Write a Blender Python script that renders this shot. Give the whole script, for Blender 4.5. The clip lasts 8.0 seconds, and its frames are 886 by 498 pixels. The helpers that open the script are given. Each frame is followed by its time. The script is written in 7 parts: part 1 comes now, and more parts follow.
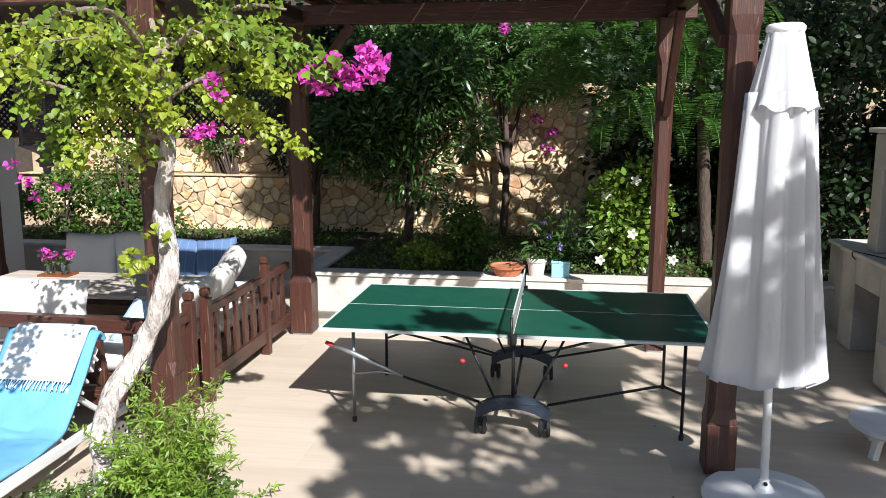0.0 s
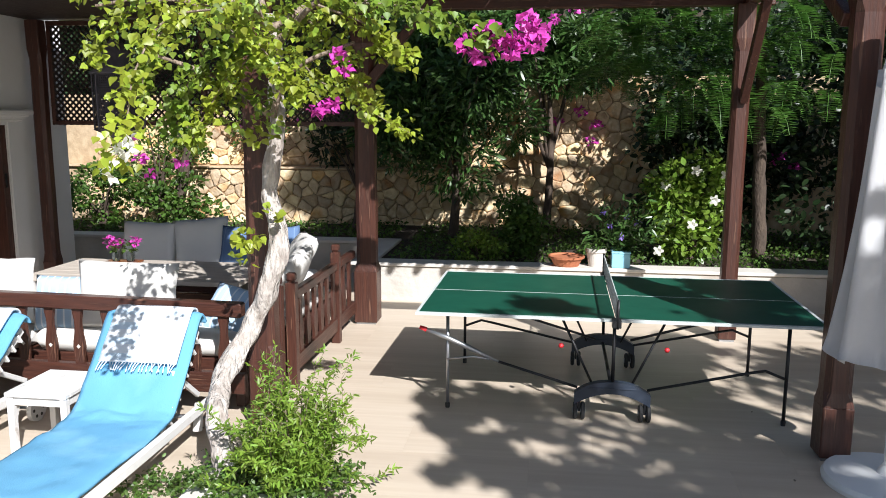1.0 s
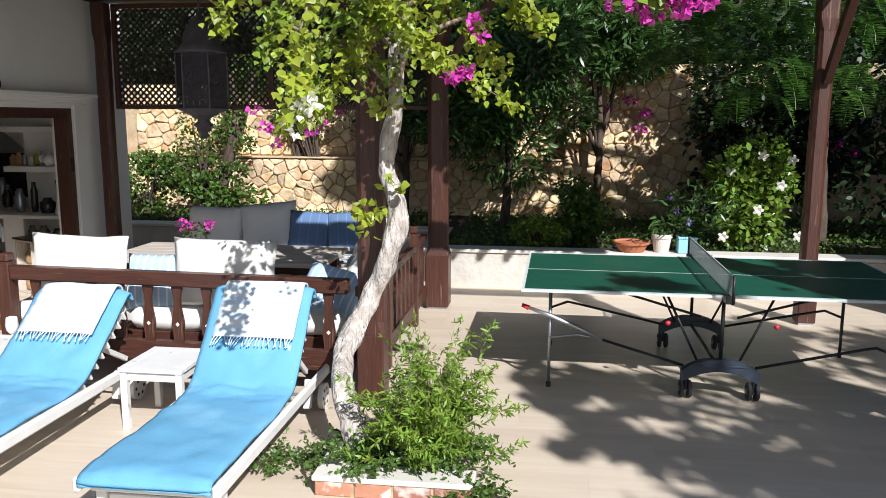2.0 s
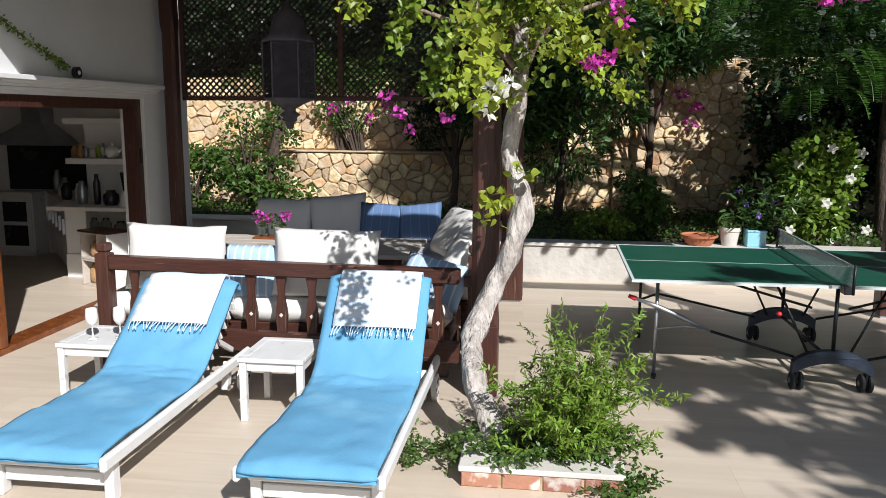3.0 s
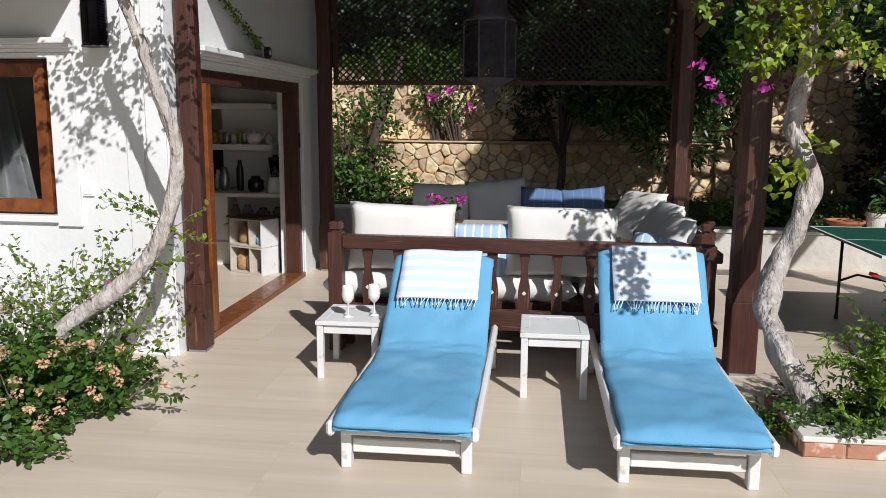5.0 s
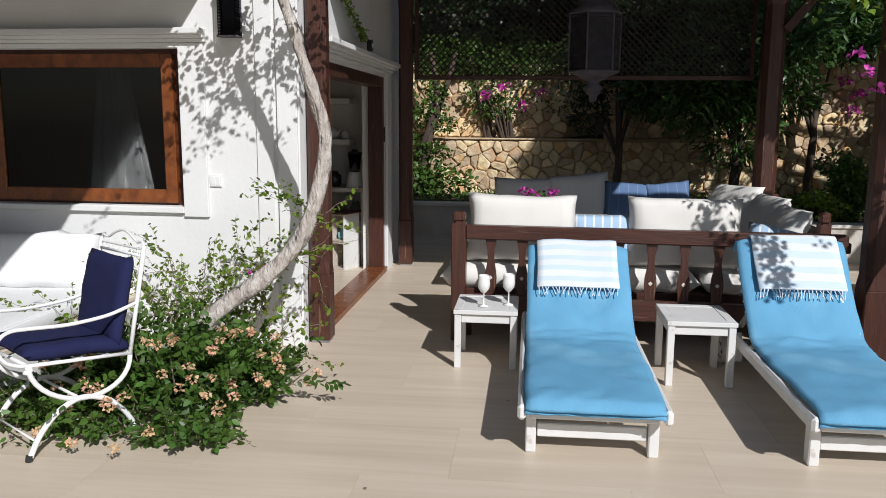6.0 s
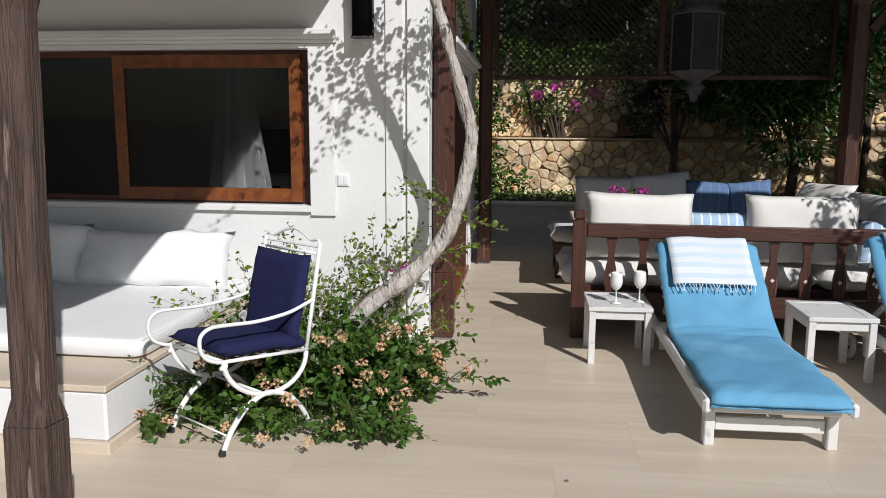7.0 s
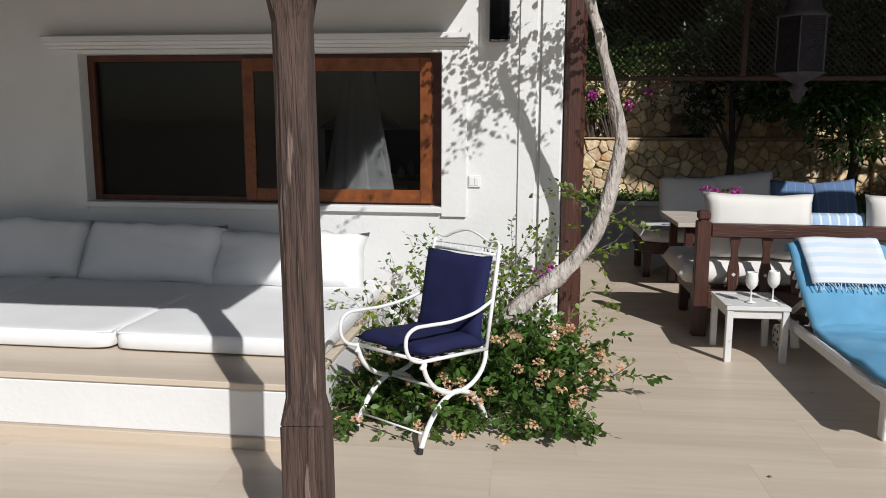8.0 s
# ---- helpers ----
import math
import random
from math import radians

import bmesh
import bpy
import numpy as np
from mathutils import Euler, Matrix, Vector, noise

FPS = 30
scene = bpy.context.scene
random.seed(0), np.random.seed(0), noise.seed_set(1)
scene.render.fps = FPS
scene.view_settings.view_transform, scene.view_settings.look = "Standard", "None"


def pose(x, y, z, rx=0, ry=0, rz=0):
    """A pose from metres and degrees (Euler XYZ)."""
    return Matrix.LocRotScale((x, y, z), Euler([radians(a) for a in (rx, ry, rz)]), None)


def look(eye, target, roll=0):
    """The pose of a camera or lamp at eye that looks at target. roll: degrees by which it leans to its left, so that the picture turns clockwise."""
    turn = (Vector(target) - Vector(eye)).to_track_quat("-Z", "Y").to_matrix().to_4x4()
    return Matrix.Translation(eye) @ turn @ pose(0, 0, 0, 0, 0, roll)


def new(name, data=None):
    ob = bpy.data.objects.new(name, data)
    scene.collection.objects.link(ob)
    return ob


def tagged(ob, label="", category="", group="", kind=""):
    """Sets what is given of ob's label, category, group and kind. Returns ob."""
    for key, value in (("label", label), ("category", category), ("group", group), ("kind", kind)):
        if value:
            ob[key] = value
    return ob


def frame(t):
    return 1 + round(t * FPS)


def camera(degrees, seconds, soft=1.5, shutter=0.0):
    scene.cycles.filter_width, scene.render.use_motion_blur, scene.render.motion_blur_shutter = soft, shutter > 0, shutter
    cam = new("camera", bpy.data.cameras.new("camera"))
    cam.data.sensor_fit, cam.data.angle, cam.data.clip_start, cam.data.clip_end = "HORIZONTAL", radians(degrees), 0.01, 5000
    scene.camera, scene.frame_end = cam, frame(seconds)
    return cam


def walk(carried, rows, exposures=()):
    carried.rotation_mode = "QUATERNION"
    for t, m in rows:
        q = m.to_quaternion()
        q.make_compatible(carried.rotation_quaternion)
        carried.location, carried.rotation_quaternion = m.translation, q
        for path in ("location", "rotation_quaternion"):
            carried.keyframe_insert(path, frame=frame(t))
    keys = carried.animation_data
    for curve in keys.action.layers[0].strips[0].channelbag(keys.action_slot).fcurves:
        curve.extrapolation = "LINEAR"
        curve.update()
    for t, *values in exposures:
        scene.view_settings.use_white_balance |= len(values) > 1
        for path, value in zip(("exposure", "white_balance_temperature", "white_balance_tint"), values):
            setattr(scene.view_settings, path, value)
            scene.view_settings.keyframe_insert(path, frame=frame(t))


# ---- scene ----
cam = camera(58.2, 8.0, soft=0.9)
PATH = [
    (0, (0.009, 0.153, 2.23), (-0.264, 2.106, 1.901), 0.0),
    (0.5, (-0.357, 0.124, 2.156), (-0.619, 2.079, 1.828), 0.1),
    (1, (-0.721, 0.099, 2.093), (-0.98, 2.055, 1.767), 0.2),
    (1.5, (-1.093, 0.063, 1.987), (-1.35, 2.02, 1.663), 0.2),
    (3, (-2.214, -0.006, 1.845), (-2.466, 1.95, 1.516), 0.3),
    (3.5, (-2.637, -0.044, 1.801), (-2.886, 1.912, 1.469), 0.4),
    (4, (-3.084, -0.09, 1.76), (-3.325, 1.868, 1.43), 0.5),
    (4.5, (-3.521, -0.141, 1.718), (-3.753, 1.818, 1.389), 0.4),
    (6, (-4.87, -0.326, 1.588), (-5.082, 1.637, 1.265), 0.4),
    (6.5, (-5.301, -0.41, 1.574), (-5.512, 1.553, 1.253), 0.4),
    (7, (-5.754, -0.486, 1.577), (-5.958, 1.478, 1.255), 0.3),
    (7.5, (-6.224, -0.57, 1.577), (-6.42, 1.394, 1.255), 0.2),
    (8, (-6.684, -0.656, 1.601), (-6.88, 1.307, 1.275), 0.2),
]
walk(cam, [(t, look(eye, target, roll)) for t, eye, target, roll in PATH], [(0.0, 0.89, 6150, 10), (1.5, 0.73, 6150, 10), (3.0, 0.38, 6150, 10), (4.5, 0.11, 6150, 10), (6.0, -0.10, 6170, 10), (8.0, -0.18, 6250, 10)])

# ---- sky, sun ----
SUN = Vector((0.70, -1.13, 1.0)).normalized()
world = bpy.data.worlds.new("sky")
scene.world = world
world.use_nodes = True
wn, wl = world.node_tree.nodes, world.node_tree.links
wn.clear()
w_out, w_bg, w_sky = wn.new("ShaderNodeOutputWorld"), wn.new("ShaderNodeBackground"), wn.new("ShaderNodeTexSky")
w_sky.sky_type, w_sky.sun_disc = "NISHITA", False
w_sky.sun_elevation, w_sky.sun_rotation = math.asin(SUN.z), math.atan2(SUN.x, SUN.y)
w_bg.inputs["Strength"].default_value = 0.053
wl.new(w_sky.outputs[0], w_bg.inputs[0])
wl.new(w_bg.outputs[0], w_out.inputs[0])
sun_data = bpy.data.lights.new("sun", "SUN")
sun_data.energy, sun_data.angle, sun_data.color = 4.7, radians(0.53), (1.0, 0.97, 0.935)
sun = new("sun", sun_data)
sun.matrix_world = look(tuple(SUN * 30), (0, 0, 0))

# ---- materials ----
def material(name, c1, c2, scale=6.0, rough=0.6, bump=0.15, stretch=(1, 1, 1), metal=0.0, fine=40.0, stain=None, stain_scale=0.8,
             stain_range=(0.55, 0.75), island=0.0, each=0.0, through_light=0.0, detail=6.0, rough_var=0.12, bump_dist=0.01, spec=0.5, wear=None, wear_scale=5.0, wear_range=(0.62, 0.68)):
    """A node material: two colours in grain, a coarser stain, worn spots, relief, and variation from piece to piece."""
    m = bpy.data.materials.new(name)
    m.use_nodes = True
    n, l = m.node_tree.nodes, m.node_tree.links
    b = n["Principled BSDF"]
    co = n.new("ShaderNodeTexCoord")
    mp = n.new("ShaderNodeMapping")
    mp.inputs["Scale"].default_value = stretch
    l.new(co.outputs["Object"], mp.inputs["Vector"])
    vec = mp.outputs["Vector"]
    if each:
        oi = n.new("ShaderNodeObjectInfo")
        sh = n.new("ShaderNodeVectorMath")
        sh.operation = "MULTIPLY_ADD"
        sh.inputs[1].default_value = (37, 53, 71)
        l.new(oi.outputs["Random"], sh.inputs[0])
        l.new(vec, sh.inputs[2])
        vec = sh.outputs[0]

    def noise_of(s, d=detail):
        t = n.new("ShaderNodeTexNoise")
        t.inputs["Scale"].default_value, t.inputs["Detail"].default_value = s, d
        l.new(vec, t.inputs["Vector"])
        return t.outputs["Fac"]

    def ramp(fac, lo, hi):
        r = n.new("ShaderNodeMapRange")
        r.inputs["From Min"].default_value, r.inputs["From Max"].default_value = lo, hi
        l.new(fac, r.inputs["Value"])
        return r.outputs["Result"]

    def mix(fac, a, c):
        x = n.new("ShaderNodeMix")
        x.data_type = "RGBA"
        l.new(fac, x.inputs["Factor"])
        for sock, v in ((x.inputs[6], a), (x.inputs[7], c)):
            if isinstance(v, tuple):
                sock.default_value = (*v, 1)
            else:
                l.new(v, sock)
        return x.outputs[2]

    grain = noise_of(scale)
    col = mix(ramp(grain, 0.3, 0.7), c1, c2)
    if stain:
        col = mix(ramp(noise_of(stain_scale, 4.0), *stain_range), col, stain)
    if wear:
        col = mix(ramp(noise_of(wear_scale, 8.0), *wear_range), col, wear)
    for amount, kind in ((island, "ShaderNodeNewGeometry"), (each, "ShaderNodeObjectInfo")):
        if amount:
            rnd = n.new(kind).outputs["Random Per Island" if kind == "ShaderNodeNewGeometry" else "Random"]
            hsv = n.new("ShaderNodeHueSaturation")
            l.new(ramp(rnd, 0, 1), hsv.inputs["Fac"])
            hsv.inputs["Fac"].default_value = 1
            l.remove(hsv.inputs["Fac"].links[0])
            v = n.new("ShaderNodeMapRange")
            v.inputs["To Min"].default_value, v.inputs["To Max"].default_value = 1 - amount, 1 + amount
            l.new(rnd, v.inputs["Value"])
            h = n.new("ShaderNodeMapRange")
            h.inputs["To Min"].default_value, h.inputs["To Max"].default_value = 0.5 - 0.035 * amount, 0.5 + 0.035 * amount
            l.new(rnd, h.inputs["Value"])
            l.new(v.outputs[0], hsv.inputs["Value"])
            l.new(h.outputs[0], hsv.inputs["Hue"])
            l.new(col, hsv.inputs["Color"])
            col = hsv.outputs["Color"]
    l.new(col, b.inputs["Base Color"])
    rr = n.new("ShaderNodeMapRange")
    rr.inputs["To Min"].default_value, rr.inputs["To Max"].default_value = max(0.02, rough - rough_var), min(1, rough + rough_var)
    l.new(grain, rr.inputs["Value"])
    l.new(rr.outputs[0], b.inputs["Roughness"])
    b.inputs["Metallic"].default_value = metal
    b.inputs["Specular IOR Level"].default_value = spec
    if bump:
        bp = n.new("ShaderNodeBump")
        bp.inputs["Strength"].default_value, bp.inputs["Distance"].default_value = bump, bump_dist
        l.new(noise_of(fine), bp.inputs["Height"])
        l.new(bp.outputs[0], b.inputs["Normal"])
    if through_light:
        tr, ms = n.new("ShaderNodeBsdfTranslucent"), n.new("ShaderNodeMixShader")
        l.new(col, tr.inputs["Color"])
        ms.inputs[0].default_value = through_light
        l.new(b.outputs[0], ms.inputs[1])
        l.new(tr.outputs[0], ms.inputs[2])
        l.new(ms.outputs[0], n["Material Output"].inputs["Surface"])
    return m


def leafy(name, c1, c2, **kw):
    kw = {"rough": 0.45, "bump": 0.0, "scale": 3.0, "island": 0.35, "through_light": 0.35, **kw}
    return material(name, c1, c2, **kw)


plaster = material("white_plaster", (0.765, 0.76, 0.745), (0.71, 0.705, 0.69), 2.0, 0.8, 0.25, fine=28, stain=(0.66, 0.64, 0.60), stain_range=(0.6, 0.85), bump_dist=0.008)
plaster_in = material("inner_plaster", (0.76, 0.745, 0.72), (0.70, 0.685, 0.66), 2.0, 0.8, 0.2)
WOOD1, WOOD2, WOOD3 = (0.082, 0.030, 0.019), (0.038, 0.014, 0.010), (0.14, 0.068, 0.042)
wood_x = material("stained_wood_along", WOOD1, WOOD2, 5, 0.42, 0.35, (0.6, 9, 9), fine=12, wear=WOOD3)
wood_y = material("stained_wood_across", WOOD1, WOOD2, 5, 0.42, 0.35, (9, 0.6, 9), fine=12, wear=WOOD3)
wood_z = material("stained_wood_upright", WOOD1, WOOD2, 5, 0.42, 0.35, (9, 9, 0.6), fine=12, wear=WOOD3)
wood_old = material("weathered_post_wood", (0.105, 0.062, 0.047), (0.030, 0.017, 0.013), 4, 0.75, 0.9, (9, 9, 0.7), fine=8, wear=(0.21, 0.145, 0.115), wear_scale=4, bump_dist=0.025)
wood_dark = material("dark_roof_wood", (0.026, 0.013, 0.010), (0.014, 0.007, 0.006), 5, 0.6, 0.4, (4, 4, 4), fine=12)
wood_orange = material("varnished_window_wood", (0.24, 0.074, 0.019), (0.115, 0.032, 0.010), 5, 0.3, 0.15, (3, 3, 3), fine=14)
# red-brown frame wood, with the shade on the frame darkened into its colour
wood_frame = material("shaded_window_wood", (0.115, 0.036, 0.016), (0.060, 0.018, 0.010), 5, 0.35, 0.15, (3, 3, 3), fine=14)
white_wood = material("white_painted_wood", (0.71, 0.70, 0.68), (0.64, 0.63, 0.61), 7, 0.5, 0.25, fine=18, wear=(0.50, 0.46, 0.42), wear_scale=9, wear_range=(0.66, 0.70))
white_iron = material("white_painted_iron", (0.82, 0.82, 0.81), (0.76, 0.76, 0.75), 9, 0.4, 0.25, fine=35, wear=(0.22, 0.16, 0.12), wear_scale=30, wear_range=(0.70, 0.72))
cushion_white = material("off_white_canvas", (0.73, 0.705, 0.66), (0.68, 0.655, 0.61), 3, 0.95, 0.3, fine=150, bump_dist=0.004, spec=0.2)
bench_canvas = material("white_bench_canvas", (0.80, 0.80, 0.79), (0.75, 0.75, 0.745), 3, 0.95, 0.3, fine=150, bump_dist=0.004, spec=0.2)
cushion_grey = material("pale_grey_canvas", (0.66, 0.66, 0.65), (0.60, 0.60, 0.60), 3, 0.95, 0.3, fine=150, bump_dist=0.004, spec=0.2)
cushion_navy = material("navy_canvas", (0.017, 0.020, 0.072), (0.013, 0.015, 0.055), 4, 0.9, 0.25, fine=140, bump_dist=0.004, spec=0.2)
towel_blue = material("blue_terry_towel", (0.15, 0.37, 0.56), (0.12, 0.32, 0.50), 2.5, 0.98, 0.5, fine=170, bump_dist=0.006, spec=0.1, stain=(0.20, 0.43, 0.61), stain_scale=2.5)
stone = material("limestone_rubble", (0.76, 0.62, 0.42), (0.55, 0.395, 0.22), 9, 0.9, 1.0, fine=14, each=0.30, bump_dist=0.03, stain=(0.60, 0.30, 0.10), stain_scale=3.0, stain_range=(0.52, 0.74))
mortar = material("mortar", (0.52, 0.40, 0.26), (0.36, 0.26, 0.155), 8, 0.95, 0.6, fine=30)
pale_stone = material("pale_stone", (0.60, 0.56, 0.50), (0.46, 0.42, 0.37), 3, 0.85, 0.5, fine=16, stain=(0.34, 0.30, 0.25), stain_scale=1.6, bump_dist=0.02)
marble_cap = material("pale_capping_stone", (0.70, 0.66, 0.60), (0.60, 0.56, 0.50), 3, 0.6, 0.2, stain=(0.45, 0.41, 0.36), stain_scale=1.2)
tile = material("wood_grain_porcelain", (0.645, 0.55, 0.44), (0.59, 0.49, 0.38), 5, 0.42, 0.08, (0.35, 5, 1), each=0.012, fine=16, stain=(0.52, 0.425, 0.325), stain_scale=1.1, stain_range=(0.42, 0.8), rough_var=0.08)
grout = material("grout", (0.58, 0.475, 0.36), (0.53, 0.43, 0.32), 9, 0.9, 0.2)
soil = material("garden_soil", (0.06, 0.042, 0.028), (0.035, 0.027, 0.018), 7, 1.0, 0.9, fine=25, bump_dist=0.04)
bark_pale = material("pale_vine_bark", (0.60, 0.55, 0.50), (0.30, 0.25, 0.215), 7, 0.9, 1.0, (3, 3, 1), fine=11, bump_dist=0.05)
bark_brown = material("brown_vine_bark", (0.42, 0.33, 0.25), (0.17, 0.12, 0.085), 7, 0.9, 1.0, (4, 4, 0.7), fine=12, bump_dist=0.05)
bark_dark = material("dark_bark", (0.10, 0.07, 0.05), (0.05, 0.036, 0.027), 6, 0.9, 0.8, (3, 3, 1), fine=16, bump_dist=0.02)
leaf_bright = leafy("bougainvillea_leaf", (0.20, 0.275, 0.028), (0.10, 0.17, 0.018))
leaf_young = leafy("young_vine_leaf", (0.32, 0.37, 0.035), (0.22, 0.285, 0.025))
leaf_bush = leafy("small_bush_leaf", (0.235, 0.34, 0.045), (0.135, 0.235, 0.03))
leaf_lantana = leafy("lantana_leaf", (0.10, 0.18, 0.028), (0.055, 0.115, 0.02))
leaf_dark = leafy("oleander_leaf", (0.075, 0.145, 0.034), (0.042, 0.092, 0.022), rough=0.35)
# near-black green: the deep garden shade is put into this leaf colour
leaf_shade = leafy("shade_darkened_leaf", (0.026, 0.050, 0.015), (0.015, 0.032, 0.010), through_light=0.2)
leaf_hibiscus = leafy("hibiscus_leaf", (0.20, 0.30, 0.04), (0.11, 0.19, 0.025), rough=0.3)
leaf_frond = leafy("feathery_frond", (0.135, 0.27, 0.048), (0.078, 0.18, 0.032), island=0.25, through_light=0.25)
leaf_grass = leafy("ground_cover_leaf", (0.11, 0.19, 0.035), (0.07, 0.13, 0.025))
petal_pink = leafy("magenta_bract", (0.72, 0.10, 0.52), (0.58, 0.05, 0.40), island=0.25, through_light=0.3)
petal_white = leafy("white_petal", (0.80, 0.79, 0.72), (0.72, 0.70, 0.60), island=0.08)
petal_peach = leafy("peach_floret", (0.80, 0.46, 0.34), (0.80, 0.60, 0.32), island=0.12, scale=14.0)
petal_violet = leafy("violet_petal", (0.30, 0.22, 0.62), (0.24, 0.16, 0.52), island=0.1)
table_green = material("green_table_top", (0.010, 0.085, 0.052), (0.008, 0.070, 0.043), 3, 0.45, 0.05, stain=(0.016, 0.10, 0.065), stain_scale=2.0)
line_white = material("white_line_paint", (0.62, 0.66, 0.64), (0.54, 0.58, 0.56), 9, 0.6, 0.0)
black_steel = material("black_steel", (0.022, 0.022, 0.025), (0.015, 0.015, 0.017), 9, 0.4, 0.1, metal=0.3)
grey_steel = material("grey_steel", (0.42, 0.43, 0.45), (0.34, 0.35, 0.37), 9, 0.35, 0.1, metal=0.8)
slate_plastic = material("slate_blue_plastic", (0.028, 0.038, 0.058), (0.022, 0.030, 0.047), 9, 0.5, 0.1)
black_rubber = material("black_rubber", (0.02, 0.02, 0.02), (0.03, 0.03, 0.03), 9, 0.8, 0.1)
red_plastic = material("red_plastic", (0.62, 0.03, 0.04), (0.55, 0.025, 0.03), 9, 0.4, 0.0)
net_mat = material("net_cord", (0.16, 0.17, 0.17), (0.11, 0.12, 0.12), 9, 0.8, 0.0)
canvas = material("sun_bleached_umbrella_canvas", (0.87, 0.87, 0.88), (0.82, 0.82, 0.83), 2, 0.9, 0.25, fine=160, bump_dist=0.003, spec=0.2, through_light=0.12)
terracotta = material("terracotta", (0.46, 0.17, 0.08), (0.38, 0.13, 0.06), 6, 0.8, 0.25)
brick_mat = material("red_brick", (0.40, 0.19, 0.13), (0.32, 0.14, 0.09), 8, 0.9, 0.5, fine=35, each=0.2, wear=(0.62, 0.55, 0.48), wear_scale=10, wear_range=(0.55, 0.65))
pot_blue = material("pale_blue_glazed_pot", (0.30, 0.60, 0.72), (0.26, 0.54, 0.66), 4, 0.35, 0.1)
pot_white = material("whitewashed_pot", (0.66, 0.62, 0.56), (0.55, 0.51, 0.46), 4, 0.8, 0.3)
white_plastic = material("white_plastic", (0.80, 0.80, 0.79), (0.76, 0.76, 0.75), 5, 0.4, 0.05)
dark_metal = material("pierced_dark_metal", (0.11, 0.10, 0.115), (0.07, 0.062, 0.072), 12, 0.6, 0.2, metal=0.1, spec=0.3)
ceramic = material("white_glaze", (0.78, 0.77, 0.74), (0.74, 0.73, 0.70), 5, 0.2, 0.0)
wicker = material("wicker", (0.42, 0.26, 0.12), (0.28, 0.16, 0.07), 30, 0.8, 0.8, fine=60)
pale_wood = material("whitewashed_table_wood", (0.55, 0.49, 0.42), (0.45, 0.39, 0.33), 5, 0.6, 0.3, (0.6, 9, 4), fine=14)
dark_glaze = material("dark_appliance", (0.03, 0.03, 0.035), (0.02, 0.02, 0.024), 5, 0.25, 0.0)


def striped(name, base, stripe, freq, axis=0, width=0.3):
    m = material(name, base, tuple(0.93 * v for v in base), 3, 0.95, 0.3, fine=150, bump_dist=0.004, spec=0.2)
    n, l = m.node_tree.nodes, m.node_tree.links
    b = n["Principled BSDF"]
    old = b.inputs["Base Color"].links[0].from_socket
    co, sp, mu, fr, gt, mx = (n.new("ShaderNode" + k) for k in ("TexCoord", "SeparateXYZ", "Math", "Math", "Math", "Mix"))
    l.new(co.outputs["Object"], sp.inputs[0])
    mu.operation, fr.operation, gt.operation = "MULTIPLY", "FRACT", "LESS_THAN"
    mu.inputs[1].default_value, gt.inputs[1].default_value = freq, width
    l.new(sp.outputs[axis], mu.inputs[0])
    l.new(mu.outputs[0], fr.inputs[0])
    l.new(fr.outputs[0], gt.inputs[0])
    mx.data_type = "RGBA"
    l.new(gt.outputs[0], mx.inputs["Factor"])
    l.new(old, mx.inputs[6])
    mx.inputs[7].default_value = (*stripe, 1)
    l.new(mx.outputs[2], b.inputs["Base Color"])
    return m


stripe_blue = striped("blue_striped_cotton", (0.40, 0.54, 0.70), (0.72, 0.76, 0.80), 16, 0, 0.22)
stripe_denim = striped("denim_striped_cotton", (0.115, 0.185, 0.33), (0.17, 0.25, 0.39), 11, 0, 0.10)
towel_white = striped("white_fringed_towel", (0.70, 0.73, 0.76), (0.55, 0.65, 0.74), 14, 1, 0.45)


def glass_material(name, tint, rough=0.0):
    m = bpy.data.materials.new(name)
    m.use_nodes = True
    b = m.node_tree.nodes["Principled BSDF"]
    b.inputs["Base Color"].default_value = (*tint, 1)
    b.inputs["Roughness"].default_value = rough
    b.inputs["Transmission Weight"].default_value = 1.0
    b.inputs["IOR"].default_value = 1.3
    return m


window_glass = glass_material("window_glass", (0.32, 0.34, 0.36))

# ---- building helpers ----
def thing(name, m=None, label="", category="", group="", kind=""):
    ob = new(name)
    ob.empty_display_size = 0.1
    if m is not None:
        ob.matrix_basis = m
    return tagged(ob, label, category, group, kind)


def part(name, bm, mat, parent=None, label="", smooth=False, kind=""):
    """Links a bmesh as one mesh object under a thing or a part."""
    me = bpy.data.meshes.new(name)
    bmesh.ops.recalc_face_normals(bm, faces=bm.faces)
    bm.to_mesh(me)
    bm.free()
    if smooth:
        me.polygons.foreach_set("use_smooth", [True] * len(me.polygons))
    me.materials.append(mat)
    ob = new(name, me)
    if parent:
        ob.parent = parent
    return tagged(ob, label, kind=kind)


def box(bm, x0, x1, y0, y1, z0, z1, bevel=0.0, m=None):
    vs = bmesh.ops.create_cube(bm, size=1.0)["verts"]
    t = Matrix.Translation(((x0 + x1) / 2, (y0 + y1) / 2, (z0 + z1) / 2)) @ Matrix.Diagonal((x1 - x0, y1 - y0, z1 - z0, 1))
    bmesh.ops.transform(bm, matrix=(m @ t) if m else t, verts=vs)
    if bevel:
        es = list({e for v in vs for e in v.link_edges})
        bmesh.ops.bevel(bm, geom=es, offset=bevel, segments=1, affect="EDGES")
    return bm


def boxes(*rows, bevel=0.004):
    bm = bmesh.new()
    for r in rows:
        box(bm, *r, bevel=bevel)
    return bm


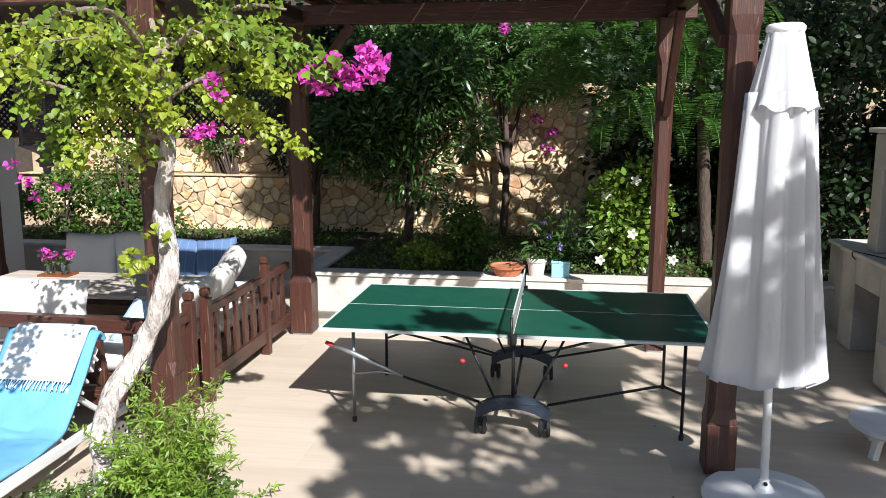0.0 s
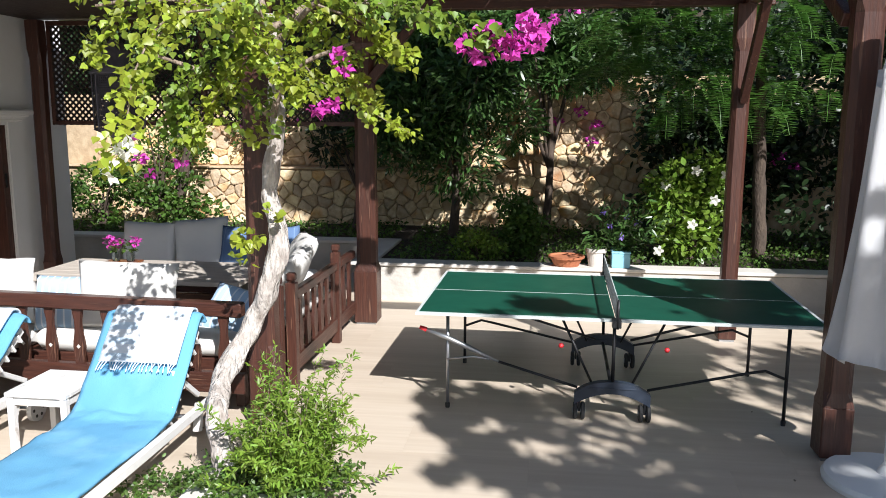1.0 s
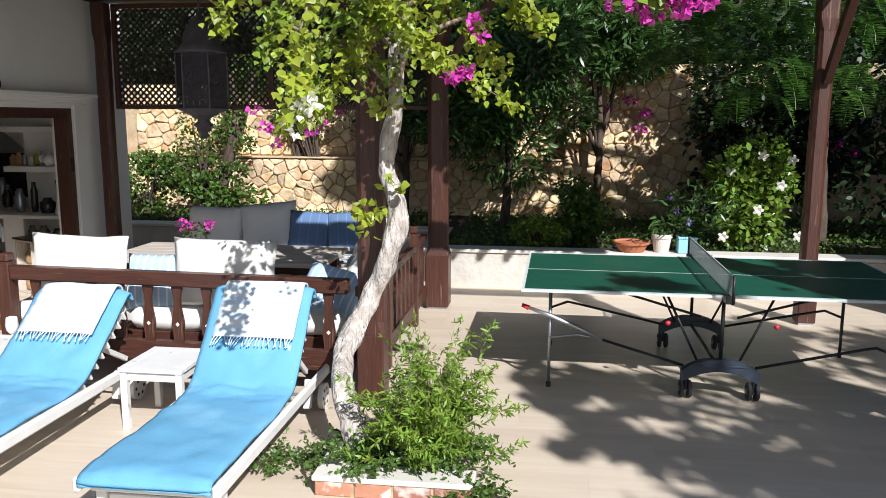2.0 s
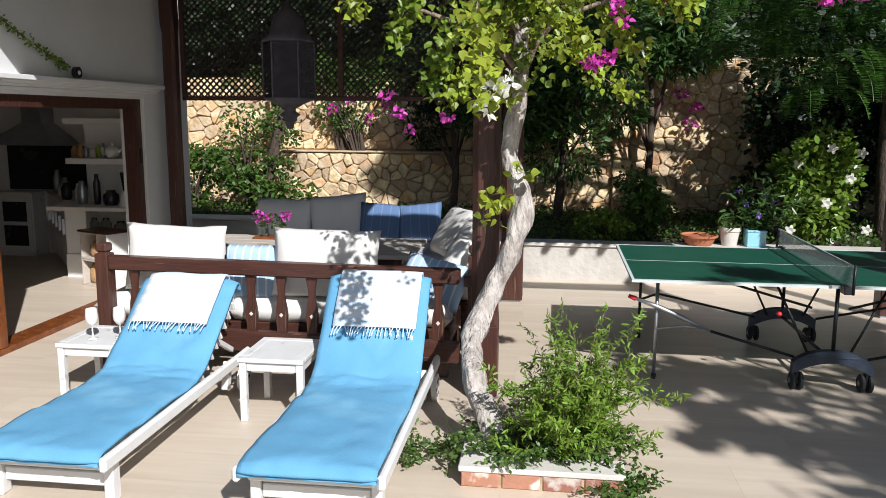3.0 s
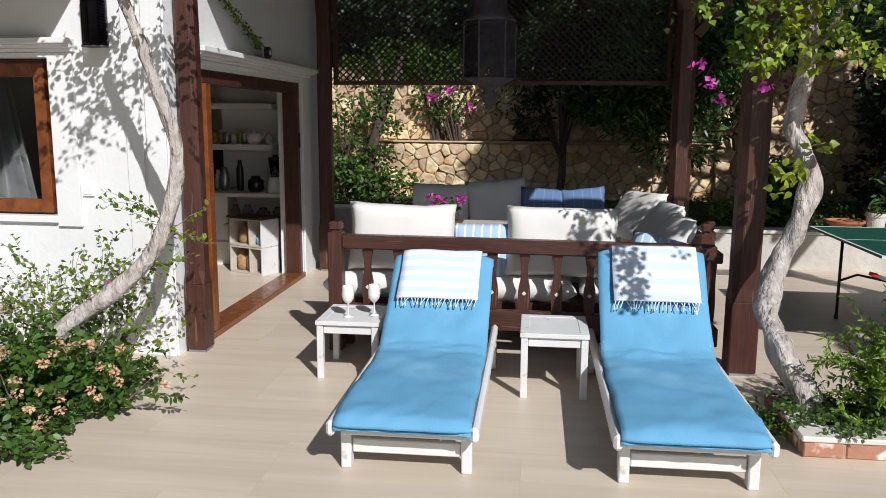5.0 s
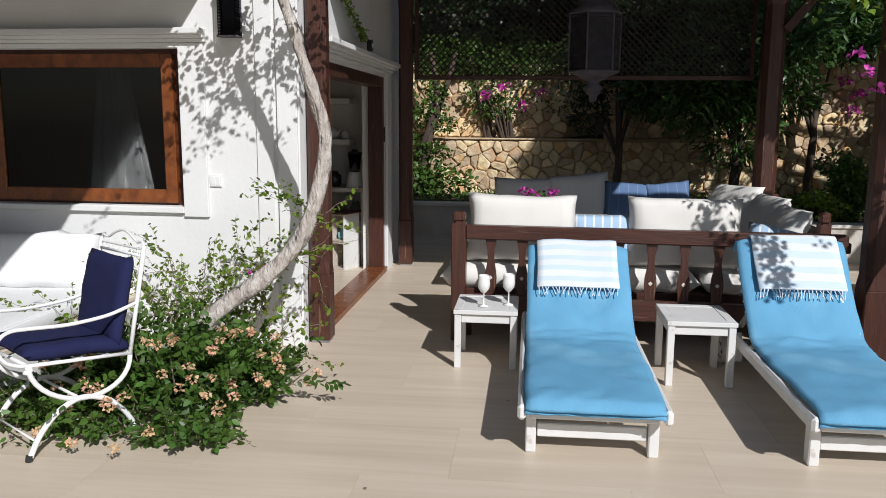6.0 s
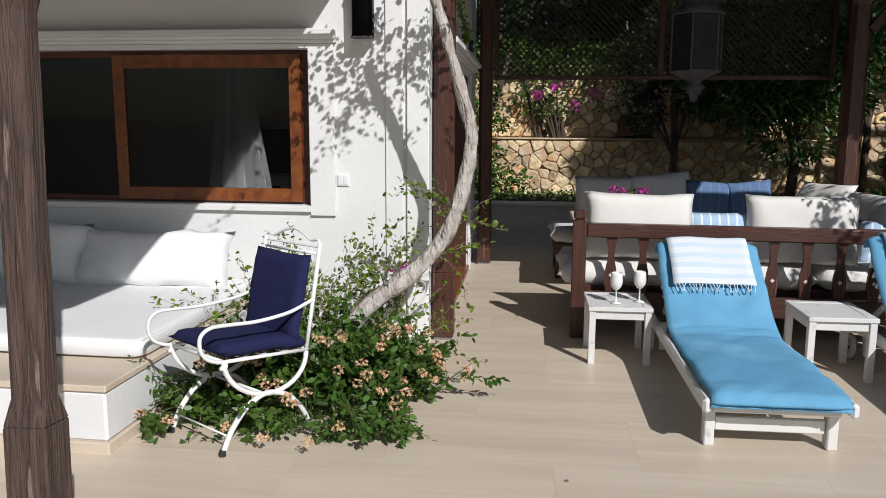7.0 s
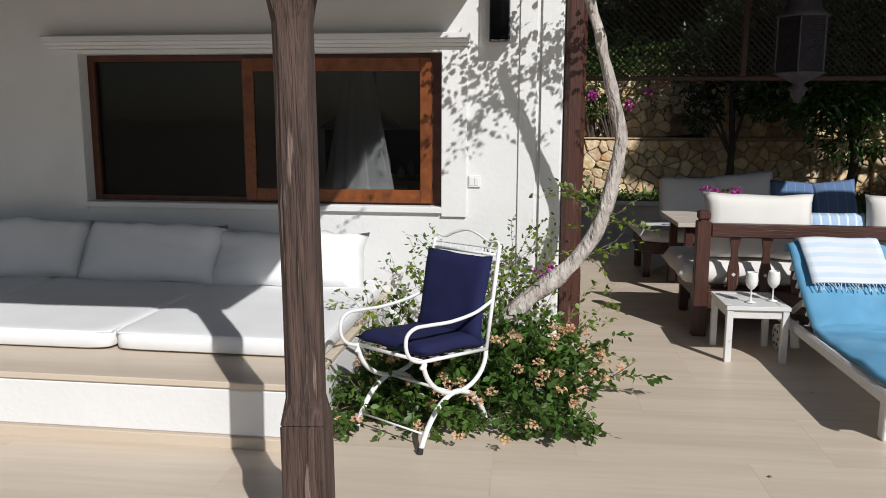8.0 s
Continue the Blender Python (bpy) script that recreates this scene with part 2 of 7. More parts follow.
def bar(bm, p, q, w, d, bevel=0.004, up=(0, 0, 1)):
    """A bar of section w x d from p to q."""
    p, q = Vector(p), Vector(q)
    z = (q - p).normalized()
    u = Vector(up)
    if abs(z.dot(u)) > 0.98:
        u = Vector((0, 1, 0))
    x = u.cross(z).normalized()
    y = z.cross(x)
    m = Matrix((x, y, z)).transposed().to_4x4()
    m.translation = p
    return box(bm, -w / 2, w / 2, -d / 2, d / 2, 0, (q - p).length, bevel, m)


def tube(bm, pts, radii, n=8, closed_ends=True, wobble=0.0):
    """A round bar swept along points."""
    pts = [Vector(p) for p in pts]
    if not hasattr(radii, "__len__"):
        radii = [radii] * len(pts)
    rings, ref = [], Vector((0.31, 0.77, 0.55))
    for i, p in enumerate(pts):
        d = (pts[min(i + 1, len(pts) - 1)] - pts[max(i - 1, 0)]).normalized()
        if i == 0:
            ref = (ref - d * ref.dot(d)).normalized()
        else:
            ref = (ref - d * ref.dot(d))
            ref = ref.normalized() if ref.length > 1e-5 else d.orthogonal().normalized()
        o = d.cross(ref)
        ring = []
        for k in range(n):
            a = 2 * math.pi * k / n
            w = 1 + wobble * noise.noise(p * 7 + Vector((math.cos(a), math.sin(a), 0)) * 1.3)
            ring.append(bm.verts.new(p + (ref * math.cos(a) + o * math.sin(a)) * radii[i] * w))
        rings.append(ring)
    for r, s in zip(rings, rings[1:]):
        for k in range(n):
            bm.faces.new((r[k], r[(k + 1) % n], s[(k + 1) % n], s[k]))
    if closed_ends:
        bm.faces.new(list(reversed(rings[0])))
        bm.faces.new(rings[-1])
    return bm


def lathe(bm, profile, n=20, at=(0, 0, 0)):
    """A turned body: profile of (radius, height)."""
    at = Vector(at)
    rings = []
    for r, z in profile:
        r = max(r, 0.0005)
        rings.append([bm.verts.new(at + Vector((r * math.cos(2 * math.pi * k / n), r * math.sin(2 * math.pi * k / n), z))) for k in range(n)])
    for a, b in zip(rings, rings[1:]):
        for k in range(n):
            bm.faces.new((a[k], a[(k + 1) % n], b[(k + 1) % n], b[k]))
    bm.faces.new(list(reversed(rings[0])))
    bm.faces.new(rings[-1])
    return bm


def smooth_path(pts, steps=6):
    """A curve through the points."""
    pts = [Vector(p) for p in pts]
    out = []
    for i in range(len(pts) - 1):
        p0, p1, p2, p3 = pts[max(i - 1, 0)], pts[i], pts[i + 1], pts[min(i + 2, len(pts) - 1)]
        for k in range(steps):
            t = k / steps
            out.append(0.5 * (2 * p1 + (p2 - p0) * t + (2 * p0 - 5 * p1 + 4 * p2 - p3) * t * t + (3 * p1 - p0 - 3 * p2 + p3) * t ** 3))
    return out + [pts[-1]]


def pillow_mesh(w, d, h, seed=0, n=14, crumple=0.012, puff=0.42, flat=0.0):
    """A stuffed cushion w x d, h thick, lying flat about its centre, with pinched seams and uneven stuffing."""
    bm = bmesh.new()
    off = Vector((seed * 3.7, seed * 1.3, seed * 2.1))
    grid = {}
    for side in (1, -1):
        for i in range(n + 1):
            for j in range(n + 1):
                u, v = 2 * i / n - 1, 2 * j / n - 1
                edge = i in (0, n) or j in (0, n)
                if side < 0 and edge:
                    grid[side, i, j] = grid[1, i, j]
                    continue
                e = max(0.0, (1 - abs(u) ** 3.2) * (1 - abs(v) ** 3.2)) ** puff
                pinch = 1 - 0.045 * (1 - abs(u) ** 2) * abs(v) ** 4
                pinch2 = 1 - 0.045 * (1 - abs(v) ** 2) * abs(u) ** 4
                x, y = u * w / 2 * pinch2, v * d / 2 * pinch
                z = side * h / 2 * (e + flat * (1 - e))
                p = Vector((x, y, z))
                q = noise.noise_vector((p + off) * 5.0) * crumple + noise.noise_vector((p + off) * 13.0) * crumple * 0.4
                grid[side, i, j] = bm.verts.new(p + q)
    for side in (1, -1):
        for i in range(n):
            for j in range(n):
                f = (grid[side, i, j], grid[side, i + 1, j], grid[side, i + 1, j + 1], grid[side, i, j + 1])
                bm.faces.new(f if side > 0 else tuple(reversed(f)))
    return bm


def mattress(name, m, w, d, h, mat, label, seed, group="", category="mattress"):
    """A flat boxed mattress with piped edges, slightly uneven."""
    bm = bmesh.new()
    off = Vector((seed * 3.7, seed * 1.3, seed * 2.1))

    def soft(a, e):
        return math.copysign(abs(a) ** e, a)
    rows = []
    na, nb = 18, 56
    for i in range(1, na):
        a = -math.pi / 2 + math.pi * i / na
        row = []
        for j in range(nb):
            b = 2 * math.pi * (j + 0.5) / nb
            p = Vector((w / 2 * soft(math.cos(a), 0.16) * soft(math.cos(b), 0.10), d / 2 * soft(math.cos(a), 0.16) * soft(math.sin(b), 0.10), h / 2 * soft(math.sin(a), 0.22)))
            row.append(bm.verts.new(p + noise.noise_vector((p + off) * 4.0) * 0.008))
        rows.append(row)
    for ra, rb in zip(rows, rows[1:]):
        for j in range(nb):
            bm.faces.new((ra[j], ra[(j + 1) % nb], rb[(j + 1) % nb], rb[j]))
    for row, z in ((rows[0], -h / 2), (rows[-1], h / 2)):
        v = bm.verts.new((0, 0, z))
        for j in range(nb):
            bm.faces.new((row[j], row[(j + 1) % nb], v))
    ob = part(name, bm, mat, None, smooth=True)
    ob.matrix_basis = m
    u, v, z = w / 2 * 0.985, d / 2 * 0.985, h / 2 * 0.80
    part("piping", tube(bmesh.new(), [(0, -v, z), (u - 0.03, -v, z), (u, 0.03 - v, z), (u, v - 0.03, z), (u - 0.03, v, z), (0.03 - u, v, z), (-u, v - 0.03, z), (-u, 0.03 - v, z), (0.03 - u, -v, z), (0, -v, z)], 0.005, 5), mat, ob)
    return tagged(ob, label, category, group)


def cushion(name, m, w, d, h, mat, label, seed, group="", category="cushion", **kw):
    ob = part(name, pillow_mesh(w, d, h, seed, **kw), mat, None, smooth=True)
    ob.matrix_basis = m
    return tagged(ob, label, category, group)


LEAF = {
    "heart": ([(0, 0, 0), (0.42, 0.18, 0.08), (0.46, 0.45, 0.10), (0.20, 0.80, 0.03), (0, 1.05, -0.10), (-0.20, 0.80, 0.03), (-0.46, 0.45, 0.10), (-0.42, 0.18, 0.08), (0, 0.5, 0)],
              [(0, 1, 2, 8), (8, 2, 3, 4), (8, 4, 5, 6), (0, 8, 6, 7)]),
    "lance": ([(0, 0, 0), (0.13, 0.35, 0.03), (0.09, 0.75, 0.0), (0, 1.0, -0.06), (-0.09, 0.75, 0.0), (-0.13, 0.35, 0.03), (0, 0.5, -0.02)],
              [(0, 1, 2, 6), (6, 2, 3, 4), (0, 6, 4, 5)]),
    "oval": ([(0, 0, 0), (0.27, 0.3, 0.05), (0.24, 0.68, 0.04), (0, 1.0, -0.05), (-0.24, 0.68, 0.04), (-0.27, 0.3, 0.05), (0, 0.5, -0.02)],
             [(0, 1, 2, 6), (6, 2, 3, 4), (0, 6, 4, 5)]),
}


def leaf_mesh(name, rng, pos, size, shape, mat, parent=None, up=0.5, label="", out=None, kind="", spread=1.0, hang=0.25, face=(0, 0, 0)):
    """Many small leaves in one mesh: pos (N, 3), size (N), each turned its own way; up pulls their faces to the sky; out (N, 3) is the way they grow."""
    pos = np.asarray(pos, float)
    n = len(pos)
    tv, tf = LEAF[shape]
    tv = np.array(tv)
    nor = rng.normal(size=(n, 3)) * spread + np.array([0, 0, up * 2.0]) + np.array(face)
    nor /= np.linalg.norm(nor, axis=1)[:, None]
    d = rng.normal(size=(n, 3)) * 0.7 * spread
    d[:, 2] -= hang
    if out is not None:
        d += out * 1.2
    d -= nor * (d * nor).sum(1)[:, None]
    d /= np.linalg.norm(d, axis=1)[:, None] + 1e-9
    s = np.cross(d, nor)
    size = np.broadcast_to(np.asarray(size, float), (n,))[:, None, None]
    v = pos[:, None, :] + size * (tv[None, :, 0:1] * s[:, None, :] + tv[None, :, 1:2] * d[:, None, :] + tv[None, :, 2:3] * nor[:, None, :])
    k = len(tv)
    quads = np.array([f for f in tf])
    faces = (quads[None] + (np.arange(n) * k)[:, None, None]).reshape(-1, 4)
    me = bpy.data.meshes.new(name)
    me.vertices.add(n * k)
    me.vertices.foreach_set("co", v.reshape(-1))
    me.loops.add(faces.size)
    me.loops.foreach_set("vertex_index", faces.reshape(-1))
    me.polygons.add(len(faces))
    me.polygons.foreach_set("loop_start", np.arange(len(faces)) * 4)
    me.update(calc_edges=True)
    me.validate()
    me.materials.append(mat)
    ob = new(name, me)
    if parent:
        ob.parent = parent
    return tagged(ob, label, kind=kind)


def sprays(rng, starts, ways, length, step, droop=0.5, wander=0.25):
    """Twigs that start at given points in given ways and hang over: points along them and the way at each point."""
    pts, dirs = [], []
    for p, w in zip(starts, ways):
        p, w = np.array(p, float), np.array(w, float)
        w /= np.linalg.norm(w) + 1e-9
        L = length * rng.uniform(0.5, 1.2)
        for _ in range(int(L / step)):
            w = w + rng.normal(size=3) * wander * 0.4 + np.array([0, 0, -droop * step])
            w /= np.linalg.norm(w)
            p = p + w * step
            pts.append(p + rng.normal(size=3) * step * 0.5)
            dirs.append(w)
    return np.array(pts), np.array(dirs)


def blob_points(rng, n, centre, radii, shell=0.55):
    d = rng.normal(size=(n, 3))
    d /= np.linalg.norm(d, axis=1)[:, None]
    r = rng.uniform(shell, 1.0, size=(n, 1)) ** 0.7
    return np.array(centre) + d * r * np.array(radii), d


def shoots(name, rng, starts, ways, length, step, droop, wander, size, shape, mat, bark, parent, stem_r=0.003, pairs=2, up=0.3, hang=0.3, face=(0, 0, 0), jitter=0.008):
    """Leafy shoots, each with a thin stem and its leaves along it."""
    lp, ld = [], []
    stems = bmesh.new()
    for s0, w0 in zip(starts, ways):
        p, d = sprays(rng, [s0], [w0], length, step, droop, wander)
        if len(p) < 3:
            continue
        q = [tuple(s0)] + [tuple(v) for v in p[::3]] + [tuple(p[-1])]
        tube(stems, q, [stem_r * (1 - 0.7 * k / (len(q) - 1)) for k in range(len(q))], 4)
        for _ in range(pairs):
            lp.append(p + rng.normal(size=p.shape) * jitter)
            ld.append(d * 0.5 + rng.normal(size=d.shape) * 0.7)
    lp, ld = np.concatenate(lp), np.concatenate(ld)
    part("stem", stems, bark, parent, kind="stuff")
    return leaf_mesh(name, rng, lp, rng.uniform(size * 0.65, size * 1.2, len(lp)), shape, mat, parent, up=up, out=ld, kind="stuff", hang=hang, face=face)


def voronoi_cells(rng, x0, x1, z0, z1, sx, sz, jitter=0.52):
    """Uneven stone outlines that fill a rectangle."""
    nx, nz = max(1, round((x1 - x0) / sx)), max(1, round((z1 - z0) / sz))
    sx, sz = (x1 - x0) / nx, (z1 - z0) / nz
    seeds = {}
    for i in range(nx):
        for j in range(nz):
            seeds[i, j] = np.array((x0 + (i + 0.5 + 0.5 * (j % 2) * (0 < i < nx - 1) + rng.uniform(-jitter, jitter)) * sx, z0 + (j + 0.5 + rng.uniform(-jitter, jitter)) * sz))
    cells = []
    for (i, j), c in seeds.items():
        poly = [np.array(p) for p in ((x0, z0), (x1, z0), (x1, z1), (x0, z1))]
        for a in range(-3, 4):
            for b in range(-3, 4):
                o = seeds.get((i + a, j + b))
                if o is None or (a == 0 and b == 0):
                    continue
                mid, nn = (c + o) / 2, o - c
                res = []
                for k in range(len(poly)):
                    p, q = poly[k], poly[(k + 1) % len(poly)]
                    dp, dq = (p - mid) @ nn, (q - mid) @ nn
                    if dp <= 0:
                        res.append(p)
                    if dp * dq < 0:
                        res.append(p + (q - p) * dp / (dp - dq))
                poly = res
                if len(poly) < 3:
                    break
            if len(poly) < 3:
                break
        if len(poly) >= 3:
            cells.append((c, poly))
    return cells


def stone_mesh(rng, c, poly, depth=0.06, joint=0.005):
    """One wall stone about its seed: outline in x and z, proud towards -y, with rounded arrises."""
    bm = bmesh.new()
    soft = []
    for k in range(len(poly)):
        p, q = poly[k], poly[(k + 1) % len(poly)]
        soft += [p * 0.83 + q * 0.17, p * 0.17 + q * 0.83]
    ctr = sum(poly) / len(poly)
    poly = [p + rng.uniform(-0.006, 0.006, size=2) for p in soft]
    rings = []
    lean = rng.uniform(-0.2, 0.2, size=2)
    for inset, y in ((joint, 0.0), (joint, -0.55 * depth), (joint + 0.006, -0.85 * depth), (joint + 0.022, -1.0 * depth)):
        ring = []
        for p in poly:
            d = p - ctr
            L = np.linalg.norm(d) + 1e-6
            q = ctr + d * max(0.15, 1 - inset / L) - c
            ring.append(bm.verts.new((q[0], y + (q[0] * lean[0] + q[1] * lean[1]) * (y < 0), q[1])))
        rings.append(ring)
    n = len(poly)
    for a, b in zip(rings, rings[1:]):
        for k in range(n):
            bm.faces.new((a[k], a[(k + 1) % n], b[(k + 1) % n], b[k]))
    top = bm.verts.new((ctr[0] - c[0] + rng.uniform(-0.02, 0.02), -depth * rng.uniform(0.92, 1.12), ctr[1] - c[1]))
    for k in range(n):
        bm.faces.new((rings[-1][k], rings[-1][(k + 1) % n], top))
    return bm

# ---- the large structure ----
def structure(name, bm, mat, label="", category=""):
    return tagged(part(name, bm, mat), label, category, kind="structure")


ground_bm = bmesh.new()
box(ground_bm, -400, 400, -400, 400, -0.6, -0.09)
structure("ground", ground_bm, soil, "dry earth ground round the house", "ground")
floor = structure("floor", boxes((-13.5, 8.0, -5.0, 9.0, -0.09, -0.0012), (-9.0, -2.75, 9.0, 10.56, -0.09, -0.0012), bevel=0), grout, "pale wood-grain porcelain tiled terrace floor", "floor")

# house: front wall with the window, side wall with the wide doorway
WX0, WX1, WZ0, WZ1 = -9.965, -7.26, 0.965, 2.05
structure("wall_south", boxes((-13.3, WX0, 4.97, 5.22, 0, 3.3), (WX1, -6.42, 4.97, 5.22, 0, 3.3), (WX0, WX1, 4.97, 5.22, 0, WZ0), (WX0, WX1, 4.97, 5.22, WZ1, 3.3), bevel=0),
          plaster, "white plastered house wall with a wide window", "wall")
DY0, DY1, DZ = 5.36, 7.84, 2.0
structure("wall_east", boxes((-6.60, -6.36, 5.22, DY0, 0, 3.3), (-6.60, -6.36, DY1, 8.9, 0, 3.3), (-6.60, -6.36, DY0, DY1, DZ, 3.3), bevel=0),
          plaster, "white plastered side wall with an open doorway", "wall")
structure("wall_north", boxes((-13.05, -7.40, 9.80, 9.98, 0, 3.3), (-7.55, -6.60, 8.72, 8.9, 0, 3.3), (-7.55, -7.40, 8.9, 9.80, 0, 3.3), bevel=0), plaster_in, "white kitchen wall", "wall")
structure("wall_west", boxes((-13.3, -13.05, 5.22, 9.98, 0, 3.3), bevel=0), plaster_in, "white inner wall", "wall")
structure("kitchen_floor", boxes((-13.05, -6.60, 5.22, 8.72, -0.012, 0.004), (-13.05, -7.55, 8.72, 9.80, -0.012, 0.004), bevel=0), tile, "pale tiled kitchen floor", "floor")
structure("ceiling", boxes((-13.3, -6.36, 4.97, 8.9, 3.3, 3.45), (-13.3, -7.40, 8.9, 9.98, 3.3, 3.45), bevel=0), plaster_in, "white ceiling", "ceiling")
structure("trim", boxes((-10.065, WX0, 4.945, 4.967, 0.90, 2.083), (WX1, -7.08, 4.945, 4.967, 0.90, 2.083), (WX0, WX1, 4.945, 4.967, WZ1, 2.083),
                        (WX0, WX1, 4.935, 4.967, 0.925, WZ0), (-10.065, WX0, 4.935, 4.944, 0.90, 0.93), bevel=0.003), plaster, "raised white plaster window surround", "trim")
cornice = bmesh.new()
for y, z0, z1 in ((4.93, 2.085, 2.11), (4.90, 2.11, 2.135), (4.86, 2.135, 2.174)):
    box(cornice, -10.2, -7.06, y, 4.967, z0, z1, 0.004)
structure("cornice", cornice, plaster, "stepped white plaster cornice over the window", "cornice")
structure("pilaster", boxes((-6.72, -6.60, 4.955, 4.967, 0, 3.3), (-6.57, -6.43, 4.945, 4.967, 0, 3.3), bevel=0.003), plaster, "flat white plaster strips at the house corner", "trim")
structure("door_trim", boxes((-6.357, -6.335, DY1, 8.08, 0, 2.03), (-6.357, -6.335, 5.25, 8.08, 2.03, 2.06), bevel=0.004), plaster, "white plaster door surround", "trim")
hood = bmesh.new()
for x, z0, z1 in ((-6.31, 2.062, 2.085), (-6.285, 2.085, 2.11), (-6.25, 2.11, 2.15)):
    box(hood, -6.357, x, 5.22, 8.10 + (x + 6.31), z0, z1, 0.004)
structure("door_hood", hood, plaster, "stepped white plaster hood over the doorway", "cornice")

# window: varnished frame, fixed pane and sliding sash, dark room behind
win = thing("window_1", pose(0, 0, 0), "wide varnished wooden window with a sliding sash", "window", kind="structure")
fy0, fy1 = 5.06, 5.14
part("window_frame", boxes((WX0, WX0 + 0.05, fy0, fy1, WZ0, WZ1), (WX1 - 0.10, WX1, fy0, fy1, WZ0, WZ1), (WX0 + 0.05, WX1 - 0.10, fy0, fy1, WZ0, WZ0 + 0.045), (WX0 + 0.05, WX1 - 0.10, fy0, fy1, WZ1 - 0.05, WZ1)), wood_frame, win, "red-brown fixed frame, darkened partly for shade")
sx0, sx1 = -8.74, -7.34
part("sash", boxes((sx0, sx0 + 0.085, 5.02, 5.058, WZ0 + 0.02, WZ1 - 0.03), (sx1 - 0.085, sx1, 5.02, 5.058, WZ0 + 0.02, WZ1 - 0.03),
                   (sx0 + 0.085, sx1 - 0.085, 5.02, 5.058, WZ0 + 0.02, WZ0 + 0.115), (sx0 + 0.085, sx1 - 0.085, 5.02, 5.058, WZ1 - 0.125, WZ1 - 0.03)), wood_orange, win, "orange varnished sliding sash")
for x0, x1, y in ((sx0 + 0.085, sx1 - 0.085, 5.037), (WX0 + 0.05, sx0 + 0.04, 5.097)):
    pane = part("pane", boxes((x0, x1, y, y + 0.006, WZ0 + 0.045, WZ1 - 0.05), bevel=0), window_glass, win)
    pane.visible_shadow = False
part("window_sill", boxes((WX0, WX1, 4.95, 5.06, WZ0 - 0.02, WZ0 + 0.003), bevel=0.003), plaster, win)

# doorway frame
door = thing("door_1", pose(0, 0, 0), "wide dark wooden doorway standing open to the kitchen", "door", kind="structure")
part("door_frame", boxes((-6.52, -6.37, DY0, DY0 + 0.07, 0.03, DZ), (-6.52, -6.37, DY1 - 0.09, DY1, 0.03, DZ), (-6.52, -6.37, DY0 + 0.07, DY1 - 0.09, DZ - 0.10, DZ)), wood_z, door)
part("door_leaf", boxes((-6.48, -6.345, DY0 + 0.072, DY0 + 0.165, 0.052, DZ - 0.102)), wood_orange, door, "varnished folded door leaf")
part("threshold", boxes((-6.55, -6.34, DY0, DY1, 0.0, 0.05)), wood_orange, door, "worn wooden threshold")
part("latch", boxes((-6.365, -6.35, DY1 - 0.075, DY1 - 0.05, 1.35, 1.5), bevel=0.003), black_steel, door)

# masonry bench under the window
structure("bench", boxes((-13.0, -7.635, 2.87, 4.967, 0.055, 0.30), bevel=0.012), plaster, "long white plastered masonry bench", "bench")
structure("bench_plinth", boxes((-13.0, -7.62, 2.855, 4.967, -0.012, 0.055), bevel=0.004), tile, "tiled skirting of the bench", "trim")
structure("bench_top", boxes((-13.0, -7.625, 2.86, 4.967, 0.302, 0.335), bevel=0.005), tile, "stone-tiled bench top", "bench")

# roofs and posts
structure("porch_roof", boxes((-13.3, -6.83, 1.27, 4.96, 2.75, 2.90), bevel=0.01), wood_dark, "dark timber porch roof", "roof")


def post(x, y, w, h, mat, label, foot=0.5, slim=0.82, name="post", z0=0.0, cap=None):
    """A square post with a thicker foot, chamfered above it."""
    ob = thing(name, pose(x, y, z0), label, "post", "timber posts", "structure")
    bm = bmesh.new()
    box(bm, -w / 2, w / 2, -w / 2, w / 2, 0.02, foot, 0.008)
    s = w * slim
    c = s * 0.22
    prof = [(s / 2, c - s / 2), (s / 2, s / 2 - c), (s / 2 - c, s / 2), (c - s / 2, s / 2), (-s / 2, s / 2 - c), (-s / 2, c - s / 2), (c - s / 2, -s / 2), (s / 2 - c, -s / 2)]
    sq = [(w / 2, -w / 2 + 0.01), (w / 2, w / 2 - 0.01), (w / 2 - 0.01, w / 2), (0.01 - w / 2, w / 2), (-w / 2, w / 2 - 0.01), (-w / 2, 0.01 - w / 2), (0.01 - w / 2, -w / 2), (w / 2 - 0.01, -w / 2)]
    cap = cap or h - 0.41
    levels = [(foot, sq), (foot + 0.09, prof)]
    steps = 10
    for k in range(1, steps + 1):
        levels.append((foot + 0.09 + (cap - foot - 0.09) * k / steps, prof))
    levels += [(cap + 0.05, [(0.55 * a + 0.45 * c, 0.55 * b + 0.45 * d) for (a, b), (c, d) in zip(prof, sq)]), (cap + 0.11, sq), (h, sq)]
    rings = []
    for z, pr in levels:
        rings.append([bm.verts.new((px + 0.006 * noise.noise(Vector((x, z * 1.5, y))), py + 0.006 * noise.noise(Vector((z * 1.7, x, y))), z)) for px, py in pr])
    for a, b in zip(rings, rings[1:]):
        for k in range(8):
            bm.faces.new((a[k], a[(k + 1) % 8], b[(k + 1) % 8], b[k]))
    bm.faces.new(rings[-1])
    part("shaft", bm, mat, ob)
    part("foot_plate", boxes((-w * 0.42, w * 0.42, -w * 0.42, w * 0.42, -0.012, 0.02), bevel=0.002), grey_steel, ob)
    return ob


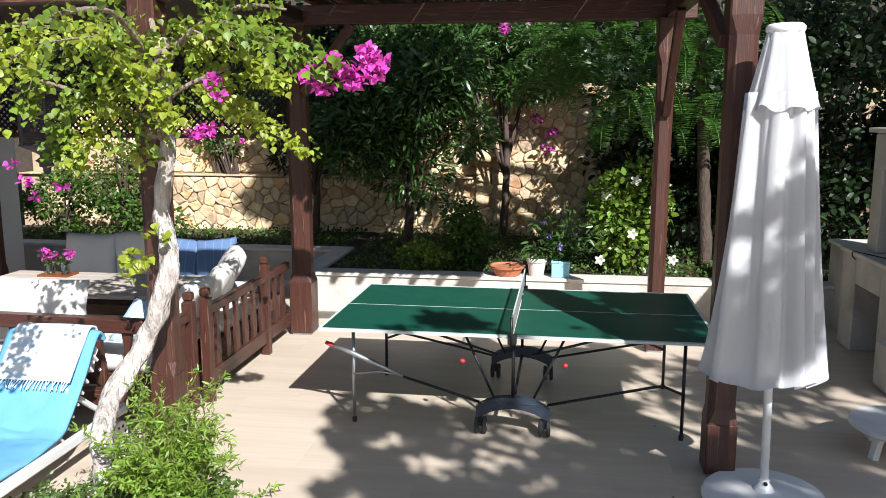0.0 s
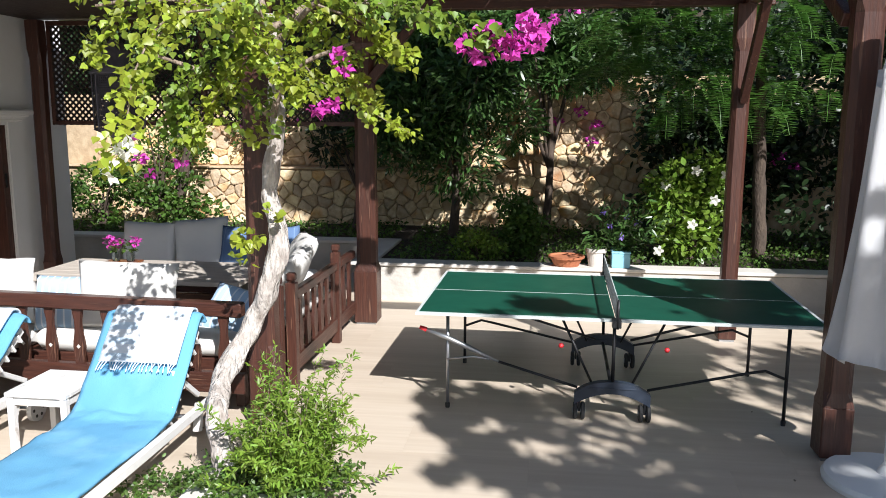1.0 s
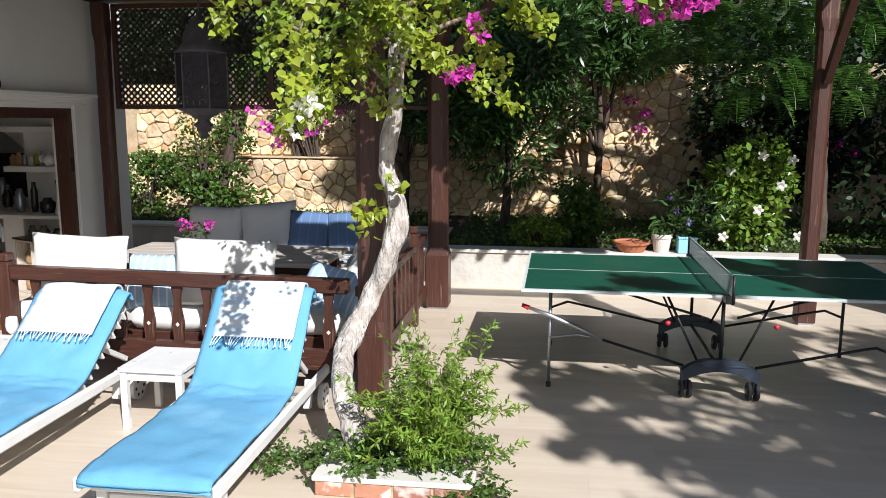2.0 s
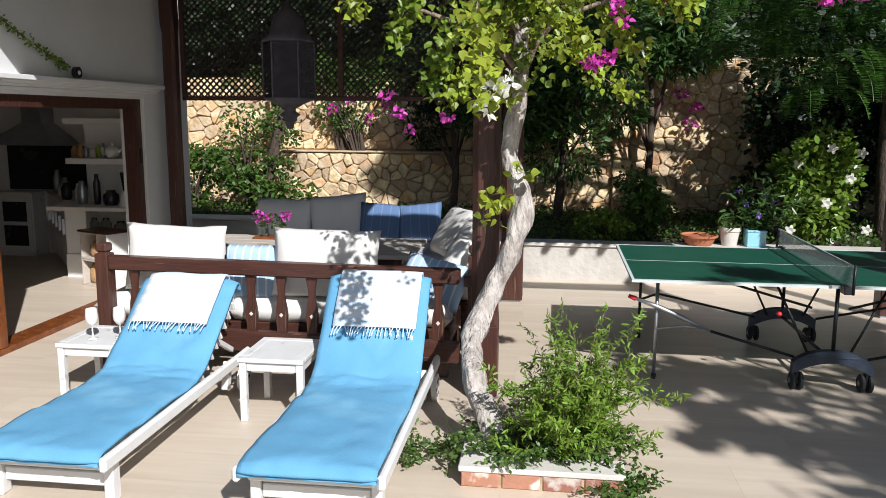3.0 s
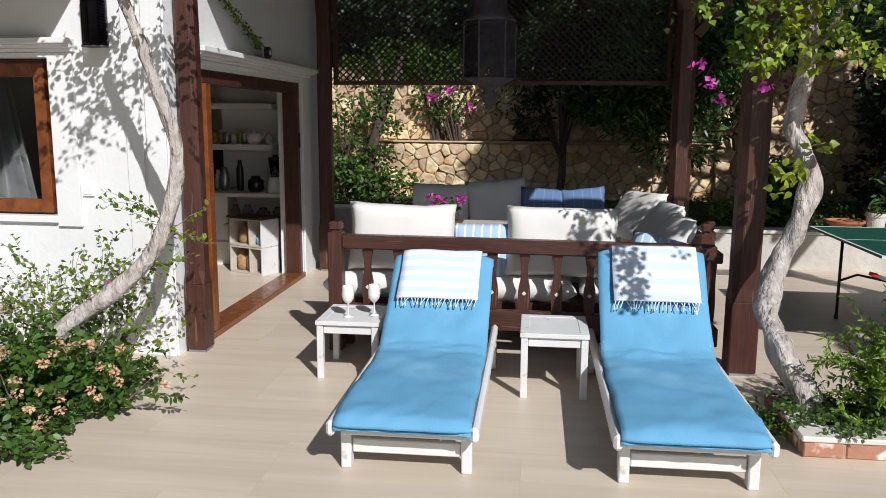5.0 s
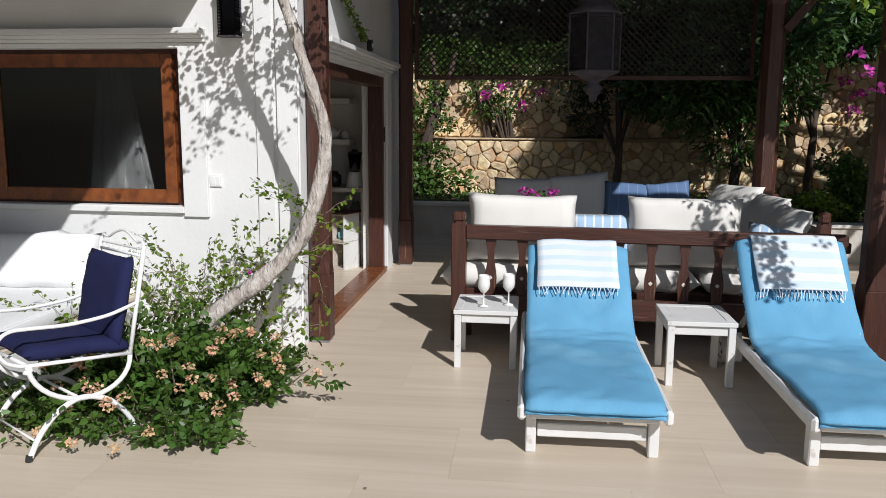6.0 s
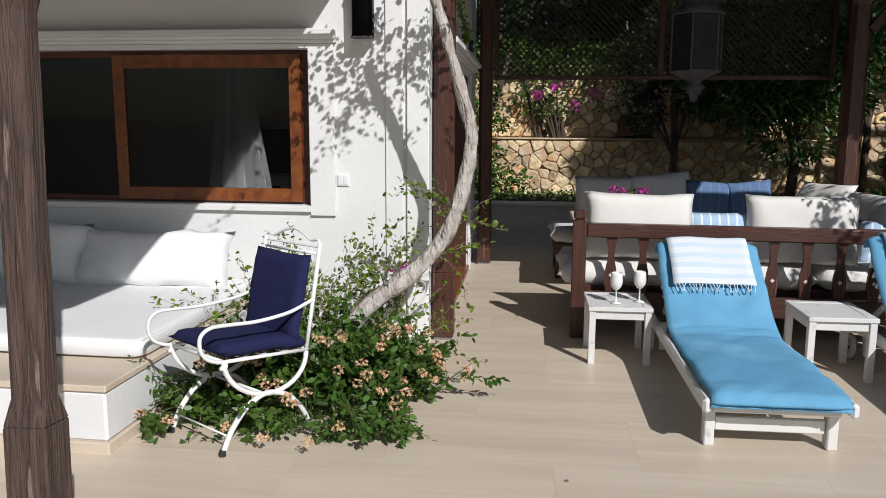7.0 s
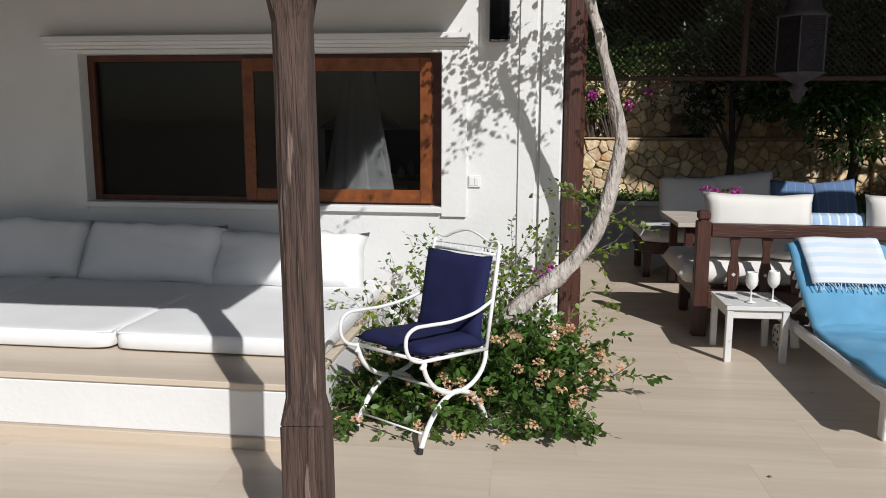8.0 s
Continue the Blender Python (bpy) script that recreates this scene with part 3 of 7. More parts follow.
lean_post = post(-7.416, 1.91, 0.155, 2.76, wood_old, "weathered grey-brown timber porch post with chamfered edges", 0.53, 0.83, cap=1.93)
lean_post.matrix_basis = pose(-7.42, 1.955, 0, -5.0, -2.0, 0)
post(-6.33, 5.125, 0.15, 3.1, wood_z, "dark stained timber post at the house corner", 0.5, 0.96)
post(-6.20, 8.22, 0.15, 3.1, wood_z, "dark stained timber post beside the doorway", 0.5, 0.95)
post(-2.59, 5.095, 0.18, 3.1, wood_z, "dark stained timber post beside the vine trunk", 0.5, 0.96)
post(-2.54, 7.95, 0.235, 3.1, wood_z, "thick dark stained timber post", 0.55, 0.84)
post(0.99, 7.78, 0.165, 3.1, wood_z, "slim reddish-brown timber post", 0.4, 0.9)
post(1.07, 5.10, 0.185, 3.1, wood_z, "dark stained timber post behind the umbrella", 0.35, 0.9)


def beam(p, q, w, d, mat, label):
    return structure("beam", bar(bmesh.new(), p, q, w, d, 0.006), mat, label, "beam")


beam((-2.6, 7.86, 3.19), (1.25, 7.86, 3.19), 0.14, 0.18, wood_x, "dark stained timber pergola beam")
beam((-2.6, 5.10, 3.19), (1.25, 5.10, 3.19), 0.14, 0.18, wood_x, "dark stained timber pergola beam")
beam((1.03, 5.18, 3.19), (1.03, 7.78, 3.19), 0.12, 0.18, wood_y, "dark stained timber pergola beam")
structure("lounge_roof", boxes((-6.35, -2.42, 4.98, 8.42, 3.12, 3.24), bevel=0.01), wood_dark, "dark timber roof over the lounge", "roof")
beam((-6.25, 5.10, 3.03), (-2.45, 5.10, 3.03), 0.12, 0.16, wood_x, "dark timber beam under the lounge roof")
reeds = bmesh.new()
rr = random.Random(4)
for k in range(125):
    x = -2.45 + k * 0.0295
    bar(reeds, (x, 5.65 + rr.uniform(-0.05, 0.05), 3.375), (x + rr.uniform(-0.01, 0.01), 8.48, 3.375), 0.020 + rr.uniform(0, 0.008), 0.014, 0, up=(0, 0, 1))
structure("reed_mat", reeds, wood_dark, "dark reed matting on the pergola rafters", "reed mat")
rafters = bmesh.new()
for k in range(12):
    bar(rafters, (-2.3 + k * 0.31, 5.6, 3.32), (-2.3 + k * 0.31, 8.5, 3.32), 0.06, 0.08, 0.004)
structure("rafters", rafters, wood_y, "dark timber pergola rafters", "rafters")
for p, q in (((1.0, 7.70, 2.25), (1.0, 7.05, 3.1)), ((0.985, 5.16, 2.66), (0.93, 5.80, 3.1)), ((-2.46, 7.86, 2.45), (-1.95, 7.86, 3.1))):
    structure("brace", bar(bmesh.new(), p, q, 0.07, 0.09, 0.006), wood_z, "dark timber pergola brace", "brace")

# raised planting bed with its low wall, and the retaining wall behind
structure("bed_soil", boxes((-2.74, 9.0, 9.2, 13.6, -0.05, 0.385), (-9.0, -2.74, 10.78, 13.0, -0.05, 0.385), bevel=0), soil, "dark soil of the raised bed", "soil")
structure("low_wall", boxes((-2.75, 4.0, 8.98, 9.22, -0.05, 0.40), (-9.0, -2.75, 10.55, 10.8, -0.05, 0.40), (-2.95, -2.75, 9.22, 10.55, -0.05, 0.40), bevel=0.01), pale_stone, "low pale stone retaining wall of the bed", "wall")
structure("low_wall_cap", boxes((-2.98, 4.0, 8.955, 9.25, 0.402, 0.44), (-9.0, -2.98, 10.52, 10.82, 0.402, 0.44), (-2.98, -2.72, 9.25, 10.82, 0.402, 0.438), bevel=0.006), marble_cap, "pale stone capping of the low wall", "capping")
stone_wall_lower = structure("wall_lower_terrace", boxes((-9.0, -1.2, 12.62, 12.95, 0.2, 1.26), bevel=0), mortar, "sunlit rubble limestone terrace wall", "wall")
stone_wall_upper = structure("wall_upper_terrace", boxes((-9.0, -4.38, 12.96, 13.3, 1.2, 2.46), (-3.68, -1.2, 12.96, 13.3, 1.2, 2.46), (-4.38, -3.68, 12.96, 13.3, 1.75, 2.46), (-4.38, -3.68, 13.25, 13.3, 1.2, 1.75), bevel=0),
                             mortar, "rubble limestone wall with an arched niche", "wall")
stone_wall_tall = structure("wall_tall", boxes((-1.2, 5.5, 12.52, 12.95, 0.2, 2.72), bevel=0), mortar, "tall rubble limestone retaining wall", "wall")
structure("ledge", boxes((-9.0, -1.22, 12.56, 12.98, 1.262, 1.288), bevel=0.008), stone, "thin stone ledge on the terrace wall", "ledge")
hill = bmesh.new()
gx, gy = 30, 12
hv = {}
for i in range(gx + 1):
    for j in range(gy + 1):
        x, y = -22 + 44 * i / gx, 13.0 + 14 * j / gy
        hv[i, j] = hill.verts.new((x, y, 1.2 + 0.75 * (y - 13.0) + 0.5 * noise.noise(Vector((x * 0.3, y * 0.3, 1)))))
for i in range(gx):
    for j in range(gy):
        hill.faces.new((hv[i, j], hv[i + 1, j], hv[i + 1, j + 1], hv[i, j + 1]))
structure("hillside", hill, soil, "steep planted hillside behind the wall", "hillside")

# ---- table tennis table ----
def tennis_table():
    t = thing("tennis_table", pose(-0.238, 6.166, 0, 0, 0, -0.7), "green folding table tennis table with a net", "table")
    for s in (-1, 1):
        x0, x1 = (-1.37, -0.004) if s < 0 else (0.004, 1.37)
        half = part("tabletop", boxes((x0, x1, -0.7625, 0.7625, 0.738, 0.757), bevel=0.003), table_green, t, "matt green table half")
        lines = bmesh.new()
        ex = -1.37 if s < 0 else 1.35
        box(lines, ex, ex + 0.02, -0.7625, 0.7625, 0.757, 0.7585)
        for y0, y1 in ((-0.7625, -0.7425), (0.7425, 0.7625), (-0.0009, 0.0009)):
            box(lines, x0 + (0.02 if s < 0 else 0), x1 - (0.02 if s > 0 else 0), y0, y1, 0.757, 0.7585)
        part("line", lines, line_white, half, "white painted lines")
        for y in (-0.7655, 0.7625):
            part("rim", boxes((x0, x1, y, y + 0.003, 0.739, 0.756), bevel=0), line_white, half, "pale edging")
            ya = math.copysign(0.61, y)
            part("apron", boxes((x0 + 0.1, x1 - 0.1, ya - 0.01, ya + 0.01, 0.715, 0.738), bevel=0.002), black_steel, half)
        for y in (-0.56, 0.52):
            lx = 1.17 * s
            leg = part("leg", tube(bmesh.new(), [(lx, y, 0.02), (lx, y, 0.72)], 0.0125), grey_steel if s < 0 and y < 0 else black_steel, t, smooth=True)
            part("foot", lathe(bmesh.new(), [(0.016, 0), (0.018, 0.03), (0.014, 0.04)], 10, (lx, y, 0)), black_rubber, leg)
            k = 0.24 * s
            strut = [(k, y - 0.05 * (y < 0), 0.22), (0.95 * s, y, 0.37), (1.03 * s, y, 0.385), (lx, y, 0.33)] if s > 0 or y > 0 else [(k, y - 0.05, 0.22), (-0.80, y - 0.02, 0.37)]
            part("strut", tube(bmesh.new(), strut, 0.010), black_steel, t, smooth=True)
            if s < 0 and y < 0:
                part("latch_arm", tube(bmesh.new(), [(-0.80, y - 0.02, 0.37), (-1.02, y - 0.03, 0.47), (-1.17, y - 0.03, 0.535), (-1.33, y - 0.03, 0.59)], [0.008, 0.02, 0.018, 0.011]), grey_steel, t, "grey steel locking arm", True)
                part("latch_link", tube(bmesh.new(), [(-1.17, y - 0.01, 0.37), (-0.98, y - 0.02, 0.40), (-0.86, y - 0.02, 0.385)], 0.008), grey_steel, t, smooth=True)
                part("grip", tube(bmesh.new(), [(-1.32, y - 0.03, 0.586), (-1.37, y - 0.03, 0.605)], [0.018, 0.014]), red_plastic, t, "red plastic grip", True)
            part("brace", tube(bmesh.new(), [(0.14 * s, y, 0.24), (0.37 * s, y + 0.04, 0.72)], 0.009), black_steel, t, smooth=True)
            part("brace", tube(bmesh.new(), [(0.12 * s, y + (0.04 if y < 0 else -0.04), 0.55), (0.78 * s, y + (0.1 if y < 0 else -0.1), 0.725)], 0.009), black_steel, t, smooth=True)
        part("knob", lathe(bmesh.new(), [(0.012, -0.015), (0.02, 0), (0.012, 0.015)], 10, (0.36 * s, -0.62, 0.52)), red_plastic, t, "red plastic knob", True)
    for y in (-0.64, 0.60):
        bm = bmesh.new()
        n = 14
        front, back = [], []
        for k in range(n + 1):
            u = -1 + 2 * k / n
            zo, zi = 0.20 + 0.085 * (1 - abs(u) ** 2.5), 0.115 + 0.085 * (1 - u * u)
            for lst, yy in ((front, y - 0.03), (back, y + 0.03)):
                lst.append((bm.verts.new((0.26 * u, yy, zo)), bm.verts.new((0.26 * u, yy, zi))))
        for k in range(n):
            (a, b), (c, d), (e, f), (g, h) = front[k], front[k + 1], back[k], back[k + 1]
            for face in ((a, c, d, b), (e, f, h, g), (a, e, g, c), (b, d, h, f)):
                bm.faces.new(face)
        for k in (0, n):
            (a, b), (e, f) = front[k], back[k]
            bm.faces.new((a, b, f, e))
        arch = part("carriage_arch", bm, slate_plastic, t, "arched slate-blue plastic carriage")
        part("rib", boxes((-0.16, 0.16, y - 0.036, y - 0.03, 0.235, 0.247), bevel=0.002), slate_plastic, arch)
        part("post", tube(bmesh.new(), [(0, y, 0.27), (0, y, 0.735)], 0.013), black_steel, t, smooth=True)
        for x in (-0.225, 0.225):
            for dx in (-0.026, 0.026):
                wheel = tube(bmesh.new(), [(x + dx - 0.015, y, 0.062), (x + dx - 0.008, y, 0.062), (x + dx + 0.008, y, 0.062), (x + dx + 0.015, y, 0.062)], [0.052, 0.062, 0.062, 0.052], 18)
                w = part("wheel", wheel, black_rubber, t, smooth=False)
                part("hub", tube(bmesh.new(), [(x + dx - 0.019, y, 0.062), (x + dx + 0.019, y, 0.062)], 0.02, 10), grey_steel, w)
            part("caster_fork", boxes((x - 0.008, x + 0.008, y - 0.025, y + 0.025, 0.06, 0.15), bevel=0.002), black_steel, t)
    part("cross_bar", tube(bmesh.new(), [(0, -0.6, 0.21), (0, 0.57, 0.21)], 0.013), black_steel, t, smooth=True)
    net = bmesh.new()
    x = 0.0
    for z in np.arange(0.775, 0.905, 0.0165):
        tube(net, [(x, -0.90, z), (x, 0.90, z)], 0.0012, 4, False)
    for y in np.arange(-0.90, 0.901, 0.0165):
        tube(net, [(x, y, 0.772), (x, y, 0.905)], 0.0012, 4, False)
    part("net", net, net_mat, t, "dark mesh net")
    part("net_tape", boxes((-0.004, 0.004, -0.90, 0.90, 0.900, 0.916), bevel=0.002), line_white, t, "white net tape")
    for y in (-0.84, 0.84):
        part("net_post", tube(bmesh.new(), [(0, y + math.copysign(0.07, y), 0.73), (0, y + math.copysign(0.07, y), 0.925)], 0.009), black_steel, t, smooth=True)
        part("net_clamp", boxes((-0.03, 0.03, min(y, y * 0.9), max(y, y * 0.9), 0.715, 0.77), bevel=0.004), black_steel, t)
    return t


tennis_table()


# ---- sun loungers, towels, side tables ----
def strip_cloth(profile, x0, x1, thick, nx=10, seed=0, ruck=0.008, taper=0.0):
    """A padded cloth laid along a profile of (y, z), x0 to x1 wide, with rounded edges and wrinkles."""
    bm = bmesh.new()
    pr = smooth_path([(0, y, z) for y, z in profile], 7)
    top, bot = [], []
    m = len(pr)
    for i, p in enumerate(pr):
        d = (pr[min(i + 1, m - 1)] - pr[max(i - 1, 0)]).normalized()
        nr = Vector((0, -d.z, d.y))
        if nr.z < 0:
            nr = -nr
        rt, rb = [], []
        for k in range(nx + 1):
            u = 2 * k / nx - 1
            x = (x0 + x1) / 2 + u * (x1 - x0) / 2 * (1 + taper * (i / (m - 1) - 0.5)) + 0.008 * noise.noise(Vector((u, p.y * 4, seed)))
            e = (1 - abs(u) ** 6)
            q = Vector((x, p.y, p.z))
            wr = ruck * (noise.noise(Vector((x * 5, p.y * 9, seed))) + 0.5 * noise.noise(Vector((x * 13, p.y * 22, seed + 3))))
            rt.append(bm.verts.new(q + nr * (thick * (0.25 + 0.75 * e) + wr)))
            rb.append(bm.verts.new(q + nr * (-0.012 * (1 - e) + 0.3 * wr)))
        top.append(rt)
        bot.append(rb)
    for i in range(m - 1):
        for k in range(nx):
            bm.faces.new((top[i][k], top[i][k + 1], top[i + 1][k + 1], top[i + 1][k]))
            bm.faces.new((bot[i][k], bot[i + 1][k], bot[i + 1][k + 1], bot[i][k + 1]))
        bm.faces.new((top[i][0], top[i + 1][0], bot[i + 1][0], bot[i][0]))
        bm.faces.new((top[i][nx], bot[i][nx], bot[i + 1][nx], top[i + 1][nx]))
    for i in (0, m - 1):
        for k in range(nx):
            bm.faces.new((top[i][k], bot[i][k], bot[i][k + 1], top[i][k + 1]))
    return bm


def lounger(x, y, head_y, head_z, seed, label):
    """A slatted lounger; its feet end at y, the back raised to head_y, head_z. x is its middle."""
    ob = thing("sun_lounger", pose(x, y, 0), label, "sun lounger", "sun loungers by the rail")
    hy = head_y - y
    for s in (-1, 1):
        rail = bar(bmesh.new(), (0.335 * s, -0.13, 0.245), (0.335 * s, 1.72, 0.245), 0.075, 0.04, 0.014, up=(1, 0, 0))
        part("side_rail", rail, white_wood, ob)
        part("leg", bar(bmesh.new(), (0.29 * s, 0.03, 0.0), (0.29 * s, 0.03, 0.24), 0.05, 0.07, 0.006), white_wood, ob)
        part("leg", bar(bmesh.new(), (0.275 * s, 1.45, 0.06), (0.275 * s, 1.50, 0.24), 0.045, 0.06, 0.006), white_wood, ob)
        wheel = part("wheel", tube(bmesh.new(), [(0.335 * s - 0.016, 1.62, 0.088), (0.335 * s + 0.016, 1.62, 0.088)], 0.088, 24), white_wood, ob)
        for k in range(6):
            a = k * math.pi / 3
            hole = tube(bmesh.new(), [(0.335 * s - 0.018, 1.62 + 0.052 * math.cos(a), 0.088 + 0.052 * math.sin(a)), (0.335 * s + 0.018, 1.62 + 0.052 * math.cos(a), 0.088 + 0.052 * math.sin(a))], 0.012, 8)
            part("hole", hole, black_rubber, wheel)
        part("back_rail", bar(bmesh.new(), (0.27 * s, 0.98, 0.25), (0.27 * s, hy + 0.02, head_z - 0.105), 0.05, 0.03, 0.006, up=(1, 0, 0)), white_wood, ob)
        part("prop", bar(bmesh.new(), (0.24 * s, hy - 0.28, head_z - 0.30), (0.24 * s, hy + 0.06, 0.27), 0.035, 0.025, 0.004, up=(1, 0, 0)), white_wood, ob)
    part("cross_rail", boxes((-0.26, 0.26, 0.015, 0.045, 0.075, 0.145), bevel=0.005), white_wood, ob)
    part("end_rail", boxes((-0.295, 0.295, -0.08, -0.045, 0.20, 0.265), bevel=0.006), white_wood, ob)
    part("axle", tube(bmesh.new(), [(-0.34, 1.62, 0.088), (0.34, 1.62, 0.088)], 0.012), grey_steel, ob)
    for k in range(9):
        yy = 0.0 + k * 0.11
        part("slat", boxes((-0.295, 0.295, yy, yy + 0.075, 0.263, 0.283), bevel=0.004), white_wood, ob)
    d = Vector((0, hy - 0.98, head_z - 0.085 - 0.275))
    for k in range(8):
        p = Vector((0, 0.98, 0.238)) + d * ((k + 0.95) / 8.6)
        part("slat", bar(bmesh.new(), p + Vector((-0.31, 0, 0)), p + Vector((0.31, 0, 0)), 0.065, 0.018, 0.004, up=d.normalized()), white_wood, ob)
    cover = [(-0.125, 0.24), (-0.118, 0.28), (-0.03, 0.30), (0.4, 0.298), (0.85, 0.292), (0.98, 0.31), (1.08, 0.355), (0.5 * (1.08 + hy), 0.345 + (head_z - 0.355) * 0.5), (hy - 0.03, head_z - 0.025), (hy + 0.03, head_z - 0.012), (hy + 0.06, head_z - 0.06)]
    tw = part("towel_cover", strip_cloth(cover, -0.322, 0.322, 0.026, 22, seed, 0.014), towel_blue, None, smooth=True)
    tw.matrix_basis = pose(x, y, 0)
    part("hem", tube(bmesh.new(), [(-0.318 + 0.0265 * k, -0.128, 0.246 + 0.006 * noise.noise(Vector((k * 0.4, seed, 0)))) for k in range(25)], 0.006, 6), towel_blue, tw, smooth=True)
    tagged(tw, "sky-blue terry towel laid over the whole lounger", "towel", "blue towels")
    return ob


def back_point(y, hy, hz, f, lift):
    """A point of the raised back, f down from the head."""
    a, b = Vector((0, hy, hz - 0.01)), Vector((0, 1.08, 0.355))
    p = a.lerp(b, f)
    d = (a - b).normalized()
    return p + Vector((0, -d.z, d.y)) * lift


def head_towel(x, y, hy, hz, dx, w, f, seed, label):
    pr = [back_point(y, hy, hz, k, 0.058) for k in (f, f * 0.75, f * 0.5, f * 0.25, 0.04)]
    prof = [(p.y, p.z) for p in pr] + [(hy - 0.005, hz + 0.045), (hy + 0.06, hz + 0.015), (hy + 0.075, hz - 0.08)]
    ob = part("towel", strip_cloth(prof, dx, dx + w, 0.008, 12, seed, 0.006), towel_white, None, smooth=True)
    ob.matrix_basis = pose(x, y, 0)
    fr = bmesh.new()
    rng = random.Random(seed)
    p0, p1 = back_point(y, hy, hz, f, 0.055), back_point(y, hy, hz, f + 0.09, 0.055)
    for k in range(24):
        u = dx + w * (k + 0.5) / 24
        s = rng.uniform(-0.012, 0.012)
        tube(fr, [(u, p0.y + 0.004, p0.z), (u + s, (p0.y + p1.y) / 2, (p0.z + p1.z) / 2 + 0.004), (u + 2 * s, p1.y, p1.z - rng.uniform(-0.01, 0.006))], [0.004, 0.0025, 0.0035], 5)
    part("fringe", fr, towel_white, ob, "knotted white fringe")
    return tagged(ob, label, "towel", "white towels")


lounger(-4.545, 3.34, 4.94, 0.755, 1, "white slatted wooden sun lounger with raised back")
head_towel(-4.545, 3.34, 1.60, 0.755, -0.262, 0.51, 0.60, 5, "folded white fringed towel hung over the lounger's head")
lounger(-3.235, 3.34, 4.84, 0.83, 2, "white slatted wooden sun lounger with high raised back")
head_towel(-3.235, 3.34, 1.50, 0.83, -0.24, 0.51, 0.58, 8, "white striped fringed towel hung over the lounger's head")


def side_table(x, y, h, label):
    ob = thing("side_table", pose(x, y, 0), label, "side table", "white side tables")
    w, d = 0.205, 0.235
    top = part("tabletop", boxes((-w, w, -d, -d + 0.055, h - 0.028, h), (-w, w, d - 0.055, d, h - 0.028, h), (-w, -w + 0.055, -d + 0.055, d - 0.055, h - 0.028, h), (w - 0.055, w, -d + 0.055, d - 0.055, h - 0.028, h), bevel=0.003), white_wood, ob)
    part("panel", boxes((-w + 0.055, w - 0.055, -d + 0.055, d - 0.055, h - 0.026, h - 0.003), bevel=0.002), white_wood, top)
    for sx in (-1, 1):
        part("apron", boxes((sx * 0.18 - 0.009, sx * 0.18 + 0.009, -d + 0.05, d - 0.05, h - 0.085, h - 0.028), bevel=0.002), white_wood, ob)
        part("apron", boxes((-w + 0.05, w - 0.05, sx * 0.205 - 0.009, sx * 0.205 + 0.009, h - 0.085, h - 0.028), bevel=0.002), white_wood, ob)
        for sy in (-1, 1):
            part("leg", boxes((sx * 0.178 - 0.021, sx * 0.178 + 0.021, sy * 0.205 - 0.021, sy * 0.205 + 0.021, 0, h - 0.028), bevel=0.003), white_wood, ob)
    return ob


side_table(-5.128, 4.835, 0.385, "low white painted wooden side table with two goblets")
side_table(-3.825, 4.645, 0.405, "low white painted wooden side table between the loungers")
for gx, gy in ((-5.148, 4.735), (-4.988, 4.795)):
    gob = bmesh.new()
    lathe(gob, [(0.034, 0), (0.034, 0.004), (0.006, 0.012), (0.0045, 0.05), (0.005, 0.085), (0.02, 0.095), (0.037, 0.12), (0.041, 0.15), (0.037, 0.19), (0.034, 0.205), (0.032, 0.205), (0.036, 0.15), (0.02, 0.105)], 20)
    g = part("goblet", gob, ceramic, None, smooth=True)
    g.matrix_basis = pose(gx, gy, 0.385)
    tagged(g, "white opaque wine goblet standing on the side table", "goblet", "white goblets")


# ---- front and side rails ----
def baluster_mesh(h, w=0.085, t=0.03, hole=True):
    """A flat sawn baluster: waisted, wider at a third of its height; its small diamond cut-out is a pale patch set on
    later.
    """
    pr = [(0.40, 0.0), (0.40, 0.10), (0.46, 0.2), (0.50, 0.30), (0.45, 0.42), (0.32, 0.56), (0.26, 0.68), (0.28, 0.80), (0.40, 0.92), (0.44, 1.0)]
    bm = bmesh.new()
    fr, bk = [], []
    for r, z in pr:
        for lst, y in ((fr, -t / 2), (bk, t / 2)):
            lst.append((bm.verts.new((-r * w, y, z * h)), bm.verts.new((r * w, y, z * h))))
    for i in range(len(pr) - 1):
        for lst in (fr, bk):
            bm.faces.new((lst[i][0], lst[i][1], lst[i + 1][1], lst[i + 1][0]))
        for s in (0, 1):
            bm.faces.new((fr[i][s], bk[i][s], bk[i + 1][s], fr[i + 1][s]))
    for i in (0, -1):
        bm.faces.new((fr[i][0], fr[i][1], bk[i][1], bk[i][0]))
    return bm


rail = thing("railing", pose(-5.36, 5.29, 0, 0, 0, -3.0), "dark stained wooden railing with sawn balusters", "railing")
RL = 2.60
part("top_rail", boxes((0.05, RL, -0.045, 0.045, 0.745, 0.845), bevel=0.01), wood_x, rail)
part("bottom_rail", boxes((0.05, RL, -0.03, 0.03, 0.20, 0.345), bevel=0.006), wood_x, rail)
for px, ph in ((0.0, 0.86),):
    rp = part("rail_post", boxes((px - 0.05, px + 0.05, -0.05, 0.05, 0.0, ph), bevel=0.006), wood_z, rail)
    part("cap", boxes((px - 0.045, px + 0.045, -0.045, 0.045, ph + 0.012, ph + 0.075), (px - 0.035, px + 0.035, -0.035, 0.035, ph, ph + 0.012), bevel=0.012), wood_z, rp)
first = None
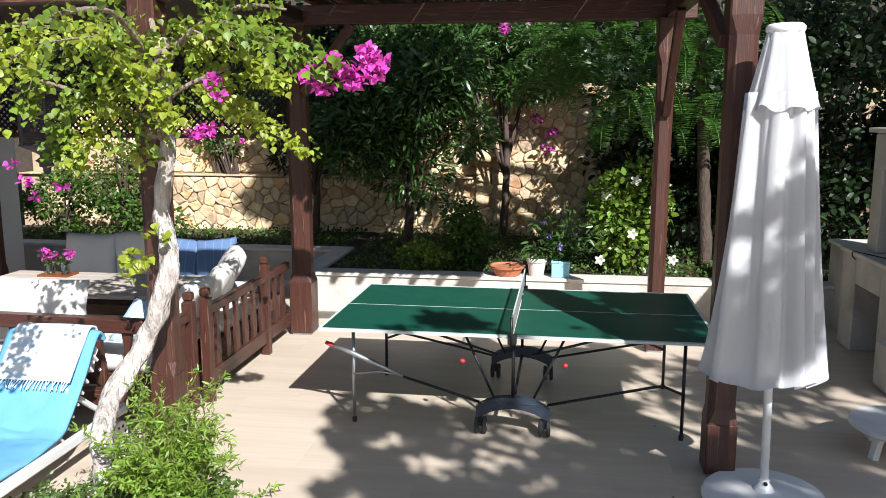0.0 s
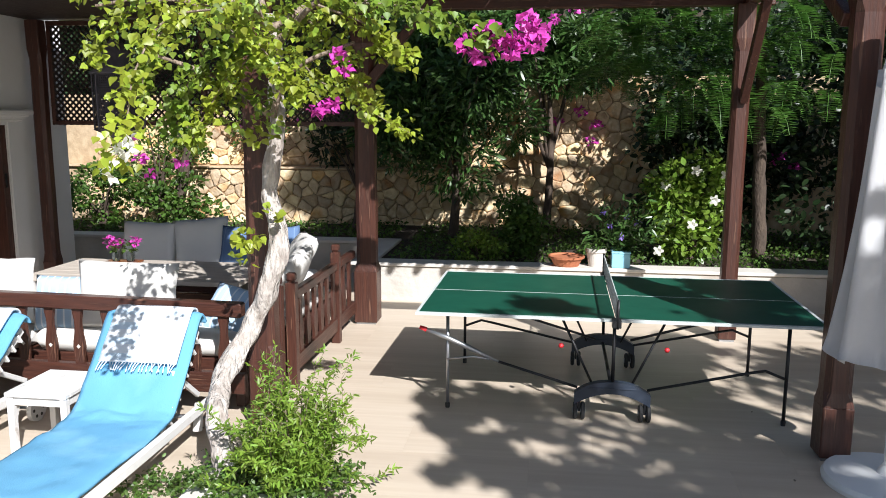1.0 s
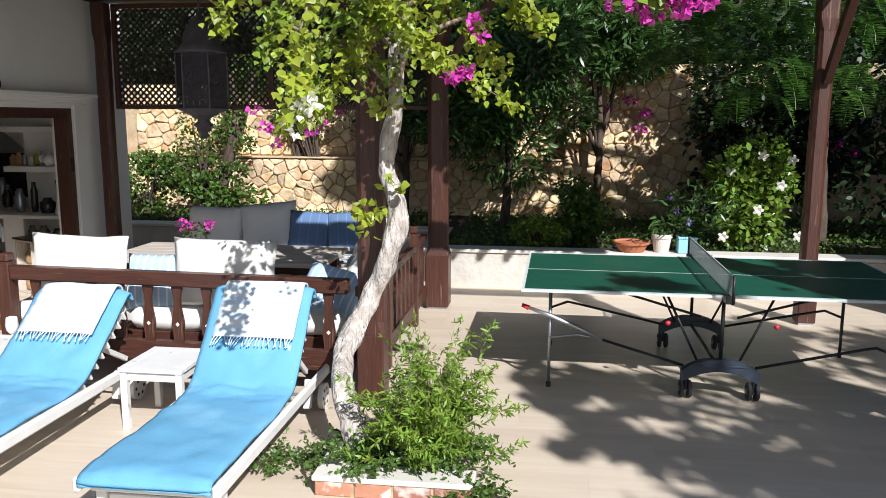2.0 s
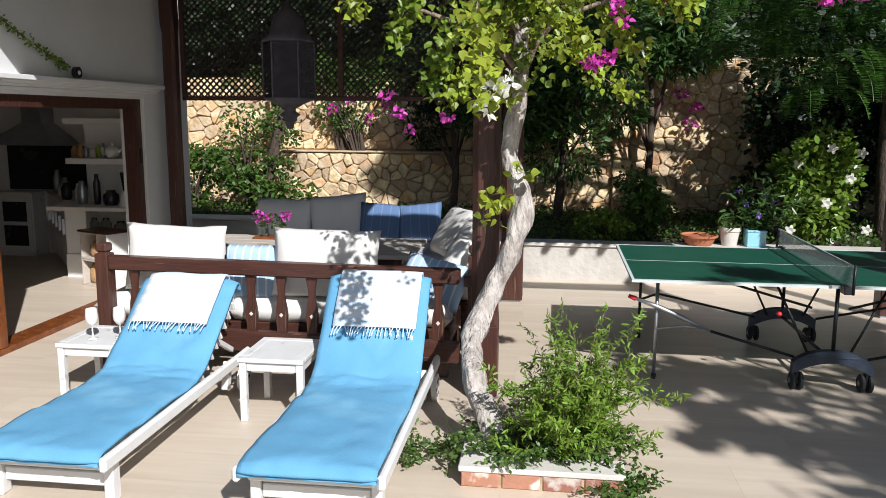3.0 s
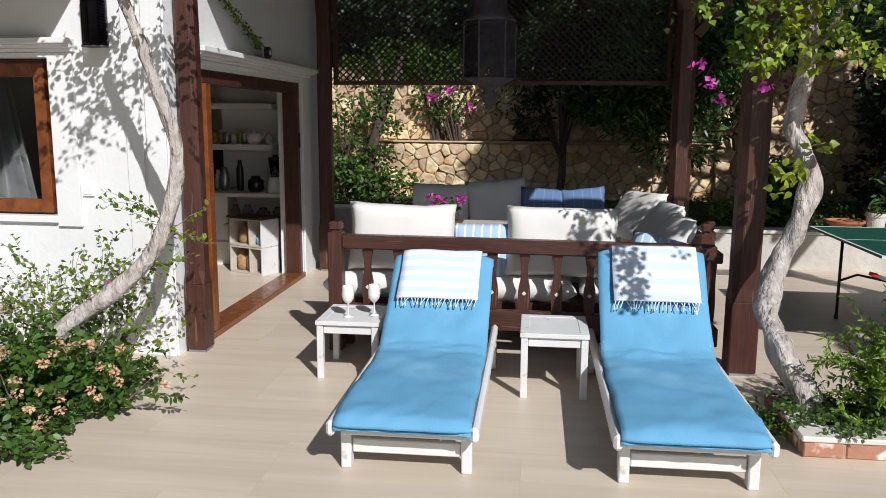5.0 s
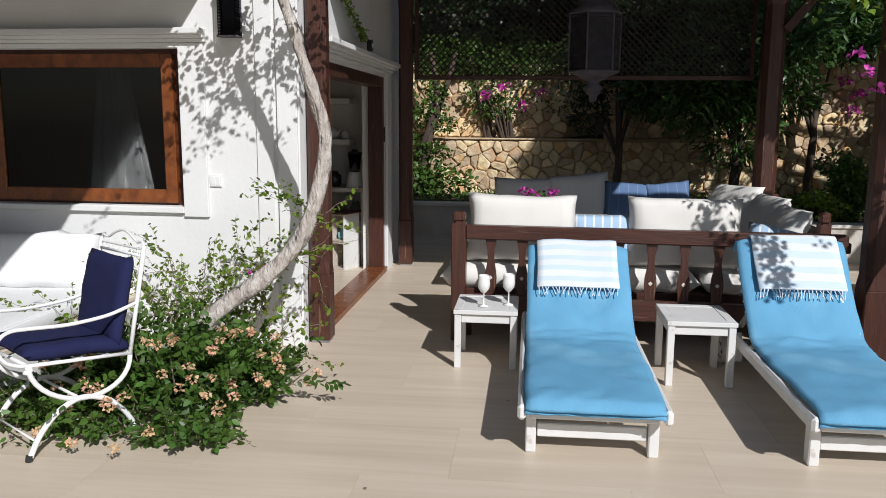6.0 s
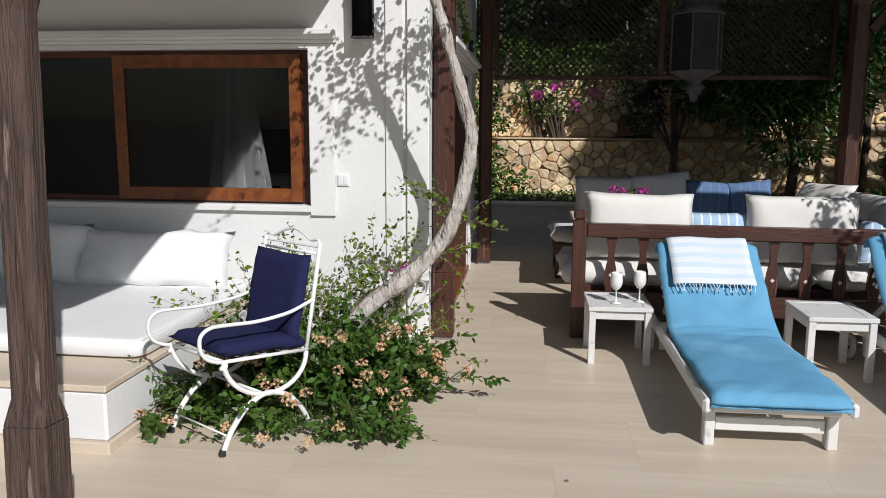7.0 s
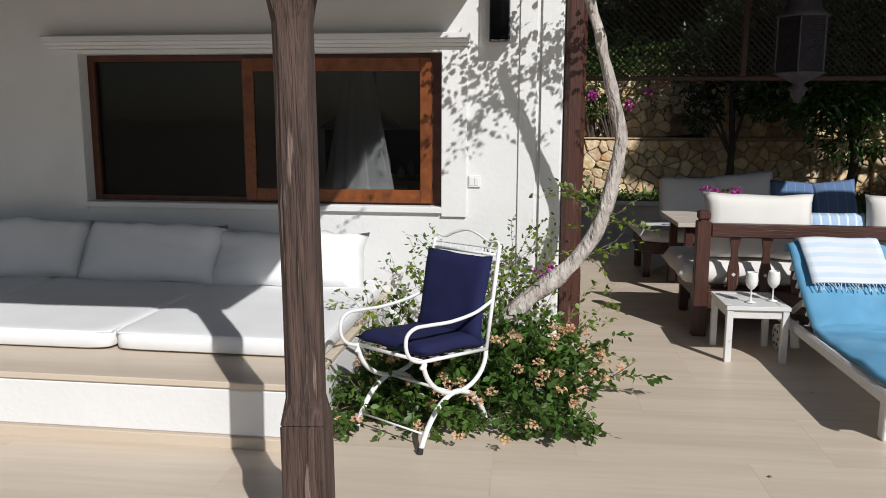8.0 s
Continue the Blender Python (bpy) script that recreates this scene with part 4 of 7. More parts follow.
for k in range(11):
    bx = 0.23 + k * 0.2225
    b = part("baluster", baluster_mesh(0.40), wood_z, rail) if first is None else new("baluster", first.data)
    b.parent = rail
    b.location = (bx, 0, 0.345)
    first = first or b
    # pale diamond stands in for light seen through the cut-out
    d = part("inlay", boxes((-0.011, 0.011, -0.0172, 0.0172, -0.011, 0.011), bevel=0), marble_cap, b)
    d.location, d.rotation_euler = (0, 0, 0.125), (0, math.pi / 4, 0)


def rail_panel(y0, y1, x, label, end_posts, name, n):
    ob = thing(name, pose(x, y0, 0), label, "railing", "side rail panels")
    L = y1 - y0
    part("top_rail", boxes((-0.03, 0.03, 0.04, L, 0.70, 0.775), bevel=0.008), wood_y, ob)
    part("bottom_rail", boxes((-0.025, 0.025, 0.04, L, 0.12, 0.25), bevel=0.006), wood_y, ob)
    for yy, hh in end_posts:
        p = part("rail_post", boxes((-0.04, 0.04, yy - 0.04, yy + 0.04, 0.0, hh), bevel=0.005), wood_z, ob)
        part("cap", boxes((-0.036, 0.036, yy - 0.036, yy + 0.036, hh + 0.012, hh + 0.075), (-0.026, 0.026, yy - 0.026, yy + 0.026, hh, hh + 0.012), bevel=0.012), wood_z, p)
    me = None
    for k in range(n):
        b = part("baluster", baluster_mesh(0.45, 0.10, 0.025), wood_z, ob) if me is None else new("baluster", me)
        me = b.data
        b.parent = ob
        b.location, b.rotation_euler = (0, 0.04 + (k + 0.75) * (L - 0.04) / (n + 0.5), 0.25), (0, 0, math.pi / 2)
    return ob


rail_panel(5.22, 5.72, -2.72, "short dark wooden rail panel beside the vine post", [(0.50, 0.84)], "railing", 2)
rail_panel(5.88, 7.20, -2.66, "dark wooden side rail with turned-out gate panel", [(0.0, 0.84), (1.28, 0.86)], "railing", 6)
rail_panel(7.22, 7.80, -2.66, "dark wooden side rail panel next to the thick post", [], "railing", 2)


# ---- lounge seats, cushions, low table ----
def seat_base(x0, x1, y0, y1, label):
    ob = thing("daybed", pose((x0 + x1) / 2, (y0 + y1) / 2, 0), label, "daybed", "lounge seats")
    w, d = (x1 - x0) / 2, (y1 - y0) / 2
    part("seat_frame", boxes((-w, w, -d, -d + 0.04, 0.24, 0.36), (-w, w, d - 0.04, d, 0.24, 0.36), (-w, -w + 0.04, -d + 0.04, d - 0.04, 0.24, 0.36), (w - 0.04, w, -d + 0.04, d - 0.04, 0.24, 0.36)), wood_x, ob)
    part("seat_board", boxes((-w + 0.04, w - 0.04, -d + 0.04, d - 0.04, 0.33, 0.355), bevel=0), wood_x, ob)
    for sx in (-1, 1):
        for sy in (-1, 1):
            part("leg", boxes((sx * (w - 0.05) - 0.035, sx * (w - 0.05) + 0.035, sy * (d - 0.05) - 0.035, sy * (d - 0.05) + 0.035, 0, 0.24)), wood_z, ob)
    return ob


seat_base(-5.36, -2.86, 5.40, 6.16, "dark wooden daybed behind the railing")
seat_base(-5.46, -2.86, 7.46, 8.20, "dark wooden daybed along the back of the lounge")
seat_base(-3.42, -2.78, 6.18, 7.44, "dark wooden daybed along the side rail")
for k, (cx, w) in enumerate(((-5.02, 0.98), (-4.08, 0.86), (-3.24, 0.80))):
    cushion("seat_cushion", pose(cx, 5.78, 0.45), w, 0.86, 0.20, cushion_white, "thick off-white canvas seat mattress on the daybed", 11 + k, "seat mattresses", puff=0.16)
for k, cx in enumerate((-5.10, -4.30, -3.50)):
    cushion("seat_cushion", pose(cx, 7.78, 0.44), 0.82, 0.80, 0.17, cushion_grey, "pale canvas seat mattress on the back daybed", 21 + k, "seat mattresses", puff=0.16)
cushion("seat_cushion", pose(-3.10, 6.80, 0.44), 0.66, 1.24, 0.17, cushion_white, "off-white canvas seat mattress along the side rail", 31, "seat mattresses", puff=0.16)
cushion("back_cushion", pose(-4.92, 5.50, 0.80, 82, 0, -2), 0.80, 0.50, 0.17, cushion_white, "large off-white canvas back cushion standing against the railing", 41, "back cushions", puff=0.26)
cushion("back_cushion", pose(-3.765, 5.46, 0.80, 82, 0, -2), 0.80, 0.50, 0.17, cushion_white, "large off-white canvas back cushion dappled with leaf shade", 42, "back cushions", puff=0.26)
cushion("back_cushion", pose(-4.34, 5.52, 0.70, 78, 0, -2), 0.44, 0.42, 0.13, stripe_blue, "pale blue cushion with thin white stripes", 43, "striped cushions")
cushion("back_cushion", pose(-3.02, 5.66, 0.645, 48, 10, -12), 0.52, 0.40, 0.14, stripe_blue, "pale blue striped cushion lying on the seat", 44, "striped cushions")
cushion("back_cushion", pose(-4.93, 8.02, 0.74, 78, 0, 0), 0.62, 0.50, 0.16, cushion_grey, "pale grey canvas back cushion", 45, "back cushions")
cushion("back_cushion", pose(-4.35, 8.02, 0.78, 78, -6, 0), 0.62, 0.52, 0.16, cushion_grey, "pale grey canvas back cushion leaning askew", 46, "back cushions")
cushion("back_cushion", pose(-3.88, 7.95, 0.755, 74, 4, 0), 0.46, 0.42, 0.15, stripe_denim, "faded denim-blue cushion with pale stripes", 47, "denim cushions")
cushion("back_cushion", pose(-3.47, 7.93, 0.765, 74, -6, 0), 0.46, 0.42, 0.15, stripe_denim, "faded denim-blue cushion with pale stripes", 48, "denim cushions")
cushion("back_cushion", pose(-3.04, 7.22, 0.79, 58, 0, -62), 0.60, 0.50, 0.18, cushion_white, "off-white canvas cushion tilted on the side seat", 49, "back cushions")
cushion("back_cushion", pose(-2.90, 6.66, 0.75, 62, 0, -84), 0.62, 0.48, 0.18, cushion_white, "off-white canvas cushion leaning on the side rail", 50, "back cushions")
cushion("back_cushion", pose(-2.90, 6.08, 0.73, 60, 0, -86), 0.58, 0.46, 0.18, cushion_white, "off-white canvas cushion leaning on the side rail", 51, "back cushions")

ct = thing("dining_table", pose(-4.32, 6.92, 0), "long low whitewashed wooden table in the lounge", "table")
for k in range(6):
    part("board", boxes((-1.0, 1.0, -0.47 + k * 0.157, -0.47 + k * 0.157 + 0.152, 0.655, 0.695), bevel=0.004), pale_wood, ct)
part("apron", boxes((-0.9, 0.9, -0.38, -0.35, 0.58, 0.655), (-0.9, 0.9, 0.35, 0.38, 0.58, 0.655)), wood_x, ct)
for sx in (-1, 1):
    for sy in (-1, 1):
        part("leg", boxes((sx * 0.88 - 0.035, sx * 0.88 + 0.035, sy * 0.36 - 0.035, sy * 0.36 + 0.035, 0, 0.655)), wood_z, ct)

# ---- lounge lattice, lantern, wall lamp ----
lattice = thing("lattice_screen", pose(-6.12, 8.30, 2.0), "dark wooden diamond lattice screen under the roof", "lattice")
LW, LH = 3.50, 1.10
part("frame", boxes((0, LW, -0.025, 0.025, 0, 0.045), (0, LW, -0.025, 0.025, LH - 0.05, LH), (0, 0.045, -0.024, 0.024, 0.045, LH - 0.05), (LW - 0.045, LW, -0.024, 0.024, 0.045, LH - 0.05), (LW / 2 - 0.03, LW / 2 + 0.03, -0.024, 0.024, 0.045, LH - 0.05)), wood_x, lattice)
PITCH = 0.070
for side in (1, -1):
    k = -int(LH / PITCH)
    while k * PITCH < LW:
        a = k * PITCH
        u0, u1 = max(0.0, -a), min(LH, LW - a)
        if u1 - u0 > 0.08:
            p, q = (a + u0, u0), (a + u1, u1)
            if side < 0:
                p, q = (LW - p[0], p[1]), (LW - q[0], q[1])
            part("slat", bar(bmesh.new(), (p[0], 0.006 * side, p[1]), (q[0], 0.006 * side, q[1]), 0.011, 0.0315, 0, up=(0, 1, 0)), wood_dark, lattice)
        k += 1


def pierced_panel(w, h, nx, ny, rosette=True):
    """A thin metal sheet with rows of small holes and a rosette of holes in its middle."""
    bm = bmesh.new()
    v = {}
    for i in range(nx + 1):
        for j in range(ny + 1):
            v[i, j] = bm.verts.new((-w / 2 + w * i / nx, 0, h * j / ny))
    for i in range(nx):
        for j in range(ny):
            x, z = (i + 0.5) / nx - 0.5, (j + 0.5) / ny - 0.5
            r = math.hypot(x * w, z * h)
            inside = rosette and r < w * 0.38
            hole = (int(r / (w * 0.055)) % 2 == 0 and int((math.atan2(z * h, x * w) + 3.15) * 8) % 2 == 0) if inside else (i % 2 and j % 2 and 0 < i < nx - 1 and (not rosette or r > w * 0.45))
            if not hole:
                bm.faces.new((v[i, j], v[i + 1, j], v[i + 1, j + 1], v[i, j + 1]))
    bmesh.ops.solidify(bm, geom=bm.faces[:], thickness=0.002)
    return bm


lan = thing("lantern", pose(-4.36, 6.55, 1.99), "large dark pierced metal lantern hanging from the roof", "lantern")
panel = None
R = 0.185
for k in range(6):
    a = math.pi / 3 * k + 0.16
    pw = R * 2 * math.tan(math.pi / 6) * 0.98
    if panel is None:
        panel = part("panel", pierced_panel(pw, 0.45, 25, 45), dark_metal, lan)
        p = panel
    else:
        p = new("panel", panel.data)
        p.parent = lan
    p.location, p.rotation_euler = (R * math.sin(a), -R * math.cos(a), 0), (0, 0, a)
    e = a + math.pi / 6
    part("edge", tube(bmesh.new(), [(R * 1.15 * math.sin(e), -R * 1.15 * math.cos(e), 0), (R * 1.15 * math.sin(e), -R * 1.15 * math.cos(e), 0.45)], 0.008, 6), dark_metal, lan)
part("bottom", lathe(bmesh.new(), [(0.0, -0.26), (0.03, -0.25), (0.035, -0.2), (0.06, -0.19), (0.06, -0.16), (0.09, -0.14), (0.05, -0.11), (0.05, -0.09), (0.12, -0.05), (0.21, -0.01), (0.21, 0.0)], 18), dark_metal, lan, smooth=True)
part("crown", lathe(bmesh.new(), [(0.21, 0.45), (0.22, 0.46), (0.15, 0.52), (0.13, 0.62), (0.08, 0.70), (0.03, 0.74), (0.02, 0.78)], 18), dark_metal, lan, smooth=True)
part("chain", tube(bmesh.new(), [(0, 0, 0.78), (0, 0, 1.14)], 0.008, 6), dark_metal, lan)

sc = thing("wall_lamp", pose(-6.86, 4.945, 2.12), "dark pierced metal wall lamp on the white wall", "wall lamp")
for nm, w, x, y, rz in (("panel", 0.12, 0, -0.10, 0), ("panel", 0.10, -0.06, -0.05, 90), ("panel", 0.10, 0.06, -0.05, 90)):
    p = part(nm, pierced_panel(w, 0.40, 15, 41, False), dark_metal, sc)
    p.location, p.rotation_euler = (x, y, 0), (0, 0, radians(rz))
part("back_plate", boxes((-0.07, 0.07, -0.006, 0.0, 0, 0.40), (-0.07, 0.07, -0.10, -0.006, -0.012, 0.0), bevel=0.002), dark_metal, sc)

sw = thing("light_switch", pose(-7.025, 4.963, 1.155), "white double light switch on the wall", "light switch")
part("plate", boxes((-0.042, 0.042, -0.008, 0.004, -0.042, 0.042), bevel=0.003), white_plastic, sw)
for dx in (-0.017, 0.017):
    part("rocker", boxes((dx - 0.015, dx + 0.015, -0.012, -0.008, -0.03, 0.03), bevel=0.002), white_plastic, sw)
bell = thing("door_bell", pose(-6.25, 6.55, 2.15), "round black bell standing on the door hood", "bell")
part("body", tube(bmesh.new(), [(-0.02, 0, 0.05), (0.02, 0, 0.05)], 0.05, 16), black_steel, bell)
part("face", tube(bmesh.new(), [(0.02, 0, 0.05), (0.026, 0, 0.05)], 0.018, 12), white_plastic, bell)

# ---- bench cushions ----
for k, cx in enumerate((-8.25, -9.445, -10.64)):
    mattress("bench_mattress", pose(cx, 4.06, 0.393), 1.185, 1.60, 0.112, bench_canvas, "wide flat white canvas mattress on the masonry bench", 61 + k, "bench mattresses")
for k, (cx, w, h, z, rz) in enumerate(((-11.35, 1.04, 0.46, 0.64, 0), (-10.33, 1.04, 0.46, 0.64, 3), (-9.305, 1.10, 0.46, 0.64, -2), (-8.29, 1.12, 0.42, 0.605, 2))):
    cushion("bench_cushion", pose(cx, 4.64, z, 64, 0, rz), w, h, 0.26, bench_canvas, "long plump white canvas cushion leaning on the house wall", 71 + k, "bench cushions", puff=0.42, crumple=0.03)



SWING = Matrix.Translation((-6.42, 4.97, 0)) @ Matrix.Rotation(radians(-1.8), 4, "Z") @ Matrix.Translation((6.42, -4.97, 0))
for ob in [o for o in scene.objects if o.parent is None and o.name.split(".")[0] in ("wall_south", "window_1", "trim", "cornice", "bench", "bench_plinth", "bench_top", "bench_mattress", "bench_cushion", "light_switch", "pilaster")]:
    ob.matrix_basis = SWING @ ob.matrix_basis


# ---- iron chair with navy cushions ----
ch = thing("iron_chair", pose(-7.158, 3.322, 0, 0, 0, -124.5), "white wrought-iron armchair with navy cushions", "chair")
for s in (1, -1):
    y = 0.222 * s
    part("upper_arc", tube(bmesh.new(), [(0.04 + 0.247 * math.cos(a), y, 0.43 + 0.03 * math.cos(a) + 0.192 * math.sin(a)) for a in (-math.pi + math.pi * k / 18 for k in range(19))], 0.0125), white_iron, ch, smooth=True)
    part("leg_arc", tube(bmesh.new(), smooth_path([(-0.215, y, 0.0), (-0.195, y, 0.06), (-0.15, y, 0.13), (-0.07, y, 0.205), (0.05, y, 0.243), (0.16, y, 0.205), (0.24, y, 0.13), (0.285, y, 0.06), (0.312, y, 0.0)], 4), 0.014), white_iron, ch, smooth=True)
    for fx in (-0.215, 0.312):
        part("foot", tube(bmesh.new(), [(fx, y, 0.0), (fx * 0.985, y, 0.03)], 0.017, 8), black_rubber, ch, "worn dark foot")
    part("arm", tube(bmesh.new(), smooth_path([(-0.266, y, 0.665), (-0.20, y * 1.03, 0.648), (-0.08, y * 1.07, 0.625), (0.10, y * 1.08, 0.618), (0.26, y * 1.06, 0.63), (0.35, y * 1.03, 0.632), (0.40, y, 0.60), (0.405, y, 0.54), (0.375, y, 0.49), (0.32, y, 0.462), (0.285, y, 0.455), (0.272, y, 0.435), (0.285, y, 0.42), (0.305, y, 0.43)], 5), 0.0095), white_iron, ch, smooth=True)
    part("back_post", tube(bmesh.new(), [(-0.207, y, 0.40), (-0.255, y, 0.64), (-0.315, y, 0.945)], 0.0115), white_iron, ch, smooth=True)
    part("seat_rail", tube(bmesh.new(), [(-0.215, y, 0.408), (0.285, y, 0.455)], 0.0095), white_iron, ch, smooth=True)
part("stretcher", tube(bmesh.new(), [(0.05, -0.222, 0.236), (0.05, 0.222, 0.236)], 0.008), white_iron, ch, smooth=True)
part("stretcher", tube(bmesh.new(), [(0.272, -0.222, 0.085), (0.272, 0.222, 0.085)], 0.005), white_iron, ch, smooth=True)
for x, z in ((-0.215, 0.408), (0.285, 0.455)):
    part("seat_bar", tube(bmesh.new(), [(x, -0.222, z), (x, 0.222, z)], 0.009), white_iron, ch, smooth=True)
for x in (-0.1, 0.03, 0.15):
    part("seat_strap", boxes((x - 0.015, x + 0.015, -0.222, 0.222, 0.424 + 0.094 * x, 0.430 + 0.094 * x), bevel=0), white_iron, ch)
part("back_rail", tube(bmesh.new(), [(-0.304, -0.222, 0.892), (-0.304, 0.222, 0.892)], 0.008), white_iron, ch, smooth=True)
part("back_scroll", tube(bmesh.new(), smooth_path([(-0.315, -0.222, 0.925), (-0.316, -0.205, 0.962), (-0.318, -0.15, 0.955), (-0.322, -0.08, 0.985), (-0.327, 0.0, 1.003), (-0.322, 0.08, 0.985), (-0.318, 0.15, 0.955), (-0.316, 0.205, 0.962), (-0.315, 0.222, 0.925)], 5), 0.0065), white_iron, ch, smooth=True)
for k in range(7):
    yy = -0.165 + k * 0.055
    part("spindle", tube(bmesh.new(), [(-0.304, yy, 0.892), (-0.311, yy, 0.925)], 0.004, 6), white_iron, ch)
part("spindle_rail", tube(bmesh.new(), [(-0.311, -0.222, 0.925), (-0.311, 0.222, 0.925)], 0.005, 6), white_iron, ch)
sc1 = part("seat_cushion", pillow_mesh(0.53, 0.47, 0.075, 81, puff=0.13), cushion_navy, ch, "navy canvas seat pad", True)
sc1.matrix_basis = pose(0.035, 0, 0.476, 0, -6, 0)
sc2 = part("back_cushion", pillow_mesh(0.46, 0.455, 0.07, 82, puff=0.13), cushion_navy, ch, "navy canvas back pad", True)
sc2.matrix_basis = pose(-0.205, 0, 0.668, 0, -103, 0)

# ---- closed umbrella ----
ub = thing("umbrella", pose(1.265, 4.735, 0, 0, -1.15, 0), "closed white canvas garden umbrella in its round base", "umbrella")
part("base", lathe(bmesh.new(), [(0.0, 0.0), (0.345, 0.0), (0.35, 0.03), (0.335, 0.055), (0.06, 0.075), (0.03, 0.12), (0.03, 0.14)], 40), white_plastic, ub, smooth=False)
part("pole", tube(bmesh.new(), [(0, 0, 0.1), (0, 0, 2.68)], 0.024, 14), white_plastic, ub, smooth=True)
part("bolt", tube(bmesh.new(), [(0.0, -0.04, 0.125), (0.0, -0.024, 0.125)], 0.012, 8), black_steel, ub)


def folded_canvas(levels, folds, seed, n=160, hem=0.03, drift=0.008):
    """Gathered cloth round the pole: levels of (height, rx, ry, fold depth)."""
    bm = bmesh.new()
    rings = []
    for li, (z, rx, ry, dp) in enumerate(levels):
        ring = []
        for k in range(n):
            a = 2 * math.pi * k / n
            w = math.sin(a * folds + 1.7 * math.sin(a * 2 + seed) + 1.1 * math.sin(a * 3 - 2 * seed) + 0.3 * math.sin(z * 3 + seed))
            w2 = noise.noise(Vector((math.cos(a) * 2.5, math.sin(a) * 2.5, z * 0.8 + seed)))
            w = math.copysign(abs(w) ** 0.6, w)
            f = 1 + dp * (0.62 * w + 0.6 * w2)
            zz = z + (hem * (noise.noise(Vector((math.cos(a) * 2, math.sin(a) * 2, seed))) + 0.6 * w) if li == 0 else 0)
            ring.append(bm.verts.new((rx * f * math.cos(a) - drift * (2.7 - z), ry * f * math.sin(a), zz)))
        rings.append(ring)
    for a, b in zip(rings, rings[1:]):
        for k in range(n):
            bm.faces.new((a[k], a[(k + 1) % n], b[(k + 1) % n], b[k]))
    bmesh.ops.solidify(bm, geom=bm.faces[:], thickness=0.003)
    return bm


lv = [(0.76 + (2.36 - 0.76) * k / 14, 0.29 - 0.125 * (k / 14) ** 0.9, 0.225 - 0.09 * (k / 14), 0.30 - 0.08 * k / 14) for k in range(15)]
part("canopy", folded_canvas(lv, 9, 2.0, hem=0.045, drift=0.02), canvas, ub, "folded sun-bleached canvas", True)
lv = [(2.27 + (2.68 - 2.27) * k / 6, 0.185 - 0.095 * (k / 6) ** 0.9, 0.18 - 0.09 * (k / 6) ** 0.9, 0.10 - 0.05 * k / 6) for k in range(7)]
part("top_flap", folded_canvas(lv, 8, 5.0, hem=0.02), canvas, ub, "upper canvas flap", True)
part("cap", lathe(bmesh.new(), [(0.09, 2.665), (0.10, 2.68), (0.10, 2.70), (0.085, 2.715), (0.0, 2.72)], 24), canvas, ub, smooth=True)

# ---- stone barbecue and round stool ----
bq = thing("barbecue", pose(2.85, 7.0, 0), "pale stone outdoor barbecue with a tall chimney breast", "barbecue")
for q in ((0.0, 0.9, 1.02, 1.36, 0, 0.93), (0.0, 0.9, -0.6, 0.42, 0, 0.93), (0.15, 0.9, 1.36, 2.2, 0, 0.88)):
    part("pier", boxes(q, bevel=0.012), pale_stone, bq)
part("lintel", boxes((0.0, 0.9, 0.42, 1.02, 0.66, 0.93), bevel=0.012), pale_stone, bq)
part("back_panel", boxes((0.7, 0.9, 0.42, 1.02, 0, 0.66), bevel=0.01), pale_stone, bq)
part("counter_top", boxes((-0.03, 0.93, -0.63, 1.39, 0.932, 0.972), (0.12, 0.93, 1.39, 2.2, 0.882, 0.918), bevel=0.006), marble_cap, bq, "pale stone worktop")
part("chimney", boxes((0.12, 0.9, 0.90, 1.13, 0.974, 2.08), (0.12, 0.9, -0.4, 0.0, 0.974, 2.08), (0.75, 0.9, 0.0, 0.90, 0.974, 2.08), (0.12, 0.75, 0.0, 0.90, 1.75, 2.08), bevel=0.015), pale_stone, bq, "rough stone chimney breast with a sooty hearth")
part("cap", boxes((0.07, 0.95, -0.45, 1.18, 2.082, 2.125), bevel=0.006), marble_cap, bq)
part("kerb", boxes((-0.16, -0.01, -0.3, 0.02, 0, 0.42), bevel=0.03), pale_stone, bq, "rough stone kerb")
pk = part("poker", tube(bmesh.new(), smooth_path([(2.95, 7.55, 0.985), (2.84, 7.85, 0.985), (2.80, 7.97, 0.98), (2.805, 7.99, 0.93), (2.815, 7.94, 0.91)], 5), 0.006, 6), black_steel)
tagged(pk, "bent black iron poker lying on the barbecue", "poker")
st = thing("stool", pose(2.36, 5.56, 0), "low round weathered white wooden stool", "stool")
part("seat", lathe(bmesh.new(), [(0.0, 0.175), (0.33, 0.175), (0.345, 0.19), (0.335, 0.215), (0.0, 0.22)], 32), white_wood, st)
for k in range(4):
    a = k * math.pi / 2 + 0.5
    part("leg", bar(bmesh.new(), (0.27 * math.cos(a), 0.27 * math.sin(a), 0), (0.22 * math.cos(a), 0.22 * math.sin(a), 0.18), 0.055, 0.055, 0.008), white_wood, st)

